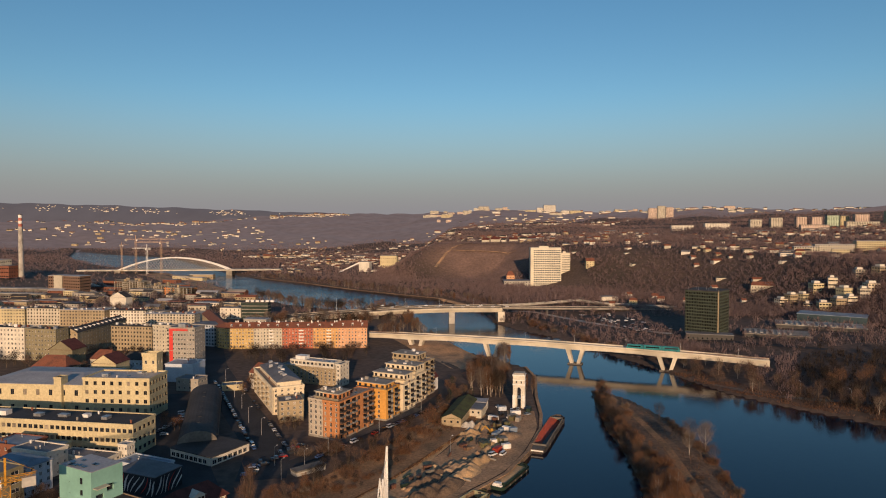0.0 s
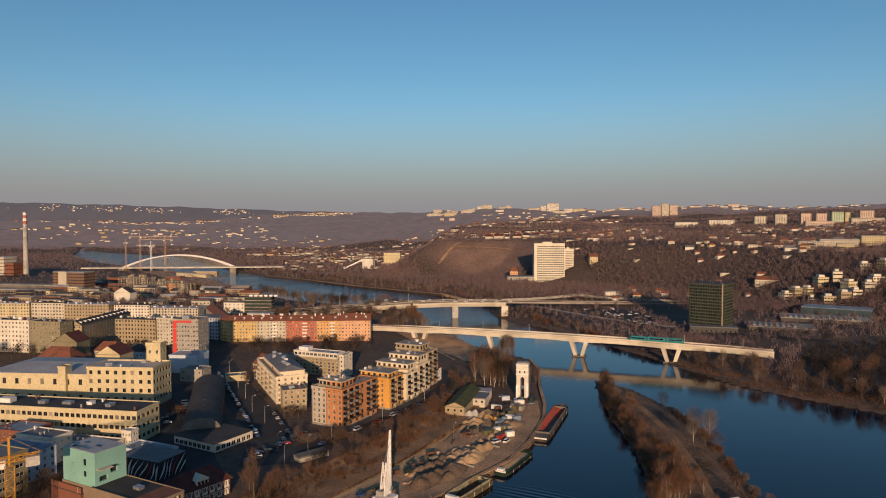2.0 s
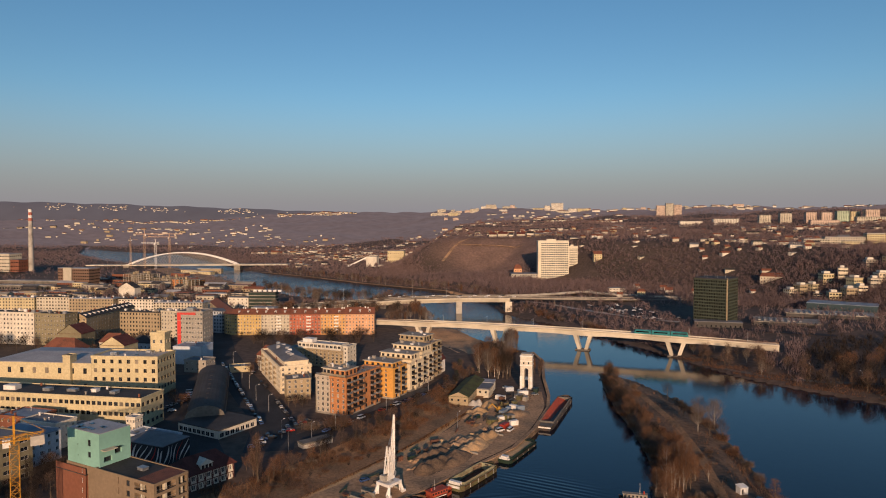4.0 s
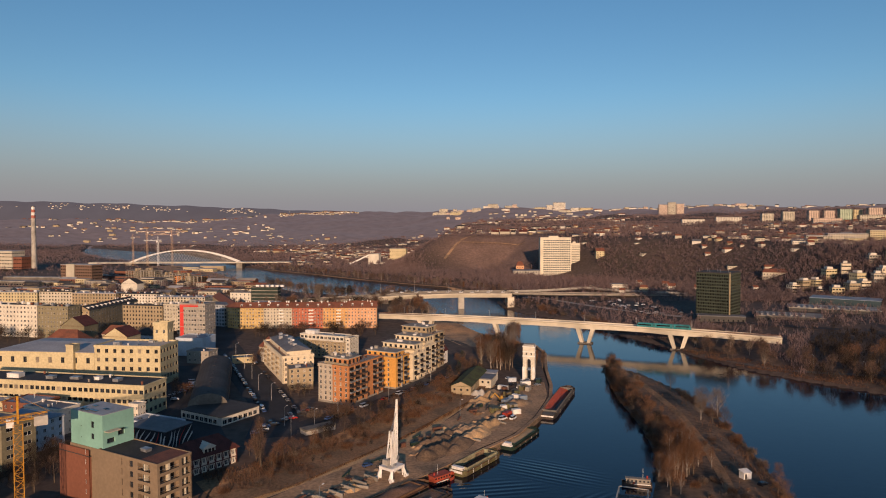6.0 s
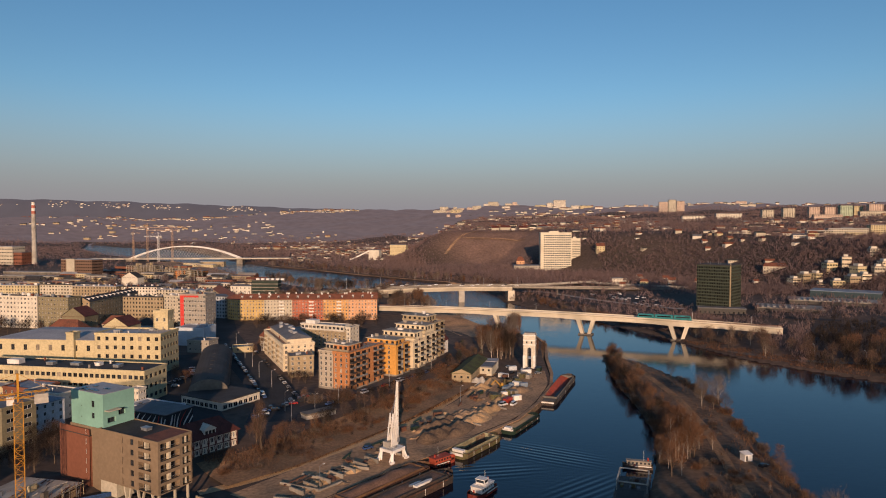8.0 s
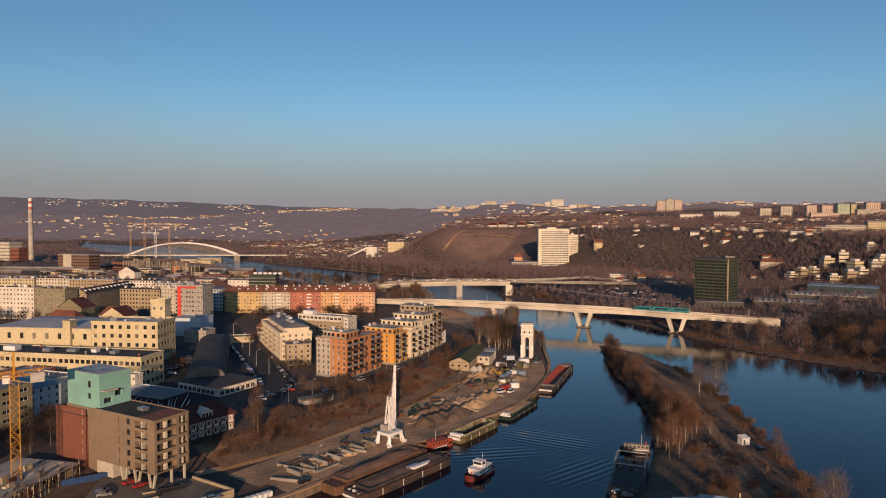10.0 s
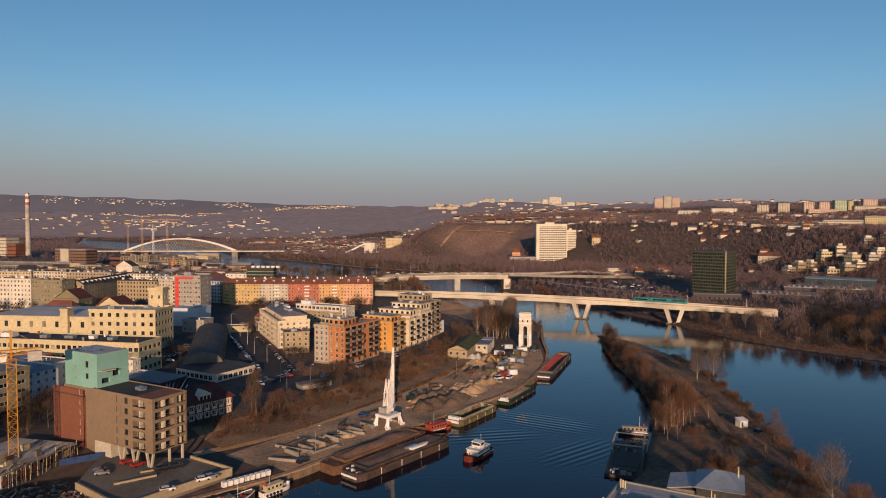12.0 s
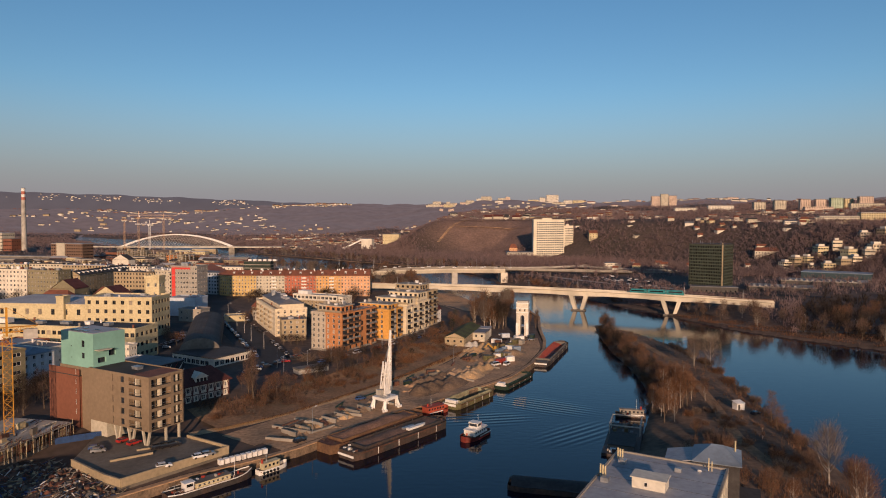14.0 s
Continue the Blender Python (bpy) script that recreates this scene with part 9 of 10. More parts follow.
# ---- flat-roofed works on the spit, near the camera's foot ----
def near_roof():
    F = (38.4, 139.6)
    e = Vector((0.868, -0.497))
    n = Vector((-0.497, -0.868))
    root = thing("riverside_works", pose(F[0], F[1], 3, 0, 0, math.degrees(math.atan2(e.y, e.x)) + 180), "grey flat-roofed works with pale walls and roof huts", "works building")
    # local x runs to the left-back, y towards the camera's foot
    W, D, H = 22.0, 46.0, 23.0
    g = Geo()
    ws = grid_wins(D, 12, 6, 0.5, 3.7, 1.8, 1.9)
    facade(g, (0, 0), (0, 1), (1, 0), D, -2, H, ws)
    facade(g, (-W, D), (0, -1), (-1, 0), D, -2, H, ws)
    facade(g, (-W, 0), (1, 0), (0, -1), W, -2, H, grid_wins(W, 6, 6, 0.5, 3.7, 1.8, 1.9))
    facade(g, (0, D), (-1, 0), (0, 1), W, -2, H, [])
    part("wall", g, W_PALE, root)
    for u, v, w, h in ws:
        put("window", window_mesh(w, h, M_WHITE, M_GLASS), root, pose(-W + 0.15, D - u, v, 0, 0, -90))
    part("roof", Geo().box(-W + 0.3, 0.3, H - 0.4, -0.3, D - 0.3, H + 0.02), M_ROOF_LIGHT, root)
    c = Geo()
    c.box(-W - 0.1, -0.1, H - 0.3, 0.1, 0.3, H + 0.35).box(-W - 0.1, D - 0.3, H - 0.3, 0.1, D + 0.1, H + 0.35).box(-W - 0.1, 0.3, H - 0.3, -W + 0.3, D - 0.3, H + 0.35).box(-0.3, 0.3, H - 0.3, 0.1, D - 0.3, H + 0.35)
    part("parapet", c, M_CONC_MID, root)
    hut = part("roof_hut", Geo().box(-13.2, 14.4, H, -7.2, 18.0, H + 2.0).box(-13.5, 14.1, H + 2.0, -6.9, 18.3, H + 2.2), W_WHITE, root)
    put("window", window_mesh(0.7, 0.9, M_WHITE, M_GLASS, "plain"), hut, pose(-9.4, 18.02, H + 0.5, 0, 0, 180))
    for x, y in ((-1.2, 4.6), (-0.6, 15.5)):
        for k in range(3):
            part("flue", Geo().tube((x - 0.55 * k, y + 0.3 * k, H), (x - 0.55 * k, y + 0.3 * k, H + 2.4), 0.17, 0.17, 8), W_CREAM, root)
        part("vent_unit", Geo().box(x - 2.2, y + 1.4, H, x - 0.8, y + 3.0, H + 0.9), M_METAL, root)
    for k in range(7):
        part("roof_seam", Geo().box(-W + 0.4, 3 + 6 * k, H + 0.02, -0.4, 3.12 + 6 * k, H + 0.06), M_ROOF_GREY, root)
    part("aerial", Geo().tube((-18.6, 2.2, H), (-18.6, 2.2, H + 2.6), 0.12, 0.1, 6).tube((-19.2, 2.2, H), (-19.2, 2.2, H + 2.0), 0.1, 0.1, 6), W_CREAM, root)
    part("dish", Geo().tube((-17.2, 4.6, H + 0.4), (-17.2, 4.5, H + 0.5), 0.4, 0.4, 10), M_WHITE, root)
    part("ac_unit", Geo().box(-14, 5.2, H, -12.8, 6.2, H + 0.8), M_METAL, root)


near_roof()


def hip_shed():
    root = thing("workshop", pose(63, 160, 3, 0, 0, -24), "grey metal hip-roofed workshop beside the works", "workshop")
    W, D, H = 10.5, 12, 13.6
    # dark roofing colour on the walls stands in for shade falling on them
    part("wall", Geo().box(0, 0, -2, W, D, H), M_ROOF_DARK, root)
    pitched_roof(root, W, D, H, 2.8, M_ROOF_BLUE, hip=4.5, over=0.5)
    part("vent", Geo().tube((9.5, 8, H + 0.5), (9.5, 8, H + 3.6), 0.2, 0.2, 6), W_CREAM, root)
    part("annexe", Geo().box(-6.5, 1, -2, -0.01, 11, H - 1.6), M_CONC_DARK, root)
    part("annexe_roof", Geo().add([(-7, 0.6, H - 1.6), (0, 0.6, H - 0.2), (0, 11.4, H - 0.2), (-7, 11.4, H - 1.6), (-7, 0.6, H - 1.8), (0, 0.6, H - 0.4), (0, 11.4, H - 0.4), (-7, 11.4, H - 1.8)],
                                  [(0, 1, 2, 3), (7, 6, 5, 4), (0, 4, 5, 1), (1, 5, 6, 2), (2, 6, 7, 3), (3, 7, 4, 0)]), M_ROOF_LIGHT, root)
    part("annexe", Geo().box(W + 0.01, 2, -2, W + 5, D - 2, 5), M_ROOF_DARK, root)


hip_shed()


hut = thing("hut", pose(115, 249, ground_z(115, 249), 0, 0, 18), "small white hut with lean-to roof on the spit", "hut")
part("wall", Geo().prism([(0, 0), (3.6, 0), (3.6, 2.6), (0, 2.6)], -0.3, 2.5), M_WHITE, hut)
part("roof", Geo().add([(-0.2, -0.2, 2.5), (3.8, -0.2, 2.5), (3.8, 2.8, 3.2), (-0.2, 2.8, 3.2), (-0.2, -0.2, 2.36), (3.8, -0.2, 2.36), (3.8, 2.8, 3.06), (-0.2, 2.8, 3.06)], [(0, 1, 2, 3), (7, 6, 5, 4), (0, 4, 5, 1), (1, 5, 6, 2), (2, 6, 7, 3), (3, 7, 4, 0)]), M_WHITE, hut)
part("door", Geo().box(0.5, -0.04, 0, 1.4, -0.004, 2.0), M_ROOF_DARK, hut)


# ---- loose rubble on the building site ----
def site_rubble():
    q = random.Random(202)
    mats = [M_CONC_DARK, M_RUST, W_SAND, M_CONC_MID, W_BRICK, M_ROOF_DARK, M_WHITE, M_BLUEFENCE]
    g = Geo()
    made = 0
    while made < 900:
        x, y = q.uniform(-128, -82), q.uniform(148, 194)
        if y > 173 + (-84 - x) * 0.72 or y < 149 + (-84 - x) * 0.4:
            continue
        made += 1
        z, a = ground_z(x, y) + 0.05, q.uniform(0, math.pi)
        dx, dy = math.cos(a), math.sin(a)
        s = q.choice([0, 0, 0, 1, 1, 2, 2, 3, 3, 4, 5, 5, 6, 7])
        if q.random() < 0.5:
            L = q.uniform(0.8, 3.4)
            g.beam((x, y, z + q.uniform(0.05, 0.4)), (x + dx * L, y + dy * L, z + q.uniform(0.1, 1.1)), q.uniform(0.08, 0.3), q.uniform(0.05, 0.15), s)
        else:
            w, d = q.uniform(0.25, 1.1), q.uniform(0.2, 0.8)
            g.prism([(x, y), (x + dx * w, y + dy * w), (x + dx * w - dy * d, y + dy * w + dx * d), (x - dy * d * 0.9, y + dx * d)], z - 0.2, z + q.uniform(0.15, 0.7), s)
    tagged(new("rubble", mesh_of("rubble", g.v, g.f, mats, g.s)), "scattered rubble, planks and blocks on the building site", "rubble", kind="stuff")


site_rubble()

# ---- trees ----
def bare_tree(name, h, spread, seed, twig_m, bark_m, label, style="round", twigs=1500, limbs=16):
    """A leafless tree: tapered trunk, rising limbs, and a crown of fine twigs round the limbs."""
    q = random.Random(seed)
    t = Geo()
    lean = (q.uniform(-0.5, 0.5), q.uniform(-0.5, 0.5))
    r0 = 0.017 * h
    top = h * 0.9

    def axis(z):
        k = z / h
        return Vector((lean[0] * k * k, lean[1] * k * k, z))
    n = 6
    for i in range(n):
        a, b = top * i / n, top * (i + 1) / n
        t.tube(axis(a - (0.6 if i == 0 else 0)), axis(b), r0 * (1 - 0.88 * i / n), r0 * (1 - 0.88 * (i + 1) / n), 6, 0, False)
    low = {"round": 0.16, "poplar": 0.06, "larch": 0.08}[style]
    curves = [(axis(h * 0.45), axis(h * 0.7), axis(top))]
    for i in range(limbs):
        k = (i + q.random()) / limbs
        z0 = h * (low + (0.72 - low) * k)
        a = i * 2.4 + q.uniform(-0.5, 0.5)
        if style == "larch":
            z0 = h * (low + 0.86 * k)
            out, up = spread * (1.02 - z0 / h) * q.uniform(0.8, 1.1), -h * 0.01
        elif style == "poplar":
            out, up = spread * q.uniform(0.4, 0.85), h * q.uniform(0.24, 0.34) * (1.1 - 0.5 * k)
        else:
            out, up = spread * 0.86 * q.uniform(0.6, 1.05) * math.sin(math.pi * min(0.95, 0.28 + 0.62 * k)), h * q.uniform(0.22, 0.36) * (1.1 - 0.45 * k)
        p0 = axis(z0)
        d = Vector((math.cos(a), math.sin(a), 0))
        mid = p0 + d * out * 0.6 + Vector((0, 0, up * 0.4))
        end = p0 + d * out + Vector((q.uniform(-0.3, 0.3), q.uniform(-0.3, 0.3), up))
        t.tube(p0, mid, r0 * 0.36 * (1.1 - 0.6 * k), r0 * 0.2 * (1.1 - 0.6 * k), 4, 0, False).tube(mid, end, r0 * 0.2 * (1.1 - 0.6 * k), r0 * 0.05, 3, 0, False)
        curves.append((p0, mid, end))
        if style != "larch":
            a2 = a + q.choice((-1, 1)) * q.uniform(0.5, 1.1)
            e2 = mid + Vector((math.cos(a2) * out * 0.5, math.sin(a2) * out * 0.5, up * q.uniform(0.4, 0.8)))
            t.tube(mid, e2, r0 * 0.12, r0 * 0.04, 3, 0, False)
            curves.append((mid, mid.lerp(e2, 0.5), e2))
    root = put(name, t.mesh(name, bark_m))
    tagged(root, label, "tree", "bare trees")
    v, f = [], []
    sg = {"round": 0.05, "poplar": 0.024, "larch": 0.03}[style] * h
    for i in range(twigs):
        a, b, c = q.choice(curves)
        w = q.uniform(0.3, 1.05)
        p = a.lerp(b, w * 2) if w < 0.5 else b.lerp(c, w * 2 - 1)
        p = p + Vector((q.gauss(0, sg), q.gauss(0, sg), q.gauss(0, sg * 0.9)))
        outv = Vector((p.x, p.y, 0))
        outv = outv.normalized() if outv.length > 0.2 else Vector((0, 0, 0))
        if style == "larch":
            d = outv * 0.9 + Vector((q.uniform(-0.8, 0.8), q.uniform(-0.8, 0.8), q.uniform(-0.6, 0.3)))
        elif style == "poplar":
            d = outv * q.uniform(0, 0.25) + Vector((q.uniform(-0.25, 0.25), q.uniform(-0.25, 0.25), 1))
        else:
            d = outv * q.uniform(0.1, 0.8) + Vector((q.uniform(-0.55, 0.55), q.uniform(-0.55, 0.55), q.uniform(0.35, 1.2)))
        d.normalize()
        L = h * q.uniform(0.05, 0.13)
        s = d.cross(Vector((q.uniform(-1, 1), q.uniform(-1, 1), q.uniform(-1, 1)))).normalized() * q.uniform(0.009, 0.024) * (h / 11) * math.sqrt(2600 / twigs)
        k = len(v)
        v += [p - s, p + s, p + d * L]
        f.append((k, k + 1, k + 2))
    put("crown", mesh_of("crown", v, f, twig_m), root)
    return root


def bush(name, h, w, seed, twig_m, label, n=700):
    q = random.Random(seed)
    v, f = [], []
    for i in range(n):
        a, r = q.uniform(0, 2 * math.pi), math.sqrt(q.random()) * w * 0.5
        p = Vector((math.cos(a) * r * 0.75, math.sin(a) * r * 0.75, q.uniform(-0.2, h * 0.45)))
        d = Vector((math.cos(a) * r / w * 1.6 + q.uniform(-0.5, 0.5), math.sin(a) * r / w * 1.6 + q.uniform(-0.5, 0.5), q.uniform(0.4, 1.2))).normalized()
        L = h * q.uniform(0.3, 0.6)
        s = d.cross(Vector((q.uniform(-1, 1), q.uniform(-1, 1), q.uniform(-1, 1)))).normalized() * q.uniform(0.012, 0.04)
        k = len(v)
        v += [p - s, p + s, p + d * L]
        f.append((k, k + 1, k + 2))
    ob = put(name, mesh_of(name, v, f, twig_m))
    return tagged(ob, label, "shrub", "bare shrubs")


KIND = {
    "round": [bare_tree("tree", 11, 4.0, 1, M_TWIG, M_BARK, "bare brown deciduous tree with fine twigs", "round"),
              bare_tree("tree", 12, 4.4, 2, M_TWIG, M_BARK, "bare brown deciduous tree with fine twigs", "round")],
    "rust": [bare_tree("tree", 11, 3.6, 3, M_TWIG_RED, M_BARK, "bare tree with rusty brown twigs", "round"),
             bare_tree("tree", 12, 3.2, 4, M_TWIG_RED, M_BARK, "bare tree with rusty brown twigs", "round")],
    "pale": [bare_tree("tree", 15, 4.6, 5, M_TWIG_PALE, M_BIRCH, "pale bare tree with grey-gold twigs", "round", 3200, 22)],
    "birch": [bare_tree("tree", 14, 3.0, 6, M_TWIG_RED, M_BIRCH, "bare birch with pale trunk and rusty twigs", "round")],
    "poplar": [bare_tree("tree", 16, 1.9, 7, M_TWIG_RED, M_BARK, "slender bare poplar with upright twigs", "poplar"), bare_tree("tree", 17, 2.2, 8, M_TWIG, M_BARK, "slender bare poplar with upright twigs", "poplar")],
    "larch": [bare_tree("tree", 14, 3.2, 9, M_TWIG_RED, M_BARK, "rusty brown conifer on the spit", "larch")],
    "dark": [bare_tree("tree", 12, 4.6, 10, M_TWIG_DARK, M_BARK, "dark bare tree with dense twigs", "round")],
    "ever": [bare_tree("tree", 11, 3.0, 11, M_NEEDLE, M_BARK, "dark green conifer between the houses", "larch")],
    "bush": [bush("shrub", 3.4, 4.6, 12, M_TWIG_RED, "rusty brown leafless riverside shrub"), bush("shrub", 3.0, 5.2, 13, M_TWIG, "brown leafless shrub on the bank"), bush("shrub", 2.6, 4.0, 14, M_TWIG_PALE, "straw-coloured dry shrub on the bank")],
}
BASE_H = {"round": 11.5, "rust": 11.5, "pale": 15, "birch": 14, "poplar": 16.5, "larch": 14, "dark": 12, "ever": 11, "bush": 3.0}
PLACED = set()
TQ = random.Random(99)


GROVE = None


def tree(kind, x, y, h=None):
    d = float(shore(np.array([x]), np.array([y]))[0][0])
    if d < 0.6:
        return
    ob = TQ.choice(KIND[kind])
    s = (h or BASE_H[kind]) / BASE_H[kind] * TQ.uniform(0.9, 1.1)
    m = pose(x, y, ground_z(x, y) - 0.1, TQ.uniform(-3, 3), TQ.uniform(-3, 3), TQ.uniform(0, 360)) @ Matrix.Diagonal((s * TQ.uniform(0.85, 1.15), s * TQ.uniform(0.85, 1.15), s, 1))
    if GROVE is not None:
        GROVE.append((ob, m))
    elif ob.name not in PLACED:
        PLACED.add(ob.name)
        ob.matrix_basis = m
    else:
        c = copy_thing(ob, Matrix.Identity(4))
        c.matrix_basis = m


def join_grove(name, label):
    """All trees of a grove too far off to count, as one mesh."""
    mats, cos, idx, tot, slots = [], [], [], [], []
    base = 0
    for ob, m in GROVE:
        for o in (ob, *ob.children):
            me = o.data
            if me.materials[0] not in mats:
                mats.append(me.materials[0])
            c = np.empty(len(me.vertices) * 3, np.float32)
            me.vertices.foreach_get("co", c)
            c = c.reshape(-1, 3) @ np.array(m.to_3x3()).T + np.array(m.translation)
            li = np.empty(len(me.loops), np.int32)
            me.loops.foreach_get("vertex_index", li)
            lt = np.empty(len(me.polygons), np.int32)
            me.polygons.foreach_get("loop_total", lt)
            cos.append(c), idx.append(li + base), tot.append(lt), slots.append(np.full(len(lt), mats.index(me.materials[0]), np.int32))
            base += len(c)
    co, li, lt, sl = np.concatenate(cos), np.concatenate(idx), np.concatenate(tot), np.concatenate(slots)
    me = bpy.data.meshes.new(name)
    me.vertices.add(len(co))
    me.vertices.foreach_set("co", co.astype(np.float32).ravel())
    me.loops.add(len(li))
    me.loops.foreach_set("vertex_index", li)
    me.polygons.add(len(lt))
    me.polygons.foreach_set("loop_start", np.concatenate([[0], np.cumsum(lt)[:-1]]).astype(np.int32))
    me.polygons.foreach_set("material_index", sl)
    for k in mats:
        me.materials.append(k)
    me.update(calc_edges=True)
    tagged(new(name, me), label, "woods", kind="stuff")


def along(path, n, off, jitter, kinds, h0, h1, free=None):
    L = [math.hypot(b[0] - a[0], b[1] - a[1]) for a, b in zip(path[:-1], path[1:])]
    for i in range(n):
        s = sum(L) * (i + TQ.random()) / n
        k = 0
        while s > L[k] and k < len(L) - 1:
            s -= L[k]
            k += 1
        a, b = path[k], path[k + 1]
        t = s / L[k]
        dx, dy = (b[0] - a[0]) / L[k], (b[1] - a[1]) / L[k]
        o = off + TQ.uniform(-jitter, jitter)
        x, y = a[0] + (b[0] - a[0]) * t + dy * o, a[1] + (b[1] - a[1]) * t - dx * o
        if free is None or free(x, y):
            tree(TQ.choice(kinds), x, y, TQ.uniform(h0, h1))


def patch(cx, cy, rx, ry, n, kinds, h0, h1):
    for i in range(n):
        a, r = TQ.uniform(0, 2 * math.pi), math.sqrt(TQ.random())
        tree(TQ.choice(kinds), cx + rx * r * math.cos(a), cy + ry * r * math.sin(a), TQ.uniform(h0, h1))


# the spit
along([(112, 462), (101, 377), (97, 314), (92, 283)], 46, -4.5, 3.0, ["rust", "dark", "round", "rust"], 7, 12)
along([(112, 462), (101, 377), (97, 314), (92, 283), (82, 252)], 34, -1.6, 1.2, ["bush"], 2.5, 4.5)
patch(95, 266, 9, 20, 16, ["birch", "rust", "birch"], 11, 15)
patch(86, 246, 6, 10, 6, ["birch", "rust"], 9, 13)
along([(143, 395), (144, 340), (138, 293), (129, 246), (121, 200)], 40, 3.0, 2.2, ["bush", "bush", "dark"], 2, 4.5)
for k, x, y, h in (("pale", 129, 327, 15), ("round", 133, 322, 13), ("pale", 141, 320, 18), ("round", 137, 318, 12), ("dark", 131, 352, 10), ("pale", 142, 338, 17), ("round", 138, 351, 14), ("dark", 134, 386, 11), ("larch", 122.5, 238, 14), ("rust", 120.5, 230, 11), ("rust", 118.5, 222, 8), ("rust", 118.5, 213, 6), ("pale", 108, 178, 19), ("birch", 103, 158, 17),
                   ("birch", 100, 151, 15), ("rust", 107, 165, 12), ("rust", 110, 172, 10), ("rust", 84, 163, 10), ("birch", 88, 160, 11), ("rust", 80, 170, 8), ("pale", 75, 193, 8), ("birch", 108, 262, 9), ("rust", 106, 272, 8), ("rust", 114, 204, 7), ("round", 92, 176, 6)):
    tree(k, x, y, h)
along([(120, 420), (112, 360), (110, 300)], 16, 0, 5, ["bush", "rust"], 2.5, 5)
patch(102, 228, 12, 24, 24, ["bush", "bush", "birch"], 1.4, 3.4)
patch(84, 206, 8, 14, 10, ["rust", "dark", "bush"], 4, 7)
patch(112, 300, 10, 30, 14, ["bush"], 1.2, 2.6)
patch(106, 190, 8, 14, 12, ["bush", "rust"], 2, 5)
# docks and embankment
EMB = [(-66, 250), (-48, 276), (-28, 306), (-10, 337), (8, 372), (18, 410)]
along(EMB, 120, -3, 9.5, ["bush", "bush", "bush", "dark", "rust"], 1.8, 4.2)
along(EMB, 44, -12, 4, ["round", "rust", "dark", "round"], 5, 9.5)
for k, x, y, h in (("poplar", -73, 258, 20), ("poplar", -76, 262, 11), ("rust", -80, 266, 7), ("rust", -66, 246, 6), ("bush", -74, 240, 3), ("bush", -80, 236, 3), ("bush", -70, 243, 3), ("poplar", 68, 452, 13), ("poplar", 65, 458, 12), ("rust", 70, 446, 8)):
    tree(k, x, y, h)
patch(38, 462, 13, 30, 30, ["poplar", "rust", "birch", "poplar", "dark", "pale"], 14, 23)
patch(40, 500, 16, 14, 7, ["dark", "rust", "pale"], 11, 17)
patch(16, 440, 9, 28, 16, ["rust", "ever", "ever", "round"], 6, 10)
patch(58, 560, 10, 26, 8, ["pale", "poplar"], 12, 17)
patch(-152, 234, 10, 10, 17, ["dark", "dark", "round"], 7, 11)
patch(-156, 252, 12, 9, 17, ["dark", "dark", "round"], 7, 11)
patch(-168, 268, 8, 5, 6, ["dark", "round"], 5, 8)
along([(66, 570), (32, 600), (-11, 646), (-60, 712)], 12, 8, 5, ["round", "rust", "pale"], 8, 14)
# streets and courtyards
patch(-126, 450, 6, 16, 7, ["rust", "round"], 7, 11)
patch(-88, 420, 8, 14, 6, ["dark", "round"], 6, 9)
GROVE = []
patch(-95, 545, 55, 26, 26, ["dark", "round", "dark"], 9, 13)
patch(-460, 960, 130, 70, 60, ["dark", "round"], 6, 11)
patch(-330, 850, 90, 50, 36, ["dark", "round", "pale"], 7, 12)
patch(-150, 560, 18, 16, 8, ["round", "dark"], 9, 12)
along([(-14, 690), (-22, 770), (-34, 836), (-70, 860)], 34, -9, 9, ["round", "pale", "rust", "poplar"], 10, 17)
along([(-70, 866), (-128, 884), (-200, 932), (-270, 1030)], 52, -7, 6, ["round", "dark", "pale", "rust"], 11, 18)
patch(-150, 850, 34, 22, 22, ["round", "pale", "dark"], 11, 18)
patch(-70, 800, 32, 50, 26, ["round", "dark", "pale"], 9, 15)
patch(-44, 690, 16, 40, 14, ["round", "pale", "poplar"], 9, 15)
patch(-120, 745, 90, 20, 52, ["round", "pale", "dark", "rust"], 9, 16)
along([(-186, 584), (-64, 588)], 20, 0, 4, ["dark", "round"], 5, 9)
patch(-205, 371, 20, 4, 8, ["round"], 6, 9)
patch(-146, 358, 6, 8, 5, ["rust", "round"], 7, 10)
patch(-330, 520, 40, 12, 12, ["round", "dark"], 8, 13)
patch(-372, 536, 26, 6, 10, ["round", "dark"], 8, 13)
patch(-270, 562, 22, 8, 9, ["dark", "round"], 7, 11)
patch(-225, 545, 10, 8, 6, ["dark"], 7, 10)
patch(-250, 500, 30, 14, 8, ["ever", "dark", "round"], 8, 12)
patch(-120, 240, 12, 8, 6, ["rust", "round"], 5, 8)
patch(-60, 322, 14, 10, 12, ["round", "bush"], 4, 8)
patch(-80, 363, 8, 5, 8, ["dark", "round"], 4, 7)
patch(-100, 505, 40, 14, 16, ["dark", "round"], 7, 11)
join_grove("town_trees", "dark bare trees between the town houses")
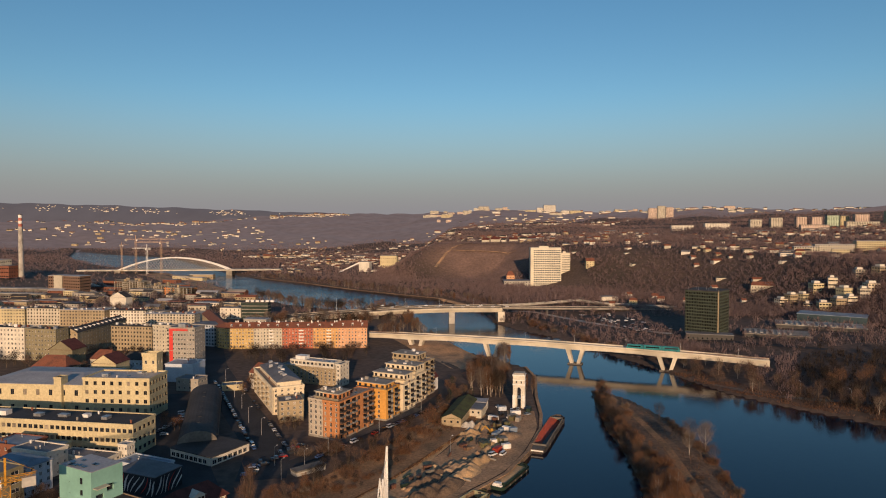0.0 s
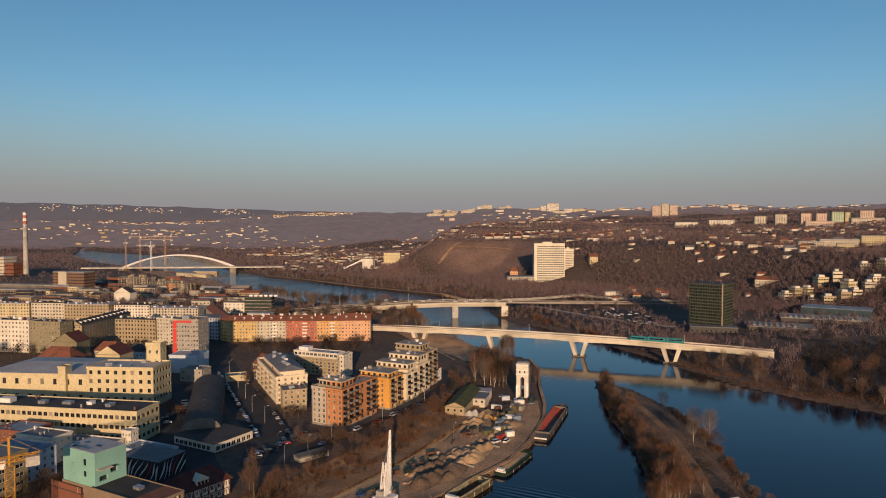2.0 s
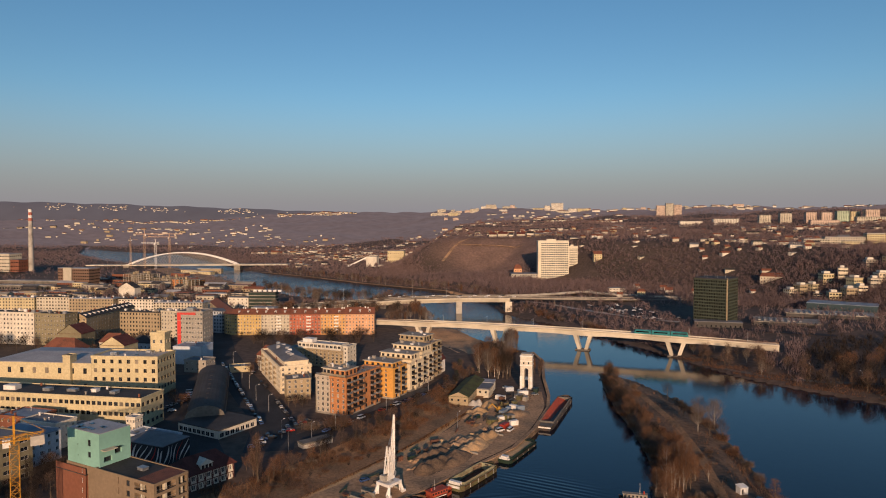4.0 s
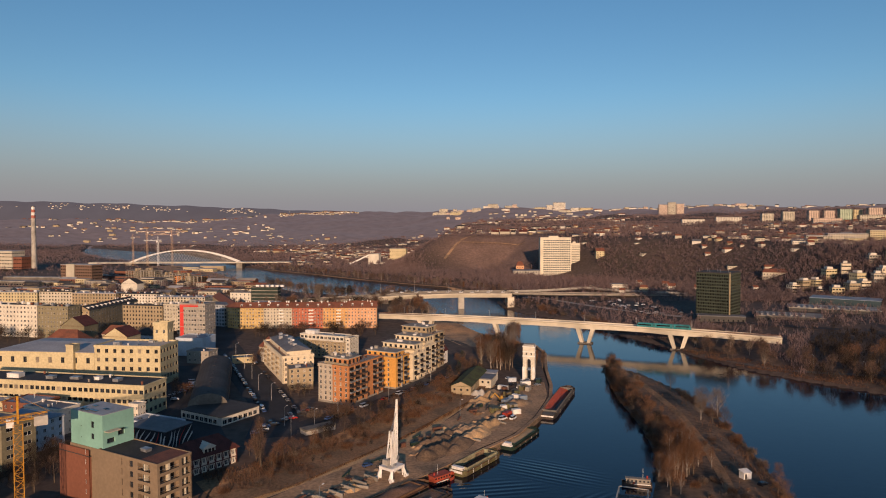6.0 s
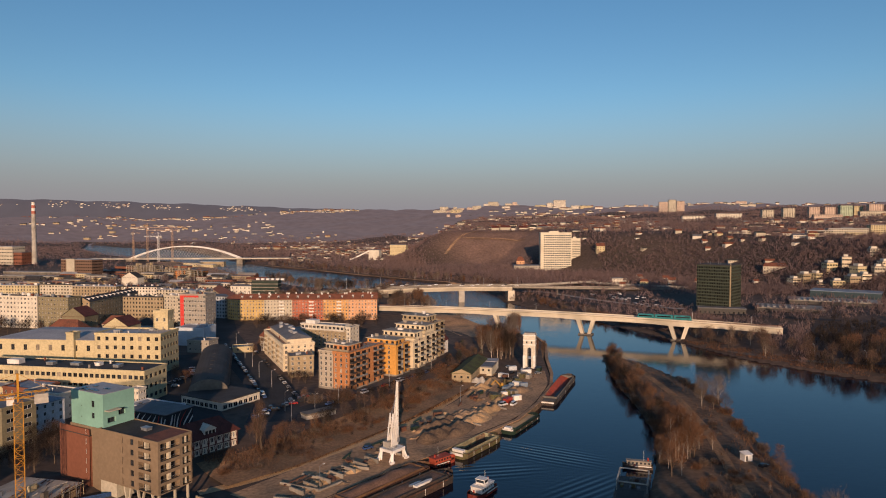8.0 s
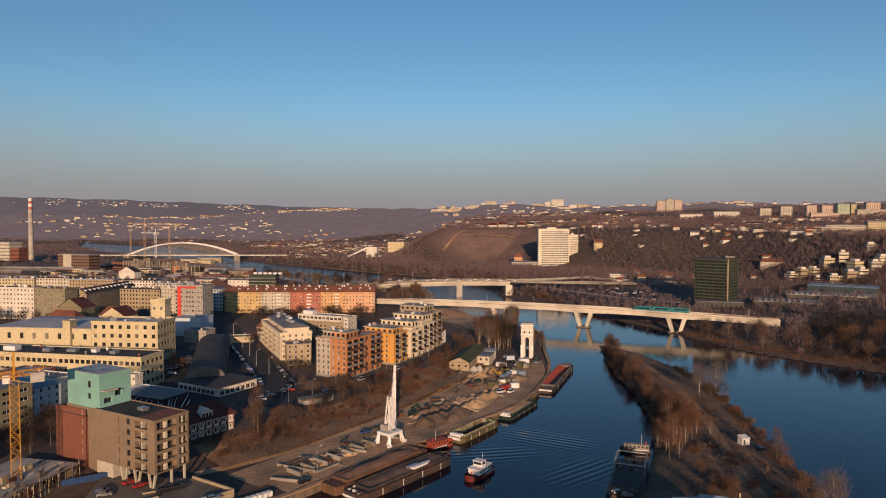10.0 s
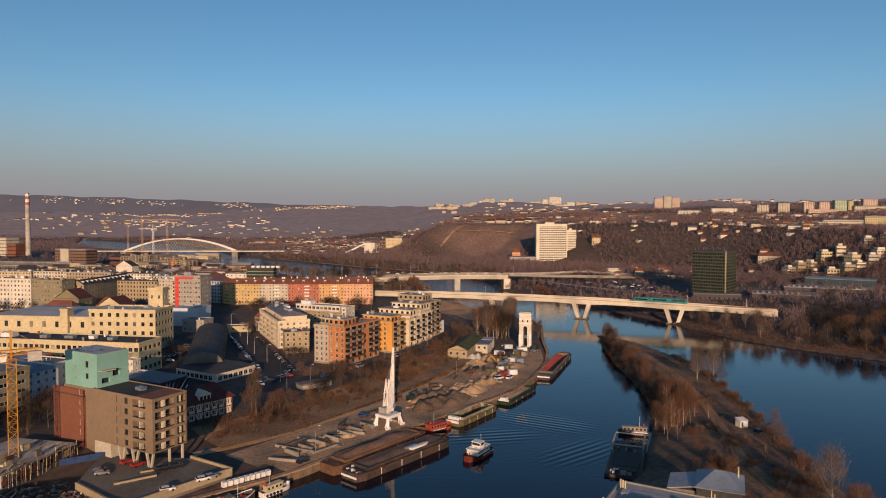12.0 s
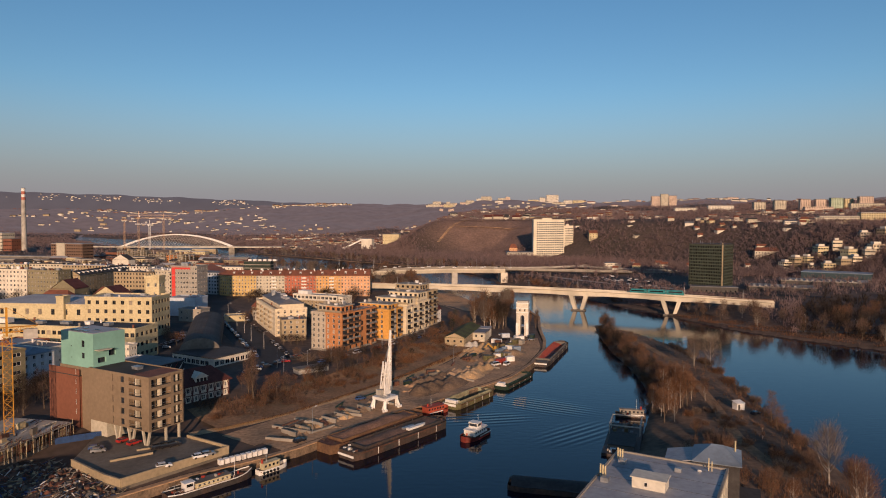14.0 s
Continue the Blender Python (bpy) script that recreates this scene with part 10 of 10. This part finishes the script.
# the far bank
FAR_BANK = [(181, 545), (193, 500), (209, 455), (230, 423), (252, 398), (272, 375), (320, 335)]
along(FAR_BANK, 46, -5, 3.5, ["round", "dark", "bush", "pale", "bush", "dark"], 4, 12)
GROVE = []
along(FAR_BANK, 60, -22, 11, ["round", "pale", "round"], 8, 14)
along(FAR_BANK[3:], 46, -50, 22, ["dark", "dark", "rust"], 10, 16)
along([(160, 598), (131, 682), (91, 790)], 18, 10, 6, ["round", "rust", "bush"], 5, 11)
along([(84, 850), (62, 930), (16, 1018), (-69, 1105), (-133, 1169), (-236, 1290), (-385, 1437)], 90, 9, 5, ["poplar", "round", "pale"], 10, 17)

join_grove("riverside_woods", "bare brown trees along the far bank")
GROVE = None


# ---- woods on the slopes: one spread of bare crowns ----
def woods():
    q = np.random.RandomState(5)
    n = 185000
    b = q.uniform(-0.78, 0.80, n)
    inv = q.uniform(1 / 4500.0, 1 / 560.0, n) ** 1.0
    y = 1 / inv
    y = np.where(q.rand(n) < 0.5, q.uniform(600, 4500, n), y)
    x = b * y
    # the riverside wood below the railway
    k = 2600
    x[:k], y[:k] = q.uniform(235, 560, k), q.uniform(370, 600, k)
    # scrub of the bare knoll
    x[k:k + 11000], y[k:k + 11000] = q.uniform(-120, 208, 11000), q.uniform(1230, 1475, 11000)
    d, dl, dr, isl = shore(x, y)
    right = dr < dl
    keep = (d > 5) & ~isl
    keep &= ~(~right & (y < 735) & (x < 90))
    keep &= y < 2950
    # open floor of the valley, roads and yards stay clear
    keep &= ~(~right & (y < 1000) & (x < -0.02 * y) & ((y < 770) | (q.rand(n) < 0.6)))
    keep &= ~(right & (x > 85) & (x < 300) & (y > 600) & (y < 900) & (q.rand(n) < 0.8))
    keep &= ~((x > 240) & (x < 455) & (y > 530) & (y < 735) & (q.rand(n) < 0.9))
    keep &= ~((x > 150) & (x < 260) & (y > 1060) & (y < 1180))
    bare = (x > -70 + 50 * q.rand(n)) & (x < 208) & (y > 1230) & (y < 1475)
    keep &= ~(bare & (q.rand(n) < 0.25))
    keep &= ~(~right & (y < 1560) & (y > 1000) & (q.rand(n) < 0.72))
    keep &= ~(~right & (y < 1900) & (q.rand(n) < 0.6))
    patchy = np.sin(x * 0.017 + 2 * np.sin(y * 0.009)) + np.sin(y * 0.013 + x * 0.006) + 0.6 * q.randn(n)
    keep &= (patchy > -1.7) | (y > 2600)
    hx, hy = np.array([p[0] for p in HOUSES]), np.array([p[1] for p in HOUSES])
    idx = np.nonzero(keep)[0]
    near = np.zeros(len(idx), bool)
    for a, c in zip(hx, hy):
        near |= (np.abs(x[idx] - a - 5) < 8) & (y[idx] - c > -16) & (y[idx] - c < 9)
    idx = idx[~near]
    # dark twigs paint the bank's shadow into the riverside wood's right edge
    painted_shade = (idx < k) & (x[idx] > 0.56 * y[idx])
    x, y = x[idx], y[idx]
    z = height(x, y)
    m = len(x)
    h = q.uniform(5.5, 11.5, m) * (1 + 0.25 * np.sin(x * 0.01) * np.sin(y * 0.008)) * np.where(bare[idx], 0.42, 1.0)
    out, slot = [], []
    for sel, nb, wide in ((y < 1150, 22, 0.024), ((y >= 1150) & (y < 2000), 11, 0.055), (y >= 2000, 5, 0.12)):
        xs, ys, zs, hs = x[sel], y[sel], z[sel], h[sel]
        k = len(xs)
        V = np.zeros((k, nb, 3, 3), np.float32)
        for i in range(nb):
            # rising twigs round a domed crown
            a, r = q.uniform(0, 2 * np.pi, k), np.sqrt(q.rand(k)) * 0.3 * hs
            s = hs * (q.uniform(0.12, 0.6, k))
            px, py, pz = xs + np.cos(a) * r * 0.8, ys + np.sin(a) * r * 0.8, zs + s
            L = hs * q.uniform(0.22, 0.42, k) * (1 - 0.5 * (r / (0.3 * hs)) ** 2)
            dx, dy = np.cos(a) * r / hs * 1.1 + q.uniform(-0.3, 0.3, k), np.sin(a) * r / hs * 1.1 + q.uniform(-0.3, 0.3, k)
            t = q.uniform(0, np.pi, k)
            w = hs * wide * q.uniform(0.6, 1.4, k)
            V[:, i, 0] = np.stack([px + np.cos(t) * w, py + np.sin(t) * w, pz], -1)
            V[:, i, 1] = np.stack([px - np.cos(t) * w, py - np.sin(t) * w, pz + 0.05 * hs], -1)
            V[:, i, 2] = np.stack([px + dx * L, py + dy * L, pz + L], -1)
        out.append(V.reshape(-1, 3))
        slot.append(np.repeat(painted_shade[sel].astype(np.int32), nb))
    V = np.concatenate(out)
    me = bpy.data.meshes.new("woods")
    cnt = len(V) // 3
    me.vertices.add(cnt * 3)
    me.vertices.foreach_set("co", V.reshape(-1))
    me.loops.add(cnt * 3)
    me.loops.foreach_set("vertex_index", np.arange(cnt * 3, dtype=np.int32))
    me.polygons.add(cnt)
    me.polygons.foreach_set("loop_start", np.arange(0, cnt * 3, 3, dtype=np.int32))
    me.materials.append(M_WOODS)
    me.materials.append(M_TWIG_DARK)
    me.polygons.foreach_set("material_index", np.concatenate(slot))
    me.update(calc_edges=True)
    tagged(new("woods", me), "leafless brown woods over the valley slopes", "woods", kind="stuff")


woods()


# ---- undergrowth: dry stalks and brush over banks and spit ----
def undergrowth():
    q = np.random.RandomState(77)

    def band(path, width, n):
        p = np.array(path, float)
        seg = np.hypot(*(p[1:] - p[:-1]).T)
        i = q.choice(len(seg), n, p=seg / seg.sum())
        t = q.rand(n)
        d = (p[i + 1] - p[i]) / seg[i][:, None]
        o = (q.rand(n) - 0.5) * width
        c = p[i] + (p[i + 1] - p[i]) * t[:, None]
        return np.stack([c[:, 0] + d[:, 1] * o, c[:, 1] - d[:, 0] * o], 1)
    pts = np.concatenate([band(EMB, 25, 22000), band([(-84, 236), (-66, 252), (-60, 262)], 26, 5000), band([(120, 455), (124, 400), (122, 340), (116, 290), (106, 240), (100, 190), (98, 165)], 30, 2200), band([(110, 450), (106, 377), (102, 314), (97, 283), (90, 258)], 10, 3500), band([(140, 390), (140, 340), (133, 293), (125, 246), (116, 195)], 7, 2600), band([(100, 190), (96, 160)], 22, 1800),
                          band([(195, 520), (216, 462), (240, 430), (282, 386), (330, 345)], 20, 11000)])
    x, y = pts[:, 0], pts[:, 1]
    clump = np.sin(x * 0.31 + 2 * np.sin(y * 0.17)) + np.sin(y * 0.27 + x * 0.11) + 0.7 * q.randn(len(x))
    ok = (shore(x, y)[0] > 0.8) & (clump > -0.3)
    x, y = x[ok], y[ok]
    z = height(x, y) + 0.05
    m = len(x)
    h = q.uniform(0.5, 1.7, m)
    V = np.zeros((m, 2, 3, 3), np.float32)
    for k in range(2):
        a, w = q.uniform(0, np.pi, m), q.uniform(0.04, 0.13, m)
        px, py = x + q.uniform(-0.5, 0.5, m), y + q.uniform(-0.5, 0.5, m)
        V[:, k, 0] = np.stack([px - np.cos(a) * w, py - np.sin(a) * w, z - 0.1], -1)
        V[:, k, 1] = np.stack([px + np.cos(a) * w, py + np.sin(a) * w, z - 0.1], -1)
        V[:, k, 2] = np.stack([px + q.uniform(-0.5, 0.5, m), py + q.uniform(-0.5, 0.5, m), z + h], -1)
    v = V.reshape(-1, 3)
    me = bpy.data.meshes.new("undergrowth")
    me.vertices.add(len(v))
    me.vertices.foreach_set("co", v.ravel())
    me.loops.add(len(v))
    me.loops.foreach_set("vertex_index", np.arange(len(v), dtype=np.int32))
    me.polygons.add(len(v) // 3)
    me.polygons.foreach_set("loop_start", np.arange(0, len(v), 3, dtype=np.int32))
    me.polygons.foreach_set("material_index", (q.rand(len(v) // 3) < 0.45).astype(np.int32))
    me.materials.append(M_TWIG_RED)
    me.materials.append(M_TWIG)
    me.update(calc_edges=True)
    tagged(new("undergrowth", me), "dry rusty brush and stalks on the banks", "undergrowth", kind="stuff")


undergrowth()


# ---- vehicles ----
CAR_M = [mat("car_white", (0.7, 0.7, 0.7), 0.3, 0.05), mat("car_silver", (0.35, 0.36, 0.38), 0.3, 0.05, metal=0.5), mat("car_black", (0.02, 0.02, 0.025), 0.25, 0.05), mat("car_red", (0.4, 0.03, 0.025), 0.3, 0.05), mat("car_blue", (0.04, 0.08, 0.2), 0.3, 0.05)]
CAR_NAMES = ["white", "silver", "black", "red", "dark blue"]


def car_kind(i, van=False, simple=False):
    body = Geo()
    L, W = (4.9, 1.95) if van else (4.3, 1.78)
    side = [(0, 0.35), (L, 0.35), (L, 0.75), (L * 0.93, 0.95), (L * 0.78, 1.0), (0.05, 1.05)] if not van else [(0, 0.4), (L, 0.4), (L, 1.0), (L * 0.9, 1.2), (0.0, 1.3)]
    n = len(side)
    v = [(x, -W / 2, z) for x, z in side] + [(x, W / 2, z) for x, z in side]
    body.add(v, [tuple(range(n)), tuple(range(2 * n - 1, n - 1, -1))] + [(k, n + k, n + (k + 1) % n, (k + 1) % n) for k in range(n)])
    a, b, c, d, zt = (0.15, 0.55, L * 0.58, L * 0.76, 1.48) if not van else (0.02, 0.1, L * 0.74, L * 0.88, 2.1)
    roofz = zt
    body.add([(b, -W * 0.4, roofz), (c, -W * 0.4, roofz), (c, W * 0.4, roofz), (b, W * 0.4, roofz), (b, -W * 0.4, roofz - 0.06), (c, -W * 0.4, roofz - 0.06), (c, W * 0.4, roofz - 0.06), (b, W * 0.4, roofz - 0.06)],
             [(0, 1, 2, 3), (4, 7, 6, 5), (0, 4, 5, 1), (1, 5, 6, 2), (2, 6, 7, 3), (3, 7, 4, 0)])
    name = "van" if van else "car"
    root = put(name, body.mesh(name, CAR_M[i]))
    tagged(root, f"parked {CAR_NAMES[i]} {'delivery van' if van else 'passenger car'} on the asphalt", name, "parked cars")
    z0 = 1.0 if not van else 1.25
    part("glass", Geo().add([(a, -W * 0.46, z0), (d, -W * 0.46, z0), (d, W * 0.46, z0), (a, W * 0.46, z0), (b, -W * 0.4, roofz - 0.05), (c, -W * 0.4, roofz - 0.05), (c, W * 0.4, roofz - 0.05), (b, W * 0.4, roofz - 0.05)],
                            [(0, 1, 5, 4), (1, 2, 6, 5), (2, 3, 7, 6), (3, 0, 4, 7)]), M_GLASS, root)
    if not simple:
        for x in (0.8, L - 0.85):
            for y in (-W / 2 - 0.02, W / 2 - 0.2):
                part("wheel", Geo().tube((x, y, 0.33), (x, y + 0.22, 0.33), 0.33, 0.33, 10), M_RUBBER, root)
    return root


NEAR_CARS = [car_kind(i) for i in range(5)] + [car_kind(0, True)]
FAR_CARS = [car_kind(i, simple=True) for i in range(5)]
CQ = random.Random(17)
USED = set()


def park(x, y, ang, pick=None, far=False, z=None):
    pool = FAR_CARS if far else NEAR_CARS
    k = CQ.choice([0, 1, 1, 1, 2, 2, 2, 2, 2, 2, 3, 4, 4] + ([] if far else [5])) if pick is None else pick
    ob = pool[k]
    m = pose(x, y, (ground_z(x, y) if z is None else z) + 0.16, 0, 0, ang)
    if ob.name in USED:
        copy_thing(ob, m)
    else:
        USED.add(ob.name)
        ob.matrix_basis = m


for x, y, a, k in ((-80, 184, 30, 0), (-72.5, 191.5, 35, 0), (-70.8, 193.4, 35, 1), (-101, 205, 60, 3), (-96.5, 202.5, 60, 3), (-88, 199, 40, 2), (-86, 200, 40, 2), (-84, 201.5, 40, 2), (-107, 199, 20, 4), (-105, 196.5, 20, 1)):
    park(x, y, a, k, z=4.9)
for x, y, a, k in ((-70, 183, 50, 0), (-64.5, 186.5, 50, 5), (-47, 212, 52, 2), (33.6, 327, 60, 5), (27.5, 326, 40, 5), (48, 405, 80, 0), (52, 408, 70, 1), (44, 390, 60, 0), (40, 396, 60, 2), (55, 398, 20, 1), (118, 243, 30, 2), (-33, 262, 40, 4), (57, 411, 20, 4), (39, 414, 20, 0)):
    park(x, y, a, k)
for i in range(26):
    t = i / 26
    x, y = -66 + 62 * t + 3.2, 318 + 92 * t
    if CQ.random() < 0.8:
        park(x + 5.5, y - 4.2, 57)
for i in range(34):
    t = i / 34
    x, y = -79 - 70 * t, 322 + 150 * t
    if CQ.random() < 0.75:
        park(x - 9.5 + CQ.uniform(-0.4, 0.4), y, 115)
    if CQ.random() < 0.55:
        park(x + 6.5, y + 2, 115)
for i in range(16):
    park(-88 + i * 1.2 + CQ.uniform(-3, 3), 292 + i * 2.6, CQ.choice([20, 110]))
for i in range(46):
    t, s = CQ.random(), CQ.uniform(-20, 20)
    park(196 + 36 * t + s, 800 - 120 * t, CQ.choice([15, 105]), CQ.choice([0, 0, 0, 1, 2, 2]), far=True)
for i in range(18):
    x = -60 + 8.5 * i + CQ.uniform(-3, 3)
    park(x, 796 + (2 if i % 2 else 17), 0 if i % 2 else 180, CQ.choice([0, 0, 1, 2]), far=True, z=18.55)


for i in range(9):
    park(-150 + CQ.uniform(-7, 5), 350 + 5.5 * i + CQ.uniform(-1, 1), CQ.choice([20, 100, 70]), CQ.choice([5, 5, 1, 0]))


# ---- street lamps ----
def lamp_kind():
    root = put("street_lamp", Geo().tube((0, 0, 0), (0, 0, 9.0), 0.12, 0.07, 6).tube((0, 0, 9.0), (1.6, 0, 9.4), 0.06, 0.05, 5).mesh("street_lamp", M_METAL))
    tagged(root, "grey metal street lamp with single arm", "street lamp", "street lamps")
    part("lantern", Geo().box(1.3, -0.18, 9.3, 2.1, 0.18, 9.48), M_WHITE, root)
    return root


LAMP = lamp_kind()
first = True
for x, y, a in ((-93, 350, 30), (-106, 372, 30), (-118, 400, 30), (-131, 428, 30), (-75, 305, 60), (-68, 288, 60), (-60, 300, 60), (-150, 470, 30), (-52, 318, 140), (-30, 352, 140), (-8, 388, 140), (-43, 222, 50), (8, 330, 50), (248, 438, 90), (268, 415, 90)):
    m = pose(x, y, ground_z(x, y), 0, 0, a)
    if first:
        LAMP.matrix_basis = m
        first = False
    else:
        copy_thing(LAMP, m)
